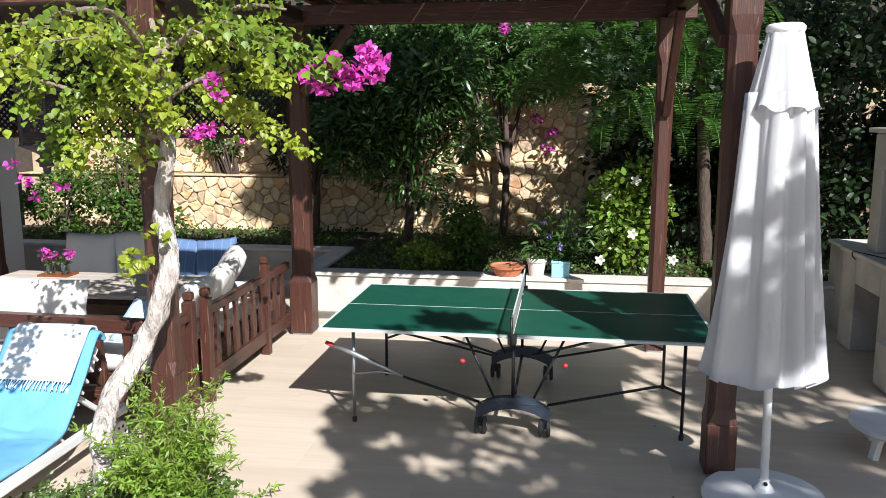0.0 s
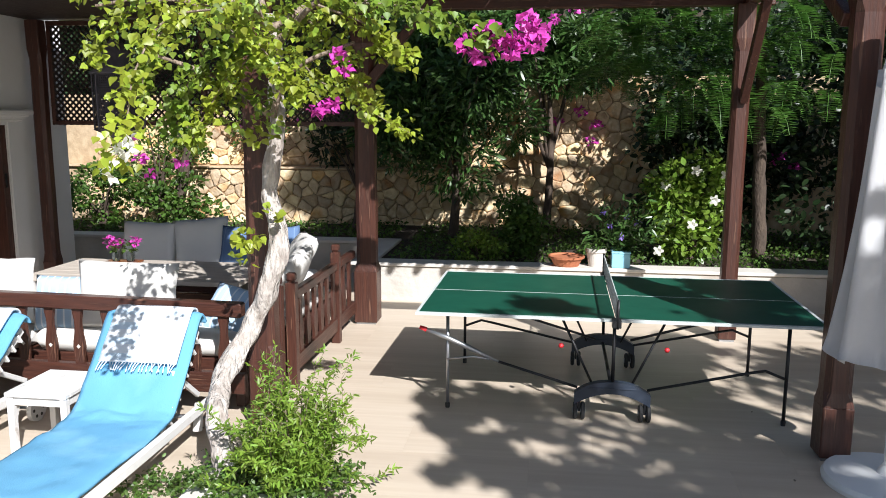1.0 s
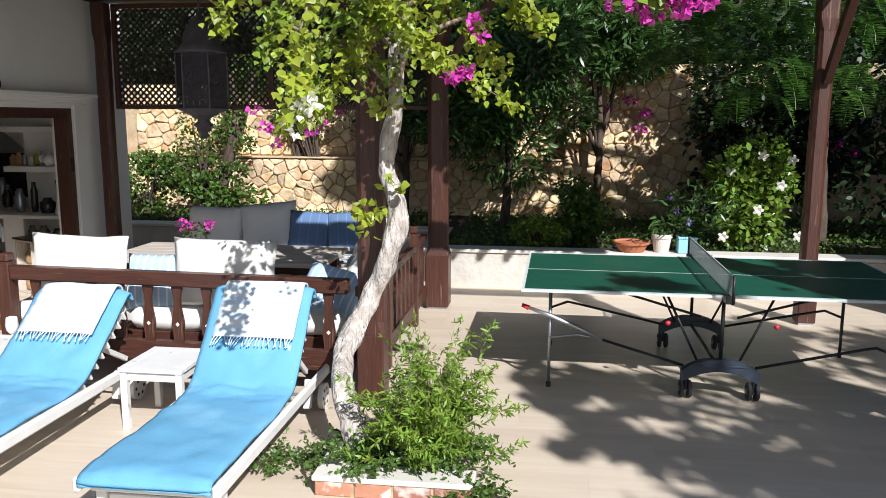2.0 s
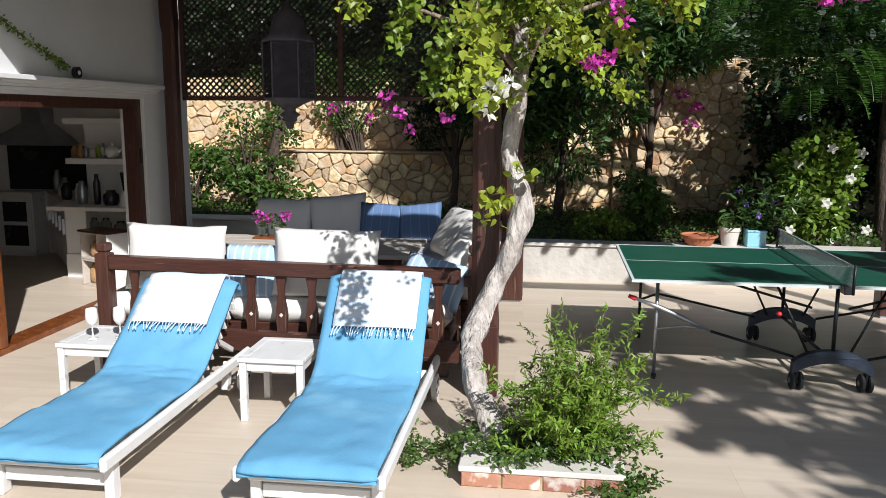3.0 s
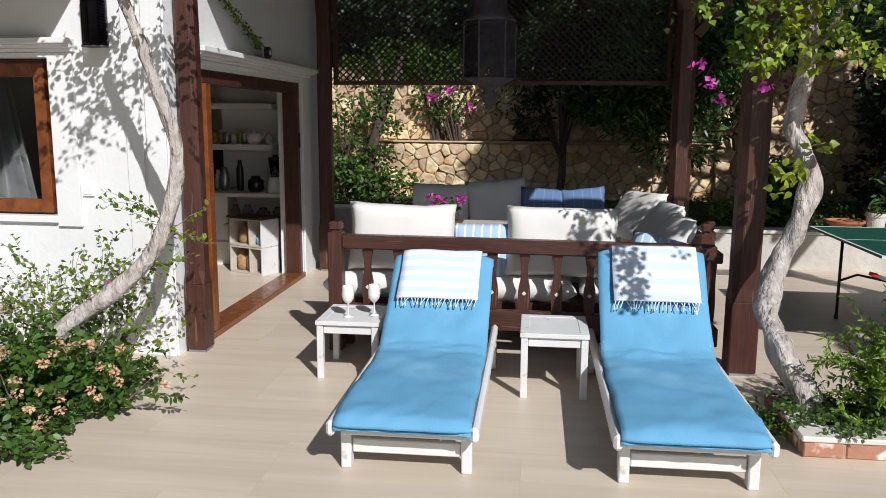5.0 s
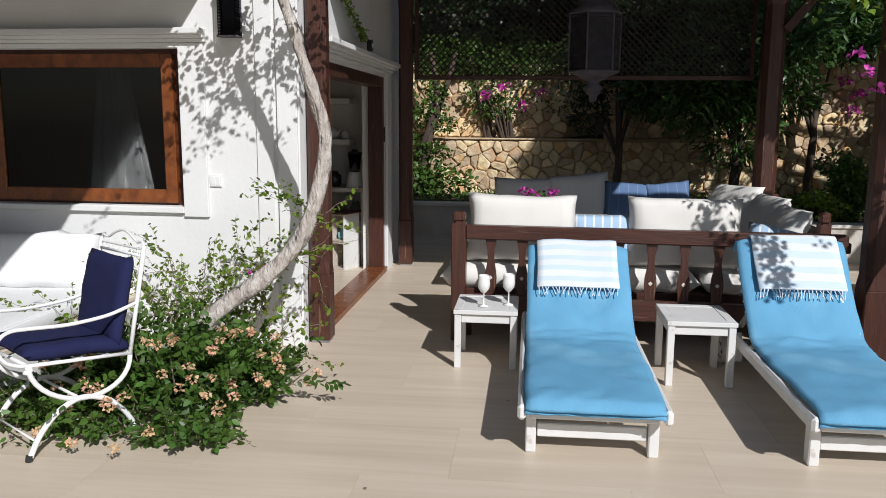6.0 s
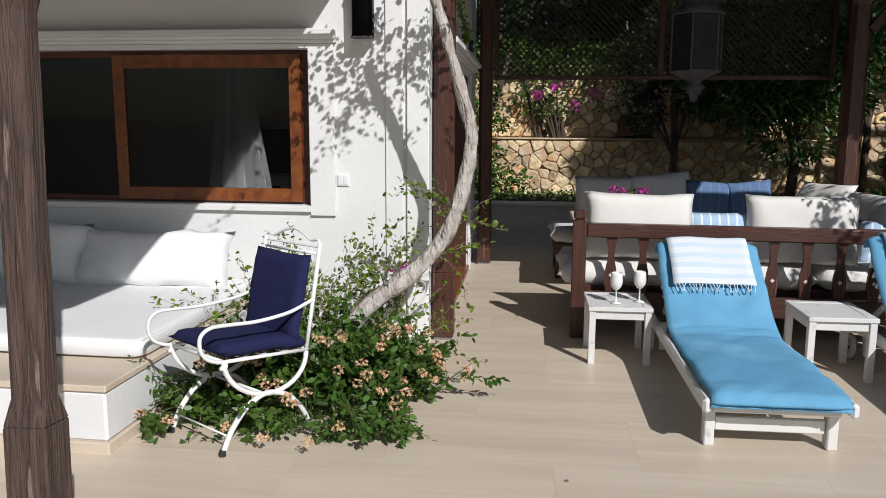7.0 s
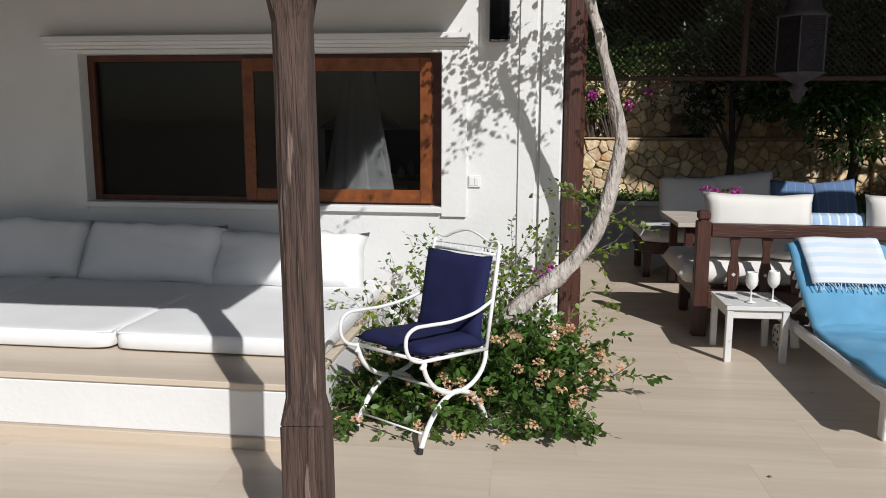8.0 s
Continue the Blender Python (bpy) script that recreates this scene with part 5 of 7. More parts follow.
# ---- pots on the low wall ----
def pot(x, y, r, h, mat, label, square=False):
    bm = bmesh.new()
    if square:
        box(bm, -r, r, -r, r, 0, h * 0.86, 0.006)
        box(bm, -r * 1.06, r * 1.06, -r * 1.06, r * 1.06, h * 0.86, h, 0.006)
    else:
        lathe(bm, [(r * 0.70, 0), (r * 0.92, h * 0.78), (r * 1.02, h * 0.80), (r * 1.04, h), (r * 0.92, h), (r * 0.88, h * 0.86), (0.0, h * 0.84)], 24)
    ob = part("flower_pot", bm, mat, None, smooth=False)
    ob.matrix_basis = pose(x, y, 0.441)
    return tagged(ob, label, "flower pot", "pots on the low wall")


pot(-0.50, 9.10, 0.20, 0.115, terracotta, "wide shallow terracotta bowl on the low wall")
pot(-0.17, 9.11, 0.115, 0.205, pot_white, "tapered whitewashed pot on the low wall")
pot(0.10, 9.11, 0.10, 0.185, pot_blue, "square pale blue pot holding a flowering plant", True)

# ---- flower vase on the lounge table ----
vs = thing("flower_vase", pose(-4.78, 7.20, 0.695), "small glass jar of magenta flowers on a wooden tray", "vase")
part("tray", boxes((-0.16, 0.16, -0.10, 0.10, 0.0, 0.02), bevel=0.005), wood_orange, vs)
for dx in (-0.07, 0.08):
    part("jar", lathe(bmesh.new(), [(0.035, 0.02), (0.04, 0.05), (0.035, 0.12), (0.037, 0.125)], 14, (dx, 0, 0)), glass_material("jar_glass", (0.75, 0.82, 0.75)), vs, smooth=True)
rg = np.random.default_rng(5)
vp, vd = blob_points(rg, 60, (0, 0, 0.17), (0.15, 0.08, 0.06))
leaf_mesh("stem", rg, vp, 0.05, "oval", leaf_lantana, vs, out=vd)
for c in ((-0.13, 0, 0.21), (0.13, 0.02, 0.22), (-0.04, -0.02, 0.20)):
    vp, vd = blob_points(rg, 26, c, (0.055, 0.05, 0.045), 0.3)
    leaf_mesh("blossom", rg, vp, 0.04, "heart", petal_pink, vs, out=vd)

# ---- kitchen seen through the doorway ----
kc = thing("kitchen_counter", pose(0, 0, 0), "white plastered kitchen counter with a stone top", "kitchen counter")
for row in ((-6.68, -6.60, 8.08, 8.72, 0, 0.80), (-7.63, -7.38, 8.36, 8.72, 0, 0.80), (-7.38, -6.68, 8.64, 8.72, 0, 0.80)):
    part("panel", boxes(row, bevel=0.006), plaster_in, kc)
part("plinth", boxes((-7.64, -7.37, 8.345, 8.36, 0, 0.27), bevel=0.004), plaster_in, kc)
part("worktop", boxes((-7.66, -6.60, 8.06, 8.72, 0.802, 0.845), bevel=0.005), marble_cap, kc)
part("shelf", boxes((-7.38, -6.68, 8.22, 8.64, 0.46, 0.485), bevel=0.003), pale_wood, kc, "wooden counter shelf")
kd = thing("base_cabinet", pose(-8.80, 9.80, 0, 0, 0, -50.9), "pale wooden kitchen base units under a stone top", "cabinet")
part("body", boxes((0.0, 1.84, 0.02, 0.30, 0.08, 0.80), bevel=0.004), white_wood, kd)
part("worktop", boxes((-0.02, 1.85, -0.02, 0.30, 0.802, 0.844), bevel=0.004), marble_cap, kd)
part("plinth", boxes((0.0, 1.84, 0.06, 0.30, 0.004, 0.08), bevel=0), white_wood, kd)
for k in range(5):
    d = part("door", boxes((0.02 + 0.365 * k, 0.02 + 0.365 * k + 0.345, 0.0, 0.018, 0.10, 0.78), bevel=0.004), white_wood, kd)
    part("handle", boxes((0.30 + 0.365 * k, 0.312 + 0.365 * k, -0.03, 0.0, 0.48, 0.66), bevel=0.002), grey_steel, d)
kb = thing("glass_cabinet", pose(-9.02, 9.52, 0), "white kitchen cabinet with two dark glass panes", "cabinet")
part("body", boxes((-0.30, 0.20, 0.0, 0.27, 0.004, 0.80), bevel=0.004), white_wood, kb)
part("worktop", boxes((-0.32, 0.21, -0.02, 0.27, 0.802, 0.844), bevel=0.004), marble_cap, kb)
kdoor = part("door", boxes((-0.28, -0.22, -0.022, -0.002, 0.06, 0.78), (0.12, 0.18, -0.022, -0.002, 0.06, 0.78), (-0.22, 0.12, -0.022, -0.002, 0.72, 0.78), (-0.22, 0.12, -0.022, -0.002, 0.06, 0.14), (-0.22, 0.12, -0.022, -0.002, 0.41, 0.46), bevel=0.003), white_wood, kb)
for z0, z1 in ((0.14, 0.41), (0.46, 0.72)):
    part("pane", boxes((-0.22, 0.12, -0.012, -0.006, z0, z1), bevel=0), dark_glaze, kdoor, "dark cabinet glass")
for z in (1.29, 1.74):
    ks = part("wall_shelf", boxes((-7.62, -6.86, 8.42, 8.715, z, z + 0.065), bevel=0.005), plaster_in, None)
    tagged(ks, "thick white plastered wall shelf with crockery", "shelf", "kitchen shelves")
rk = random.Random(3)


def crock(x, y, z, r, h, mat, label, cat, name):
    ob = part(name, lathe(bmesh.new(), [(r * 0.8, 0), (r, h * 0.2), (r, h * 0.7), (r * 0.6, h * 0.85), (r * 0.55, h), (0, h)], 14), mat, None, smooth=True)
    ob.matrix_basis = pose(x, y, z)
    return tagged(ob, label, cat, cat + "s in the kitchen")


for x, r, h, mat, lab, cat in ((-7.57, 0.04, 0.13, wicker, "brown pottery jar on the kitchen shelf", "jar"), (-7.50, 0.035, 0.16, wicker, "woven brown canister on the kitchen shelf", "canister"), (-7.43, 0.03, 0.13, grey_steel, "steel tin on the kitchen shelf", "tin"),
                               (-7.35, 0.035, 0.11, pot_white, "pale glazed jar on the kitchen shelf", "jar"), (-7.28, 0.03, 0.15, leaf_young, "green bottle on the kitchen shelf", "bottle"), (-7.22, 0.025, 0.17, grey_steel, "steel flask on the kitchen shelf", "flask"), (-6.94, 0.045, 0.10, ceramic, "white cup on the kitchen shelf", "cup")):
    crock(x, 8.54, 1.355, r, h, mat, lab, cat, cat)
tp = thing("teapot", pose(-7.10, 8.52, 1.355), "round white glazed teapot on the kitchen shelf", "teapot")
part("body", lathe(bmesh.new(), [(0.05, 0), (0.085, 0.05), (0.08, 0.10), (0.05, 0.13), (0.02, 0.14), (0.015, 0.165), (0.0, 0.17)], 18), ceramic, tp, smooth=True)
part("spout", tube(bmesh.new(), [(0.06, 0, 0.06), (0.11, 0, 0.09), (0.13, 0, 0.13)], [0.02, 0.014, 0.01], 8), ceramic, tp, smooth=True)
part("handle", tube(bmesh.new(), smooth_path([(-0.07, 0, 0.11), (-0.12, 0, 0.11), (-0.13, 0, 0.07), (-0.08, 0, 0.04)]), 0.008, 6), ceramic, tp, smooth=True)
bl = thing("blender_jug", pose(-6.76, 8.20, 0.845), "white kitchen blender with a clear jug", "blender")
part("base", lathe(bmesh.new(), [(0.10, 0), (0.10, 0.02), (0.07, 0.15), (0.06, 0.17)], 18), white_plastic, bl, smooth=True)
part("jug", lathe(bmesh.new(), [(0.05, 0.17), (0.075, 0.36), (0.07, 0.36), (0.045, 0.18)], 18), glass_material("jug_glass", (0.8, 0.82, 0.82)), bl, smooth=True)
part("lid", lathe(bmesh.new(), [(0.076, 0.36), (0.076, 0.38), (0.03, 0.39), (0.03, 0.41)], 18), black_steel, bl)
for x, y, r, h, mat, lab, cat in ((-7.02, 8.30, 0.085, 0.17, dark_glaze, "black toaster on the kitchen counter", "toaster"), (-7.40, 8.36, 0.055, 0.26, grey_steel, "steel coffee pot on the kitchen counter", "coffee pot"), (-7.22, 8.36, 0.04, 0.34, dark_glaze, "dark bottle on the kitchen counter", "bottle"),
                                  (-7.85, 8.77, 0.06, 0.20, dark_glaze, "dark pan stack on the kitchen counter", "pan"), (-8.05, 9.05, 0.05, 0.24, grey_steel, "steel kettle on the kitchen counter", "kettle"), (-8.2, 9.21, 0.045, 0.14, ceramic, "white mug on the kitchen counter", "mug"), (-8.42, 9.47, 0.05, 0.30, grey_steel, "steel cafetiere on the kitchen counter", "cafetiere"), (-7.53, 8.50, 0.04, 0.22, ceramic, "white jug on the kitchen counter", "jug")):
    crock(x, y, 0.845, r, h, mat, lab, cat, cat.replace(" ", "_"))
for x, z, r, h in ((-7.30, 0.485, 0.05, 0.20), (-7.16, 0.485, 0.06, 0.20), (-6.98, 0.485, 0.075, 0.17), (-6.80, 0.485, 0.07, 0.18)):
    crock(x, 8.40, z, r, h, glass_material("canister_glass", (0.7, 0.72, 0.70)), "glass storage jar under the counter", "storage jar", "storage_jar")
cb = thing("crate_shelf", pose(-6.94, 7.97, 0, 0, 0, -25), "two stacked wooden crates with whitewashed ends and a plank top", "crate")
for z in (0.004, 0.30):
    crate = part("crate", boxes((-0.24, 0.215, -0.13, 0.13, z, z + 0.018), (-0.24, -0.222, -0.13, 0.13, z + 0.018, z + 0.275), (-0.24, 0.215, -0.13, 0.13, z + 0.275, z + 0.292), (-0.222, 0.215, 0.115, 0.13, z + 0.018, z + 0.275), (0.04, 0.056, -0.125, 0.115, z + 0.018, z + 0.275), bevel=0.002), pale_wood, cb)
    part("end_board", boxes((0.216, 0.235, -0.13, 0.13, z, z + 0.292), bevel=0.002), white_wood, crate, "whitewashed end board")
part("plank", boxes((-0.26, 0.25, -0.15, 0.15, 0.594, 0.614), bevel=0.003), wood_x, cb, "dark wooden plank top")
CRATE = Matrix.Translation((-6.94, 7.97, 0)) @ Matrix.Rotation(radians(-25), 4, "Z")
for x, z, r, h, mat, lab, cat in ((-0.10, 0.319, 0.075, 0.17, wicker, "brown wicker basket in the crate", "basket"), (-0.15, 0.023, 0.065, 0.21, wicker, "tall brown wicker basket in the crate", "basket"), (-0.03, 0.023, 0.055, 0.22, wicker, "tall brown wicker basket in the crate", "basket"), (0.13, 0.319, 0.055, 0.10, pot_blue, "blue bowl in the crate", "bowl")):
    q = CRATE @ Vector((x, -0.02, z))
    crock(q.x, q.y, q.z, r, h, mat, lab, cat, cat)
# plastered hood; the grey material stands in for the shade on it
hd = thing("cooker_hood", pose(-8.75, 9.46, 1.46), "sloping plastered cooker hood, its shade put in as grey", "cooker hood")
hb = bmesh.new()
vsx = [hb.verts.new(p) for p in ((-0.5, -0.25, 0), (0.5, -0.25, 0), (0.5, 0.33, 0), (-0.5, 0.33, 0), (-0.15, 0.05, 0.27), (0.15, 0.05, 0.27), (0.15, 0.33, 0.27), (-0.15, 0.33, 0.27))]
for f in ((0, 1, 2, 3), (4, 5, 6, 7), (0, 1, 5, 4), (1, 2, 6, 5), (2, 3, 7, 6), (3, 0, 4, 7)):
    hb.faces.new([vsx[i] for i in f])
part("canopy", hb, grey_steel, hd)
part("flue", boxes((-0.14, 0.14, 0.06, 0.33, 0.27, 1.8), bevel=0.004), grey_steel, hd)
splash = part("splashback", boxes((-9.3, -7.9, 9.77, 9.796, 0.86, 1.44), bevel=0.003), dark_glaze)
tagged(splash, "dark panel behind the cooker on the kitchen wall", "splashback")
# curtain and lamp inside the window
cu = part("curtain", folded_canvas([(0.9 + 1.3 * k / 10, 0.27 - 0.021 * k, 0.05, 0.25) for k in range(11)], 9, 3.0), cushion_white, None, smooth=True)
cu.matrix_basis = pose(-7.93, 5.36, 0.0)
part("rod", boxes((-0.5, 0.5, -0.008, 0.008, 2.20, 2.216), (-0.5, -0.48, -0.142, -0.008, 2.19, 2.22), (0.48, 0.5, -0.142, -0.008, 2.19, 2.22), bevel=0.002), black_steel, cu)
tagged(cu, "gathered pale curtain hanging behind the window", "curtain")

# ---- brick planter round the vine and small litter ----
pl = thing("planter", pose(-2.605, 3.74, 0), "low brick planter edged with pale coping", "planter")
part("coping", boxes((-0.01, 0.82, -0.01, 0.17, 0.085, 0.115), (-0.01, 0.13, 0.17, 0.50, 0.085, 0.115), bevel=0.006), marble_cap, pl, "worn pale stone coping")
part("soil", boxes((0.12, 0.66, 0.17, 0.62, 0.0, 0.085), bevel=0.02), soil, pl)
for k in range(4):
    bk = part("brick", boxes((0.005 + k * 0.205, 0.005 + k * 0.205 + 0.19, 0.0, 0.10, 0.005, 0.083), bevel=0.005), brick_mat, pl)
for k in range(3):
    bk = part("brick", boxes((0.0, 0.10, 0.11 + k * 0.20, 0.11 + k * 0.20 + 0.185, 0.005, 0.083), bevel=0.005), brick_mat, pl)
part("joint", boxes((0.006, 0.80, 0.008, 0.09, 0.0, 0.084), bevel=0), mortar, pl)
rl = random.Random(8)
for k in range(26):
    x, y = rl.uniform(-7.2, 1.2), rl.uniform(2.2, 6.5)
    lf = leaf_mesh("fallen_leaf", np.random.default_rng(k), [(x, y, 0.006)], rl.uniform(0.016, 0.034), "oval", (petal_pink, bark_brown, bark_brown, bark_brown)[k % 4], None, up=4.0, spread=0.3)
    tagged(lf, "small dry fallen leaf on the terrace floor" if k % 4 else "fallen magenta petal on the terrace floor", "leaf", "fallen leaves")

# ---- plants ----
def trunk(bm, pts, r0, r1, n=12, wobble=0.35, steps=8):
    p = smooth_path(pts, steps)
    m = len(p)
    return tube(bm, p, [r0 + (r1 - r0) * i / (m - 1) for i in range(m)], n, wobble=wobble)


def ball_ways(rng, n, flat=0.5, lean=(0, 0, 0)):
    d = rng.normal(size=(n, 3))
    d[:, 2] *= flat
    d += np.array(lean)
    return d / np.linalg.norm(d, axis=1)[:, None]


def flower_cluster(rng, name, centre, r, n, size, mat, parent, label=""):
    p, d = blob_points(rng, n, centre, (r, r * 0.8, r * 0.7), 0.2)
    return leaf_mesh(name, rng, p, size * rng.uniform(0.8, 1.2, n), "heart", mat, parent, label=label, out=d, kind="stuff")


# vine on the pergola post
rng = np.random.default_rng(11)
vine = thing("bougainvillea", pose(0, 0, 0), "bougainvillea with a pale twisted trunk and magenta bracts", "vine")
part("trunk", trunk(bmesh.new(), [(-2.40, 4.08, 0.02), (-2.49, 4.14, 0.22), (-2.585, 4.26, 0.40), (-2.615, 4.45, 0.555), (-2.556, 4.63, 0.735), (-2.447, 4.68, 0.958), (-2.372, 4.70, 1.176), (-2.345, 4.74, 1.356), (-2.385, 4.79, 1.485), (-2.43, 4.84, 1.59), (-2.415, 4.84, 1.77), (-2.385, 4.85, 1.97), (-2.375, 4.85, 2.2), (-2.39, 4.86, 2.7)], 0.072, 0.042, 16, 0.5), bark_pale, vine, smooth=True)
limbs = [((-2.40, 4.80, 2.35), (-2.8, 4.6, 2.75), (-3.25, 4.4, 2.7)), ((-2.40, 4.80, 2.45), (-2.0, 4.6, 2.75), (-1.6, 4.45, 2.68)), ((-2.40, 4.8, 2.5), (-2.25, 4.1, 2.75), (-2.05, 3.2, 2.62)),
         ((-2.40, 4.8, 2.6), (-2.6, 5.1, 2.9), (-3.0, 5.2, 2.85)), ((-2.4, 4.8, 2.6), (-2.0, 5.1, 2.9), (-1.7, 5.2, 2.9)), ((-2.36, 4.73, 2.1), (-2.2, 4.6, 2.35), (-1.8, 4.5, 2.5)), ((-2.38, 4.74, 2.1), (-2.6, 4.6, 2.3), (-3.0, 4.5, 2.45))]
for l in limbs:
    part("limb", trunk(bmesh.new(), l, 0.024, 0.008, 7, 0.2), bark_brown, vine, smooth=True)
starts, ways = [], []
for l in limbs:
    q = smooth_path(l, 8)
    for _ in range(13):
        k = rng.integers(2, len(q))
        starts.append(np.array(q[k]) + rng.normal(size=3) * 0.04)
        ways.append(ball_ways(rng, 1, 0.6, (0, -0.25, 0.0))[0])
vp, vd = sprays(rng, starts, ways, 0.48, 0.025, 1.8, 0.45)
keep = (vp[:, 0] > -3.3 + 0.1 * np.sin(vp[:, 2] * 9)) & (vp[:, 2] > 2.02 + 0.35 * (vp[:, 1] < 3.9)) & (vp[:, 1] < 5.45)
vp, vd = vp[keep], vd[keep]
leaf_mesh("foliage", rng, vp, rng.uniform(0.026, 0.050, len(vp)), "heart", leaf_bright, vine, up=0.15, out=vd, kind="stuff", hang=0.7)
pick = rng.random(len(vp)) < 0.28
leaf_mesh("young_foliage", rng, vp[pick] + rng.normal(size=(pick.sum(), 3)) * 0.03 + np.array([0, -0.04, 0.0]), rng.uniform(0.026, 0.050, pick.sum()), "heart", leaf_young, vine, up=0.15, out=vd[pick], kind="stuff", hang=0.7)
# arching and hanging sprays
CASCADES = [[(-2.40, 4.3, 2.66), (-2.50, 3.75, 2.55), (-2.52, 3.45, 2.30), (-2.49, 3.3, 2.10), (-2.43, 3.08, 1.92)],
            [(-2.39, 4.5, 2.47), (-2.57, 4.45, 2.45), (-2.75, 4.45, 2.28), (-2.83, 4.45, 2.11), (-2.86, 4.45, 2.0)],
            [(-2.5, 4.5, 2.68), (-2.9, 4.45, 2.73), (-3.19, 4.4, 2.58), (-3.30, 4.4, 2.39)],
            [(-2.21, 4.5, 2.55), (-2.49, 4.45, 2.33), (-2.64, 4.42, 2.11), (-2.75, 4.42, 1.95)],
            [(-2.0, 4.5, 2.70), (-1.68, 4.45, 2.57), (-1.60, 4.45, 2.45), (-1.49, 4.45, 2.42)],
            [(-2.39, 5.3, 2.5), (-2.26, 5.4, 2.33), (-2.05, 5.4, 2.26), (-1.86, 5.4, 2.10), (-1.66, 5.45, 1.99)],
            [(-2.3, 4.9, 2.75), (-2.0, 4.7, 2.55), (-1.85, 4.6, 2.35), (-1.72, 4.6, 2.2)],
            [(-1.9, 4.6, 2.72), (-1.6, 4.2, 2.66), (-1.35, 3.95, 2.60), (-1.15, 3.78, 2.50), (-0.98, 3.68, 2.43)],
            [(-2.6, 4.9, 2.8), (-2.9, 4.6, 2.62), (-3.02, 4.5, 2.42), (-3.05, 4.5, 2.25)],
            [(-2.4, 4.4, 2.6), (-2.25, 4.3, 2.45), (-2.12, 4.25, 2.30), (-2.02, 4.25, 2.20)]]
for line in CASCADES:
    q = np.array([tuple(v) for v in smooth_path(line, 9)])
    part("limb", tube(bmesh.new(), [tuple(v) for v in q], [0.007 - 0.005 * k / (len(q) - 1) for k in range(len(q))], 5), bark_brown, vine)
    way = np.gradient(q, axis=0)
    way /= np.linalg.norm(way, axis=1)[:, None]
    n = int(len(q) * 9)
    k = rng.integers(0, len(q), n)
    leaf_mesh("hanging_foliage", rng, q[k] + rng.normal(size=(n, 3)) * np.array([0.042, 0.045, 0.035]), rng.uniform(0.030, 0.054, n), "heart", (leaf_young, leaf_bright)[rng.random() < 0.3], vine, up=0.25, out=way[k] * 0.4, kind="stuff", hang=1.0, spread=0.7, face=(0.25, -0.7, 0.3))
# leaf tufts on the bare trunk
for c, n in (((-2.50, 4.62, 1.38), 36), ((-2.36, 4.62, 1.52), 14), ((-2.52, 4.62, 1.26), 8), ((-2.40, 4.62, 1.98), 20)):
    tpz, td = blob_points(rng, n, c, (0.10, 0.05, 0.05), 0.2)
    leaf_mesh("leaf_tuft", rng, tpz, 0.055, "heart", leaf_young, vine, up=0.3, out=td, kind="stuff")
for c, r, n in (((-1.09, 3.71, 2.415), 0.05, 26), ((-1.03, 3.71, 2.36), 0.055, 30), ((-1.01, 3.71, 2.475), 0.05, 26), ((-0.955, 3.71, 2.445), 0.055, 34), ((-0.895, 3.71, 2.38), 0.05, 28), ((-0.86, 3.71, 2.43), 0.055, 30), ((-0.83, 3.71, 2.505), 0.045, 22), ((-0.78, 3.71, 2.475), 0.05, 24), ((-0.79, 3.71, 2.41), 0.04, 18),
                ((-1.98, 4.4, 2.13), 0.06, 30), ((-1.90, 4.4, 2.16), 0.05, 24), ((-1.87, 4.4, 2.42), 0.045, 22), ((-1.83, 4.4, 2.34), 0.04, 16), ((-3.04, 4.38, 1.86), 0.05, 9), ((-3.10, 4.38, 1.95), 0.045, 8), ((-2.98, 4.38, 1.78), 0.04, 7), ((-2.75, 4.3, 1.84), 0.03, 10)):
    flower_cluster(rng, "bract", c, r * 0.9, int(n * 1.2), 0.036, petal_pink, vine, "magenta paper-like bracts")
for c in ((-2.44, 3.10, 1.95), (-2.40, 3.06, 1.93), (-2.36, 3.05, 1.95), (-2.35, 3.05, 2.0), (-2.47, 3.08, 1.90), (-2.43, 3.05, 1.86), (-2.39, 3.08, 1.97)):
    flower_cluster(rng, "white_blossom", c, 0.02, 6, 0.031, petal_white, vine, "white bracts")

# second vine at the house corner
rng = np.random.default_rng(12)
v2 = thing("bougainvillea", pose(0, 0, 0), "leaning brown vine trunk climbing at the house corner", "vine")
part("trunk", trunk(bmesh.new(), [(-6.98, 4.05, 0.02), (-6.86, 4.08, 0.27), (-6.66, 4.16, 0.48), (-6.42, 4.26, 0.66), (-6.26, 4.32, 0.84), (-6.18, 4.36, 1.02), (-6.14, 4.38, 1.17), (-6.10, 4.38, 1.36), (-6.095, 4.37, 1.52), (-6.145, 4.34, 1.72), (-6.19, 4.32, 1.88), (-6.25, 4.30, 2.10), (-6.32, 4.27, 2.32), (-6.38, 4.22, 2.6)], 0.058, 0.027, 14, 0.4), bark_pale, v2, smooth=True)
starts = [(-6.35 + rng.normal() * 0.30, 4.1 + rng.normal() * 0.25, 2.62 + rng.normal() * 0.07) for _ in range(70)]
vp, vd = sprays(rng, starts, ball_ways(rng, 70, 0.4), 0.55, 0.030, 0.5, 0.4)
vp, vd = vp[vp[:, 2] > 2.42], vd[vp[:, 2] > 2.42]
leaf_mesh("foliage", rng, vp, rng.uniform(0.026, 0.050, len(vp)), "heart", leaf_bright, v2, up=0.5, out=vd, kind="stuff")
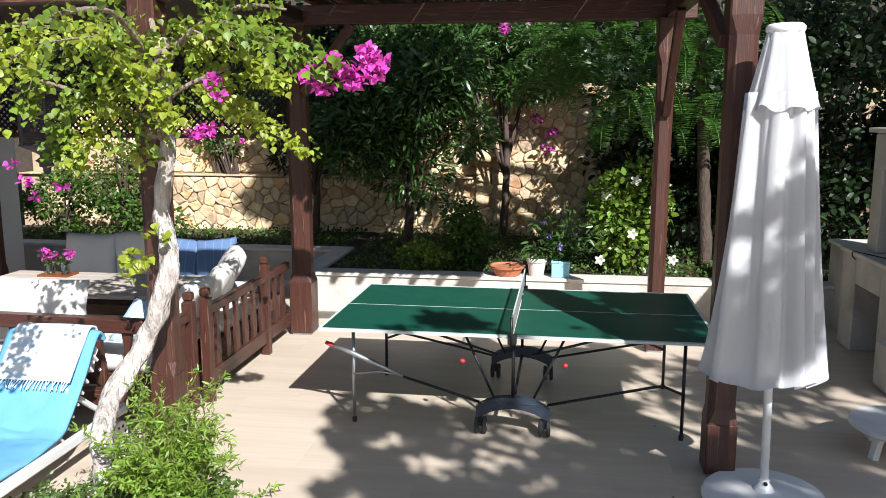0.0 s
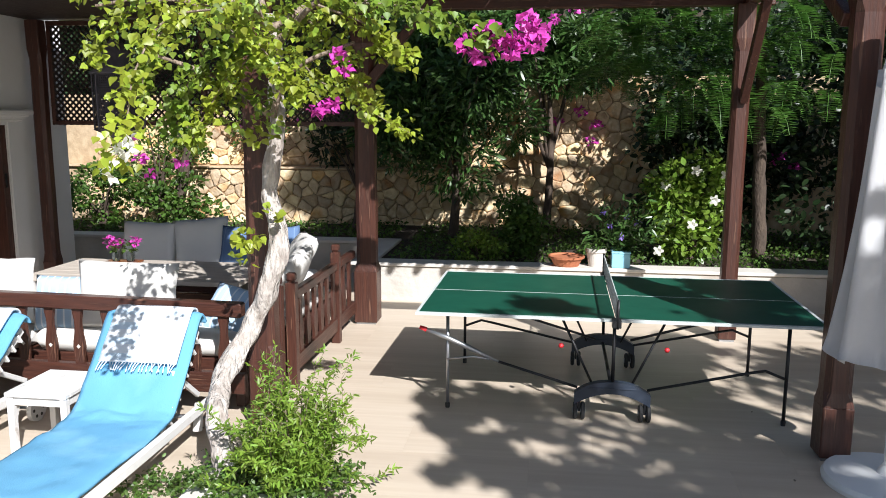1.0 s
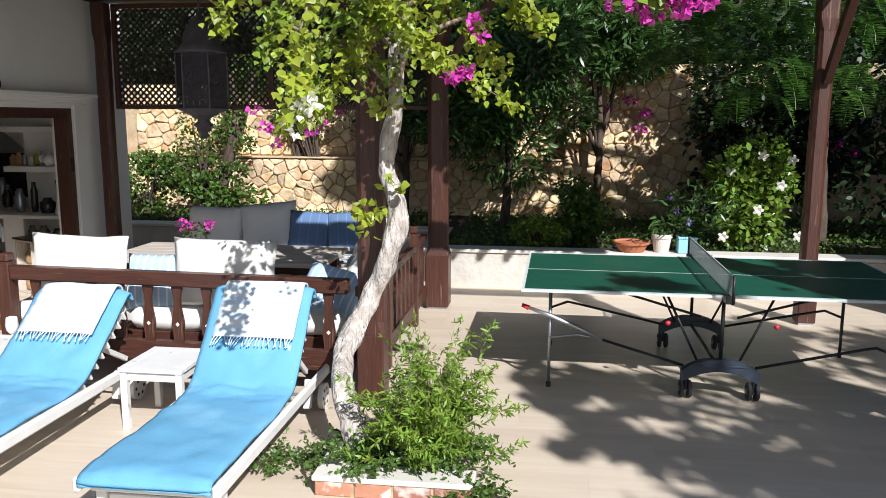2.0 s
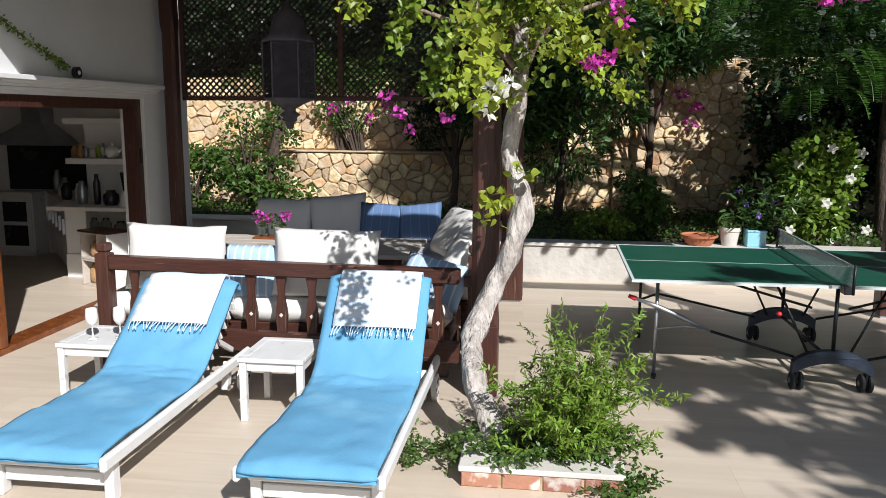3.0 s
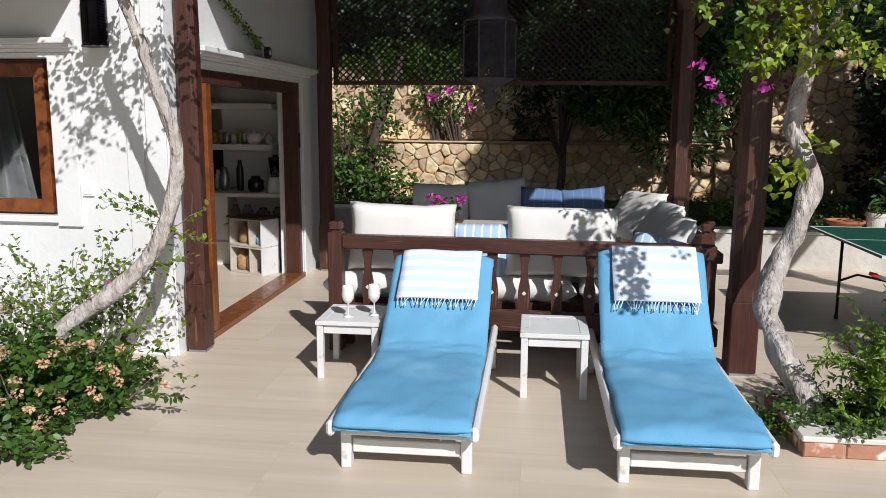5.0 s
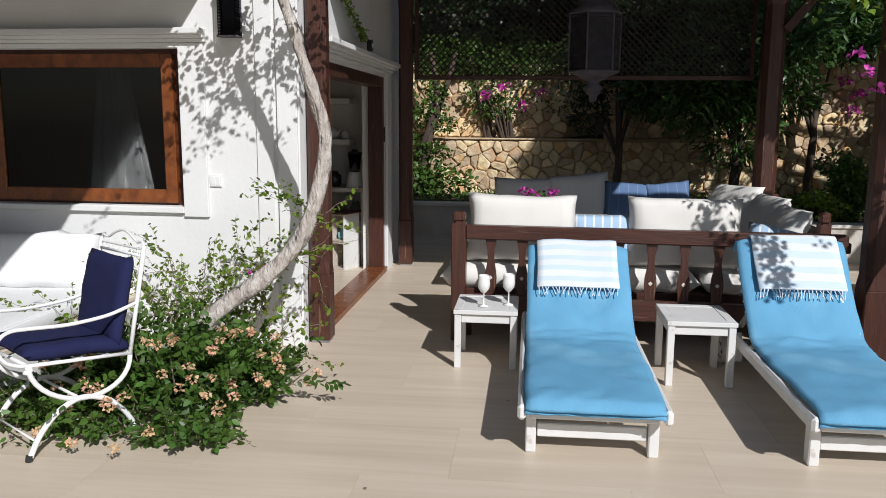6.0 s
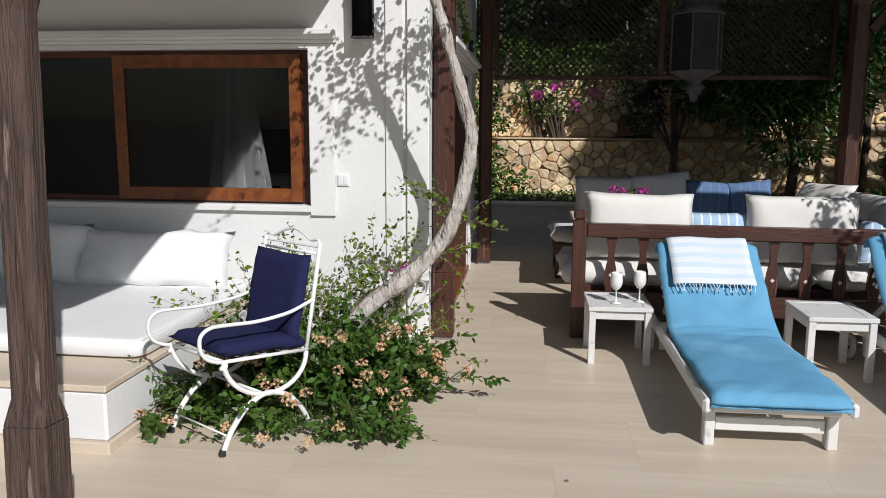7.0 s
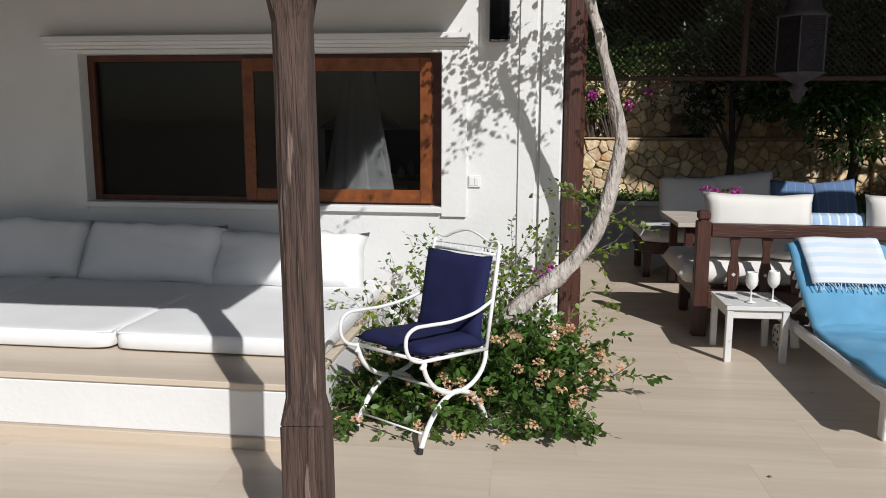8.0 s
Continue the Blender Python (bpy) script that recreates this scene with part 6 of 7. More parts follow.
side_starts, side_ways = ([(-6.20, 4.36, 0.95)] * 5 + [(-6.3, 4.34, 0.75)] * 5 + [(-6.2, 4.36, 1.05)] * 3, [(0.8, 0, 0.25), (0.7, -0.3, 0.1), (-0.6, -0.2, 0.6), (0.9, 0, 0.1), (-0.3, -0.3, 0.5)] + [(0.8, -0.2, 0.0), (0.6, -0.3, -0.2), (0.9, 0, 0.2), (-0.5, -0.3, 0.2), (0.7, 0.1, 0.3)] + [(-0.4, -0.2, 0.4)] * 3)
shoots("side_shoot", rng, side_starts, side_ways, 0.42, 0.022, 0.5, 0.3, 0.042, "oval", leaf_bright, bark_brown, v2, 0.003, 1, 0.4)

# garland over the door hood
gp = smooth_path([(-6.30, 5.30, 2.75), (-6.30, 5.75, 2.52), (-6.28, 6.2, 2.33), (-6.28, 6.45, 2.24)], 14)
gar = thing("garland", pose(0, 0, 0), "thin leafy garland trailing over the door hood", "garland")
part("stem", tube(bmesh.new(), gp, 0.006, 5), bark_dark, gar)
rng = np.random.default_rng(13)
gq = np.repeat(np.array([list(p) for p in gp]), 6, 0) + rng.normal(size=(len(gp) * 6, 3)) * 0.016
leaf_mesh("foliage", rng, gq, 0.036, "oval", leaf_hibiscus, gar, up=0.2, kind="stuff")


# bush and ground cover in the planter
def bush(name, seed, label, category, base, radii, stems, length, leaf, size, mat, step=0.02, lean=(0, 0, 1.2), droop=0.3, group=""):
    r = np.random.default_rng(seed)
    ob = thing(name, pose(*base), label, category, group)
    starts = [(r.normal() * radii[0] * 0.33, r.normal() * radii[1] * 0.33, r.uniform(0, radii[2] * 0.35)) for _ in range(stems)]
    ways = [(s[0] / radii[0] * 1.1 + lean[0] + r.normal() * 0.3, s[1] / radii[1] * 1.1 + lean[1] + r.normal() * 0.3, lean[2]) for s in starts]
    p, d = sprays(r, starts, ways, length, step, droop, 0.25)
    leaf_mesh("foliage", r, p, r.uniform(size * 0.7, size * 1.25, len(p)), leaf, mat, ob, up=0.4, out=d, kind="stuff")
    st = bmesh.new()
    for s, w in list(zip(starts, ways))[:: max(1, stems // 14)]:
        s, w = Vector(s), Vector(w).normalized()
        tube(st, [s, s + w * length * 0.45, s + w * length * 0.8], [0.006, 0.004, 0.002], 5)
    part("stem", st, bark_brown, ob, kind="stuff")
    return ob, r


pb, r = bush("bush", 21, "bright green small-leaved bush growing in the brick planter", "bush", (-2.04, 3.98, 0.08), (0.20, 0.20, 0.42), 150, 0.52, "lance", 0.042, leaf_bush, 0.0060, (0.02, -0.03, 4.2), 0.25)
shoots("tall_shoot", r, [(r.normal() * 0.10, r.normal() * 0.09, 0.25) for _ in range(26)], [(r.normal() * 0.38, r.normal() * 0.3, 1.0) for _ in range(26)], 0.52, 0.013, 0.25, 0.18, 0.042, "lance", leaf_bush, bark_brown, pb, 0.003, 2, 0.4)
gp, gd = sprays(r, [(r.uniform(-0.58, 0.34), r.uniform(-0.10, 0.25) if k % 5 else r.uniform(-0.22, -0.05), 0.05 + r.uniform(0, 0.05)) for k in range(230)], [(r.normal(), r.normal() - 0.4, 0.25) for _ in range(230)], 0.13, 0.012, 3.0, 0.4)
ep, ed = sprays(r, [(r.uniform(-0.98, -0.50), r.uniform(-0.05, 0.22), -0.04) for _ in range(80)] + [(r.uniform(0.12, 0.36), r.uniform(-0.42, -0.1), -0.03) for _ in range(70)], [(r.normal(), r.normal(), 0.5) for _ in range(150)], 0.12, 0.012, 3.0, 0.4)
gp, gd = np.concatenate([gp, ep]), np.concatenate([gd, ed])
gp[:, 2] = np.maximum(gp[:, 2], -0.065)
leaf_mesh("ground_cover", r, gp, 0.032, "oval", leaf_grass, pb, up=0.6, out=gd, kind="stuff")

# lantana at the house corner
lb, r = bush("lantana", 22, "spreading lantana bush with peach and yellow flower heads", "bush", (-6.87, 3.95, 0.0), (0.70, 0.58, 0.5), 290, 0.36, "oval", 0.050, leaf_lantana, 0.0135, (0.02, -0.05, 0.95), 1.2)
shoots("low_foliage", r, [(r.uniform(-0.8, 0.58), r.uniform(-0.78, 0.3), 0.04) for _ in range(230)], [(r.normal(), r.normal() - 0.4, 0.55) for _ in range(230)], 0.22, 0.016, 2.0, 0.4, 0.050, "oval", leaf_lantana, bark_brown, lb, 0.0025, 2, 0.6)
heads = [(0.80 * q * math.cos(a), 0.80 * q * math.sin(a), 0.09 + 0.42 * (1 - q * q) + r.uniform(0, 0.10)) for q, a in ((r.uniform(0.5, 1.02), r.uniform(-math.pi * 0.98, 0.15)) for _ in range(60))]
heads += [(-0.93, -0.60, 0.12), (-0.86, -0.70, 0.08), (-0.80, -0.78, 0.10), (-0.72, -0.82, 0.07), (-0.98, -0.55, 0.16), (-0.62, -0.85, 0.10), (-0.3, -0.90, 0.10), (-0.1, -0.95, 0.08), (0.12, -0.98, 0.08), (0.25, -0.90, 0.13)]
for c in heads:
    fp0, fd0 = blob_points(r, 24, c, (0.021, 0.021, 0.016), 0.9)
    leaf_mesh("flower_head", r, fp0, r.uniform(0.013, 0.021, 24), "heart", petal_peach, lb, label="peach and yellow floret head", out=fd0, up=0.6, kind="stuff")
shoots("spilling_shoot", r, [(r.uniform(-0.75, -0.45), r.uniform(-0.5, -0.2), 0.05) for _ in range(34)], [(-0.6 + r.normal() * 0.4, -0.7 + r.normal() * 0.3, 0.5) for _ in range(34)], 0.42, 0.018, 1.6, 0.35, 0.046, "oval", leaf_lantana, bark_brown, lb, 0.003, 1, 0.5)
shoots("side_shoot", r, [(-0.72, 0.05, 0.25)] * 7 + [(-0.5, 0.25, 0.3)] * 6, [(-0.5 + r.normal() * 0.25, 0.1, 0.55) for _ in range(13)], 0.48, 0.020, 0.9, 0.35, 0.040, "oval", leaf_bright, bark_brown, lb, 0.003, 1)
shoots("tall_shoot", r, [(r.uniform(-0.35, 0.35), r.uniform(0.35, 0.75), 0.30) for _ in range(50)], [(r.normal() * 0.35 - 0.08, 0.06, 1) for _ in range(50)], 0.58, 0.020, 0.4, 0.25, 0.040, "oval", leaf_bright, bark_brown, lb, 0.003, 1)
shoots("tall_shoot", r, [(-0.25, 0.6, 0.55)] * 4 + [(0.1, 0.65, 0.55)] * 3, [(-0.75, 0.02, 0.55), (-0.6, 0, 0.7), (-0.4, 0, 0.9), (-0.8, 0, 0.3), (0.3, 0.05, 0.9), (0.15, 0.05, 1), (0.4, 0.0, 0.7)], 0.62, 0.020, 0.5, 0.25, 0.036, "oval", leaf_bright, bark_brown, lb, 0.003, 1)
shoots("side_shoot", r, [(0.42, 0.2, 0.2)] * 8, [(0.8, 0.1 + r.normal() * 0.2, 0.35 + r.normal() * 0.2) for _ in range(8)], 0.48, 0.020, 0.9, 0.3, 0.040, "oval", leaf_bright, bark_brown, lb, 0.003, 1)
for c in ((0.30, 0.45, 0.62), (0.36, 0.42, 0.66)):
    flower_cluster(r, "bract", c, 0.03, 12, 0.03, petal_pink, lb, "small magenta bracts")


# ---- garden behind the low wall ----
def shrub(name, seed, label, category, centre, radii, n, leaf, size, mat, trunk_to=None, clumps=14, group="", up=0.4, shell=0.45):
    """A tree or shrub: trunk, limbs and a crown of leaf clumps with gaps."""
    r = np.random.default_rng(seed)
    ob = thing(name, pose(centre[0], centre[1], trunk_to if trunk_to is not None else 0.386), label, category, group)
    z0 = trunk_to if trunk_to is not None else 0.386
    h = centre[2] - z0
    cc, cd = blob_points(r, clumps, (0, 0, h), radii, 0.25)
    allp, alld = [], []
    for c, d0 in zip(cc, cd):
        rr = np.array(radii) * r.uniform(0.30, 0.48)
        p, d = blob_points(r, n // clumps, c, rr, shell)
        allp.append(p)
        alld.append(d)
    p, d = np.concatenate(allp), np.concatenate(alld)
    ok = p[:, 2] > 0.02
    p, d = p[ok], d[ok]
    leaf_mesh("crown", r, p, r.uniform(size * 0.7, size * 1.2, len(p)), leaf, mat, ob, up=up, out=d, kind="stuff")
    part("trunk", trunk(bmesh.new(), [(0, 0, 0), (0.05, 0.02, h * 0.4), (0, 0, h * 0.8)], 0.05 + 0.02 * radii[0], 0.03, 8, 0.3), bark_dark, ob, smooth=True)
    for c in cc[:: max(1, clumps // 6)]:
        part("limb", trunk(bmesh.new(), [(0.02, 0, h * 0.35), tuple(c * 0.6 + np.array([0, 0, h * 0.2])), tuple(c)], 0.025, 0.008, 6, 0.2, 4), bark_dark, ob, smooth=True)
    return ob, r


shrub("oleander", 31, "tall dark green oleander tree leaning over the wall", "tree", (-2.05, 11.2, 2.55), (1.35, 0.9, 1.15), 15000, "lance", 0.15, leaf_dark, clumps=26)
shrub("oleander", 32, "dense dark green oleander behind the wall", "tree", (-0.75, 12.1, 3.15), (1.0, 0.6, 0.6), 6000, "lance", 0.15, leaf_dark, clumps=18)
shrub("shrub", 33, "leafy green shrub in the raised bed", "shrub", (-1.15, 9.85, 0.78), (0.48, 0.33, 0.42), 2600, "oval", 0.062, leaf_lantana, clumps=14)
shrub("shrub", 34, "low green shrub spilling over the low wall", "shrub", (-1.55, 9.45, 0.55), (0.40, 0.30, 0.20), 1300, "oval", 0.055, leaf_hibiscus, clumps=10)
hb, r = shrub("hibiscus", 35, "bright green hibiscus bush with white flowers", "shrub", (0.95, 9.75, 1.05), (0.52, 0.36, 0.62), 2600, "oval", 0.095, leaf_hibiscus, clumps=22)
for c in ((-0.05, -0.42, 0.52), (-0.03, -0.40, 1.13), (0.18, -0.42, 0.80), (-0.35, -0.30, 0.95), (0.42, -0.35, 0.22), (-0.40, -0.35, 0.20), (0.30, -0.36, 1.08)):
    fl = bmesh.new()
    for k in range(5):
        a = 2 * math.pi * k / 5
        vs5 = [fl.verts.new((c[0] + u * math.cos(a) - v * math.sin(a), c[1] - w, c[2] + u * math.sin(a) + v * math.cos(a))) for u, v, w in ((0, 0, 0), (0.03, -0.022, 0.02), (0.062, -0.012, 0.012), (0.062, 0.012, 0.012), (0.03, 0.022, 0.02))]
        fl.faces.new(vs5)
    part("flower", fl, petal_white, hb, "open white hibiscus flower")
rp = np.random.default_rng(36)
pp = thing("ruellia", pose(0.10, 9.11, 0.60), "thin-leaved plant with violet flowers in the blue pot", "potted plant")
p, d = sprays(rp, [(rp.normal() * 0.03, rp.normal() * 0.03, 0) for _ in range(46)], [(rp.normal() * 0.5, rp.normal() * 0.3, 1) for _ in range(46)], 0.62, 0.032, 0.9, 0.25)
leaf_mesh("foliage", rp, p, rp.uniform(0.07, 0.12, len(p)), "lance", leaf_dark, pp, up=0.3, out=d, kind="stuff")
for c in ((-0.14, -0.1, 0.32), (0.0, -0.15, 0.20), (0.16, -0.1, 0.36), (-0.2, 0, 0.44), (0.05, -0.12, 0.42)):
    flower_cluster(rp, "blossom", c, 0.022, 9, 0.035, petal_violet, pp, "small violet flower")
pw = thing("pot_plant", pose(-0.17, 9.11, 0.61), "small reddish plant in the whitewashed pot", "potted plant")
p, d = blob_points(rp, 60, (0, 0, 0.05), (0.10, 0.10, 0.05))
leaf_mesh("foliage", rp, p, 0.05, "oval", leaf_lantana, pw, out=d, kind="stuff")

# feathery tree with drooping fronds
rf = np.random.default_rng(37)
ft = thing("feathery_tree", pose(1.9, 10.3, 0.386), "tree with drooping feathery fronds", "tree")
part("trunk", trunk(bmesh.new(), [(0, 0, 0), (-0.1, -0.1, 1.2), (-0.25, -0.5, 2.4), (-0.4, -0.8, 3.2)], 0.09, 0.04, 10, 0.3), bark_dark, ft, smooth=True)
fp, fd = [], []
ribs = bmesh.new()
for k in range(190):
    x, y = rf.uniform(-2.1, 0.35), rf.uniform(-1.6, -0.3)
    z = rf.uniform(1.75 if x > -1.5 else 2.15, 3.0)
    w = np.array([rf.normal() * 0.7, -0.5 + rf.normal() * 0.35, 0.15])
    w /= np.linalg.norm(w)
    p = np.array([x, y, z])
    rib = [tuple(p)]
    for s in range(24):
        w = w + np.array([0, 0, -0.095])
        w /= np.linalg.norm(w)
        p = p + w * 0.021
        if s % 6 == 5:
            rib.append(tuple(p))
        side = np.cross(w, [0, 0, 1.0])
        side /= np.linalg.norm(side) + 1e-6
        for sg in (-1, 1):
            fp.append(p.copy())
            fd.append(side * sg * 2.0 + w * 1.1)
    tube(ribs, rib, 0.003, 4)
fp = np.array(fp)
size = np.tile(np.repeat(0.040 + 0.095 * np.sin(np.linspace(0.35, 2.9, 24)), 2), 190)
leaf_mesh("fronds", rf, fp, size, "lance", leaf_frond, ft, up=0.9, out=np.array(fd), kind="stuff", spread=0.16, hang=0.1)
part("rib", ribs, leaf_frond, ft, kind="stuff")

# trees to the side and wooded slope with shade-darkened leaves, climbers and ground cover
shrub("tree", 41, "leafy tree beside the barbecue, shade put into its leaf colour", "tree", (3.6, 10.4, 2.3), (1.5, 1.0, 1.7), 12000, "oval", 0.11, leaf_shade, clumps=26, group="garden trees")
shrub("tree", 42, "leafy tree behind the hibiscus, shade put into its leaf colour", "tree", (1.7, 11.6, 1.7), (1.4, 0.7, 1.3), 8000, "oval", 0.11, leaf_shade, clumps=24, group="garden trees")
shrub("tree", 43, "leafy tree beyond the barbecue, shade put into its leaf colour", "tree", (5.6, 9.0, 2.6), (1.4, 1.6, 2.2), 8000, "oval", 0.12, leaf_shade, clumps=26, group="garden trees")
rs = np.random.default_rng(44)
n = 40000
sx, sy = rs.uniform(-13, 9, n), rs.uniform(13.1, 16.5, n)
sz = 1.25 + 0.75 * (sy - 13.0) + np.abs(rs.normal(size=n)) * 0.45 + 0.5 * np.sin(sx * 1.7) * np.cos(sy * 2.3)
ok = sz > 2.3
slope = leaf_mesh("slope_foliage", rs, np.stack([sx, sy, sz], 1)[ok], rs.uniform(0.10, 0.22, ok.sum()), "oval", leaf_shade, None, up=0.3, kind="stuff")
tagged(slope, "dense shrubs covering the slope, shade put into their leaf colour", "foliage")
shrub("shrub", 51, "green shrub in front of the terrace wall", "shrub", (-6.55, 12.0, 0.80), (0.95, 0.40, 0.42), 1500, "oval", 0.085, leaf_lantana, clumps=14)
shrub("shrub", 52, "green shrub in front of the terrace wall", "shrub", (-7.6, 11.6, 0.9), (0.7, 0.35, 0.5), 2000, "oval", 0.075, leaf_lantana, clumps=14)
shrub("climber", 53, "green climber on the terrace wall", "climber", (-7.0, 12.35, 1.45), (0.75, 0.15, 0.6), 1100, "oval", 0.07, leaf_lantana, clumps=14)
shrub("climber", 54, "thin climber with magenta flowers on the upper wall", "climber", (-5.2, 12.7, 1.85), (0.9, 0.14, 0.35), 700, "oval", 0.06, leaf_lantana, clumps=14)
shrub("climber", 58, "leafy climber hanging over the top of the terrace wall", "climber", (-5.6, 12.85, 2.55), (1.7, 0.22, 0.38), 4200, "oval", 0.07, leaf_lantana, clumps=30)
shrub("tree", 55, "slim tree before the terrace wall, shade put into its leaf colour", "tree", (-3.6, 11.8, 2.3), (0.9, 0.5, 1.0), 5000, "lance", 0.13, leaf_shade, clumps=18, group="garden trees")
rv = np.random.default_rng(59)
dv = thing("climber", pose(0, 0, 0), "old dark twisted climber growing up before the terrace wall", "climber")
for pts in ([(-6.62, 12.15, 0.386), (-6.52, 12.12, 0.9), (-6.40, 12.2, 1.45), (-6.22, 12.25, 2.0), (-6.05, 12.3, 2.6)], [(-6.56, 12.2, 0.386), (-6.60, 12.2, 0.95), (-6.44, 12.15, 1.5), (-6.34, 12.2, 2.05), (-6.45, 12.3, 2.6)]):
    part("trunk", trunk(bmesh.new(), pts, 0.065, 0.035, 9, 0.4), bark_dark, dv, smooth=True)
vc, _ = blob_points(rv, 16, (-6.35, 12.2, 1.75), (0.34, 0.12, 0.75), 0.1)
for c in vc:
    p, d = blob_points(rv, 34, c, (0.16, 0.09, 0.16), 0.2)
    leaf_mesh("foliage", rv, p, rv.uniform(0.05, 0.085, 34), "oval", leaf_lantana, dv, up=0.3, out=d, kind="stuff")
rc = np.random.default_rng(56)
cl = thing("magenta_climber", pose(0, 0, 0), "scattered magenta bougainvillea flowers on the stone wall", "climber")
for c in ((-5.6, 12.5, 1.95), (-5.0, 12.5, 1.8), (-4.7, 12.5, 2.0), (-5.3, 12.5, 2.1), (-0.6, 12.3, 2.05), (-0.1, 12.3, 1.75), (-0.25, 12.3, 2.2), (-0.05, 12.3, 2.0), (2.2, 10.9, 1.6), (2.4, 10.9, 1.5), (-0.4, 11.0, 3.5), (-0.7, 11.2, 3.4)):
    flower_cluster(rc, "bract", c, 0.09, 22, 0.06, petal_pink, cl, "magenta bracts")
rgc = np.random.default_rng(57)
n = 9000
gx, gy = rgc.uniform(-2.6, 3.8, n), rgc.uniform(9.28, 12.4, n)
gc = leaf_mesh("bed_ground_cover", rgc, np.stack([gx, gy, 0.39 + rgc.uniform(0, 0.09, n)], 1), 0.05, "oval", leaf_grass, None, up=0.5, kind="stuff")
tagged(gc, "low green ground cover in the raised bed", "ground cover")
n = 2600
gx, gy = rgc.uniform(-8.5, -2.9, n), rgc.uniform(10.9, 12.4, n)
gc = leaf_mesh("bed_ground_cover", rgc, np.stack([gx, gy, 0.39 + rgc.uniform(0, 0.10, n)], 1), 0.06, "oval", leaf_grass, None, up=0.5, kind="stuff")
tagged(gc, "low green ground cover along the terrace wall", "ground cover")


# tall trees added out of view, whose crowns shade the table side and the garden
def tall_tree(seed, base, crowns, label):
    r = np.random.default_rng(seed)
    ob = thing("shade_tree", pose(*base, 0), label, "tree", "tall shade trees")
    allp = []
    for (cx, cy, cz), (rx, ry, rz), n in crowns:
        cc, _ = blob_points(r, 16, (cx - base[0], cy - base[1], cz), (rx, ry, rz), 0.1)
        for c in cc:
            p, _ = blob_points(r, n // 16, c, np.array((rx, ry, rz)) * r.uniform(0.22, 0.42), 0.1)
            allp.append(p)
        part("limb", trunk(bmesh.new(), [(0, 0, cz * 0.55), ((cx - base[0]) * 0.5, (cy - base[1]) * 0.5, cz * 0.85), (cx - base[0], cy - base[1], cz)], 0.09, 0.03, 7, 0.2), bark_dark, ob, smooth=True)
    p = np.concatenate(allp)
    leaf_mesh("crown", r, p, r.uniform(0.09, 0.17, len(p)), "oval", leaf_dark, ob, up=0.2, kind="stuff")
    top = max(c[0][2] for c in crowns)
    part("trunk", trunk(bmesh.new(), [(0, 0, -0.1), (0.1, 0, top * 0.4), (0, 0, top * 0.8)], 0.16, 0.08, 10, 0.2), bark_dark, ob, smooth=True)


tall_tree(61, (7.2, -1.6), [((5.4, -1.9, 5.6), (1.7, 1.4, 0.6), 5200), ((3.7, -1.0, 5.2), (1.1, 0.7, 0.4), 1000), ((6.6, 0.6, 5.8), (1.6, 1.4, 0.6), 4600), ((4.0, 0.45, 5.2), (0.7, 0.75, 0.3), 550), ((4.02, 1.42, 5.2), (0.5, 0.45, 0.2), 1500), ((2.42, 0.72, 5.2), (0.30, 0.16, 0.1), 300), ((2.52, -0.25, 5.2), (0.55, 0.8, 0.25), 1150), ((2.62, -1.2, 5.2), (0.45, 0.4, 0.2), 600), ((6.4, -0.9, 5.7), (1.2, 0.9, 0.5), 2000), ((3.8, -2.2, 5.3), (1.15, 0.8, 0.4), 1100)], "tall leafy tree shading the table side of the terrace")
# the next two trees only block light; crowns are set along the sun's rays
tall_tree(62, (5.4, 8.3), [((0.2, 6.0, 7.2), (1.1, 0.8, 0.4), 3600), ((-0.4, 8.5, 8.2), (3.3, 1.8, 0.5), 11000), ((6.8, 6.4, 6.6), (2.0, 1.2, 0.5), 6500), ((-1.5, 8.85, 5.1), (0.75, 0.85, 0.25), 4200), ((-0.7, 7.2, 5.0), (1.1, 0.8, 0.25), 1300), ((2.2, 9.3, 5.0), (0.9, 0.5, 0.25), 900), ((-0.6, 8.3, 5.0), (1.2, 1.1, 0.3), 2000)], "unseen tall tree added to shade the garden behind the pergola")
tall_tree(63, (-2.6, 14.6), [((-2.2, 13.2, 4.8), (1.5, 1.3, 0.45), 7000), ((-1.2, 12.9, 5.0), (1.6, 1.0, 0.4), 5500), ((-4.7, 12.5, 4.9), (2.3, 1.4, 0.45), 9000), ((-5.6, 11.5, 5.3), (2.2, 0.9, 0.35), 9000), ((-1.6, 11.9, 5.4), (1.6, 0.8, 0.35), 6500), ((-3.0, 14.6, 4.4), (2.0, 1.2, 0.5), 6500)], "tall tree added on the slope to keep sun and sky off the bed")

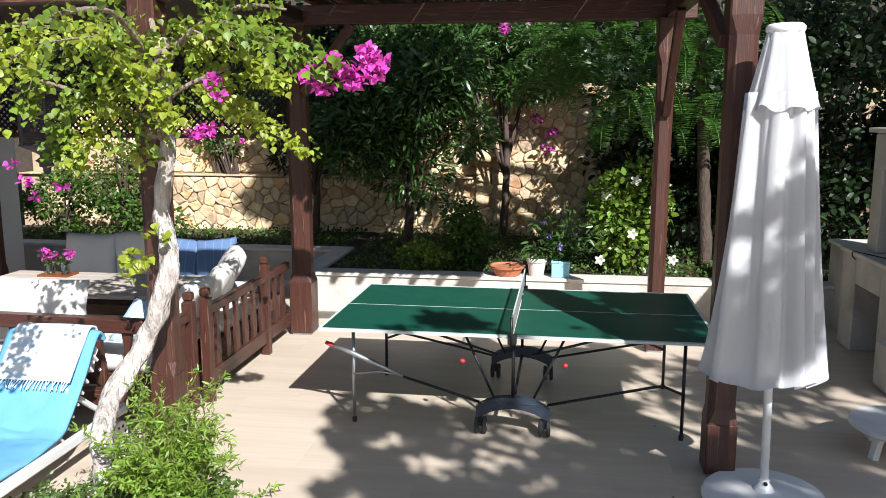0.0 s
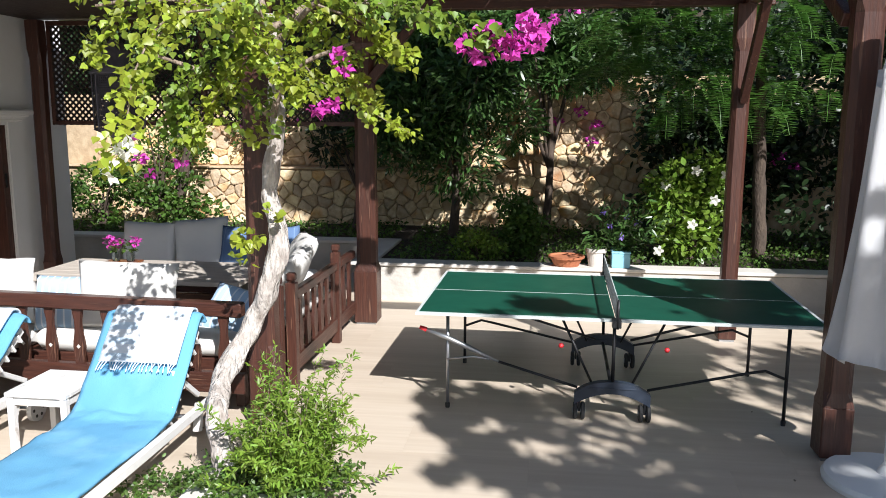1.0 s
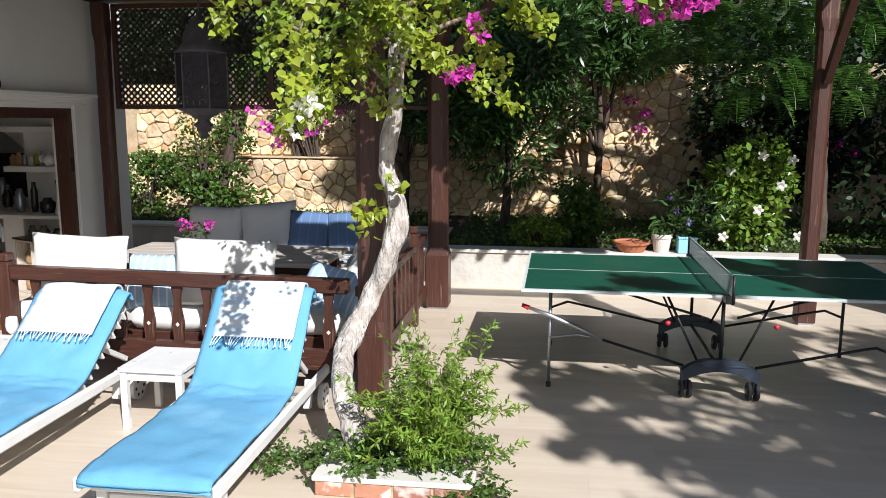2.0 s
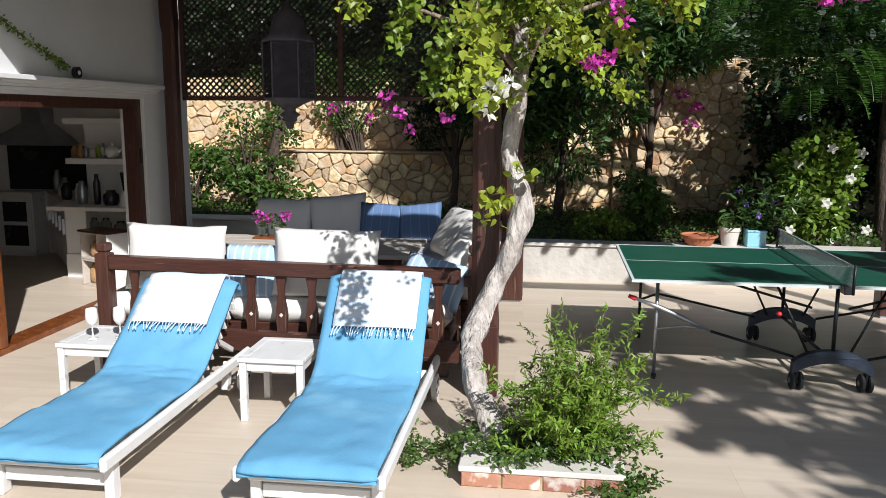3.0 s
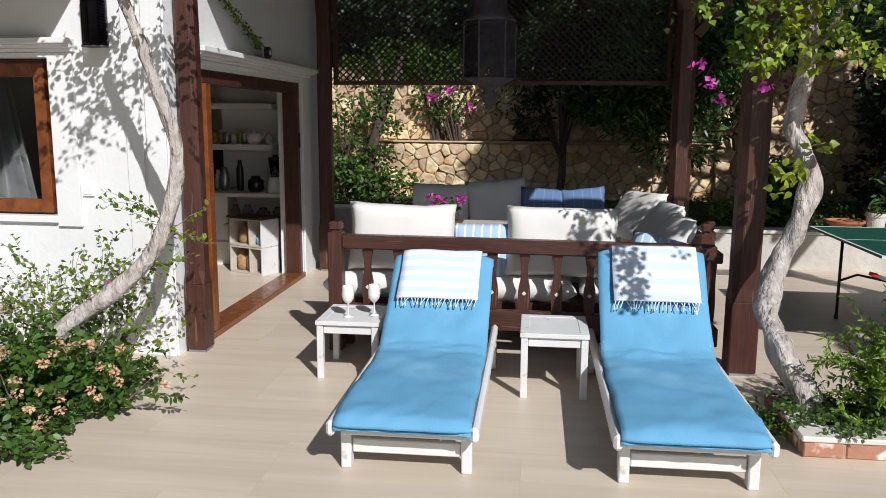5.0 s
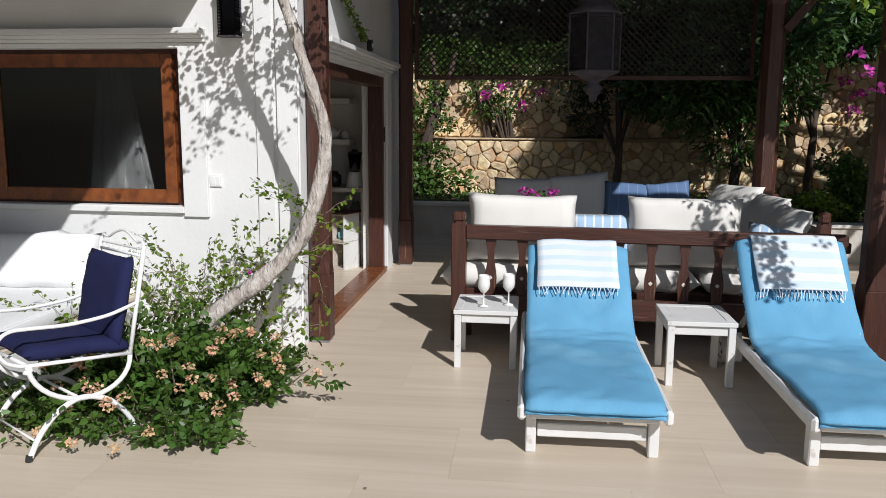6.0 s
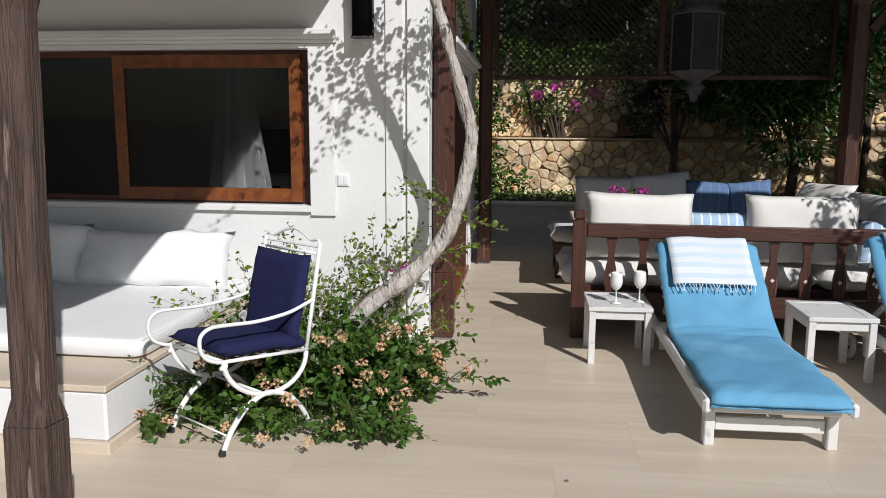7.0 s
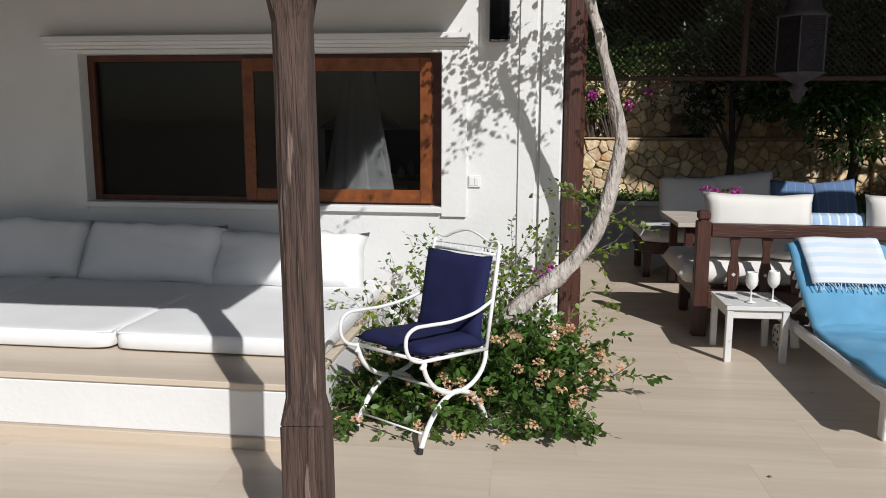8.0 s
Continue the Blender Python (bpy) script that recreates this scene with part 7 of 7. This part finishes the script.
# ---- pieces: floor tiles, wall stones ----
def tile_mesh(w, d, e=0.0004, h=0.0012):
    bm = bmesh.new()
    box(bm, e, w - e, e, d - e, -h, 0.0, 0)
    me = bpy.data.meshes.new("tile")
    bmesh.ops.recalc_face_normals(bm, faces=bm.faces)
    bm.to_mesh(me)
    bm.free()
    me.materials.append(tile)
    return me


TW, TD = 1.2, 0.6
tm = tile_mesh(TW, TD)
far = []
count = 0
for j in range(-8, 15):
    for i in range(-12, 7):
        x, y = i * TW + (0.4 * (j % 3)), j * TD
        if x < -13.4 or x + TW > 8.0 or y + TD > 9.0:
            continue
        if -9.7 < x < 3.0 and 1.5 < y < 9.0 and count < 300:
            t = new("tile", tm)
            t.parent, t.location = floor, (x, y, 0)
            count += 1
        else:
            far.append((x, y))
rest = bmesh.new()
for x, y in far:
    box(rest, x + 0.0015, x + TW - 0.0015, y + 0.0015, y + TD - 0.0015, -0.0012, 0.0)
for i in range(5):
    for j in range(3):
        box(rest, -9.0 + i * 1.25 + 0.002, -9.0 + i * 1.25 + 1.248, 9.0 + j * 0.515 + 0.002, 9.0 + j * 0.515 + 0.513, -0.0012, 0.0)
part("outer_tiles", rest, tile, floor, kind="stuff")

rw = np.random.default_rng(71)


def stone_face(wall, x0, x1, z0, z1, y, sx, sz, skip=None):
    for c, poly in voronoi_cells(rw, x0, x1, z0, z1, sx, sz):
        if skip and skip(c):
            continue
        bm = stone_mesh(rw, c, poly, rw.uniform(0.03, 0.065))
        s = part("stone", bm, stone, wall)
        s.location = (c[0], y, c[1])


stone_face(stone_wall_lower, -8.4, -1.2, 0.36, 1.25, 12.62, 0.20, 0.155)
stone_face(stone_wall_upper, -8.4, -1.2, 1.30, 2.46, 12.96, 0.215, 0.17, lambda c: abs(c[0] + 4.03) < 0.36 and c[1] < 1.46 or math.hypot(c[0] + 4.03, c[1] - 1.42) < 0.36)
stone_face(stone_wall_tall, -1.2, 1.6, 0.36, 2.70, 12.52, 0.205, 0.17)
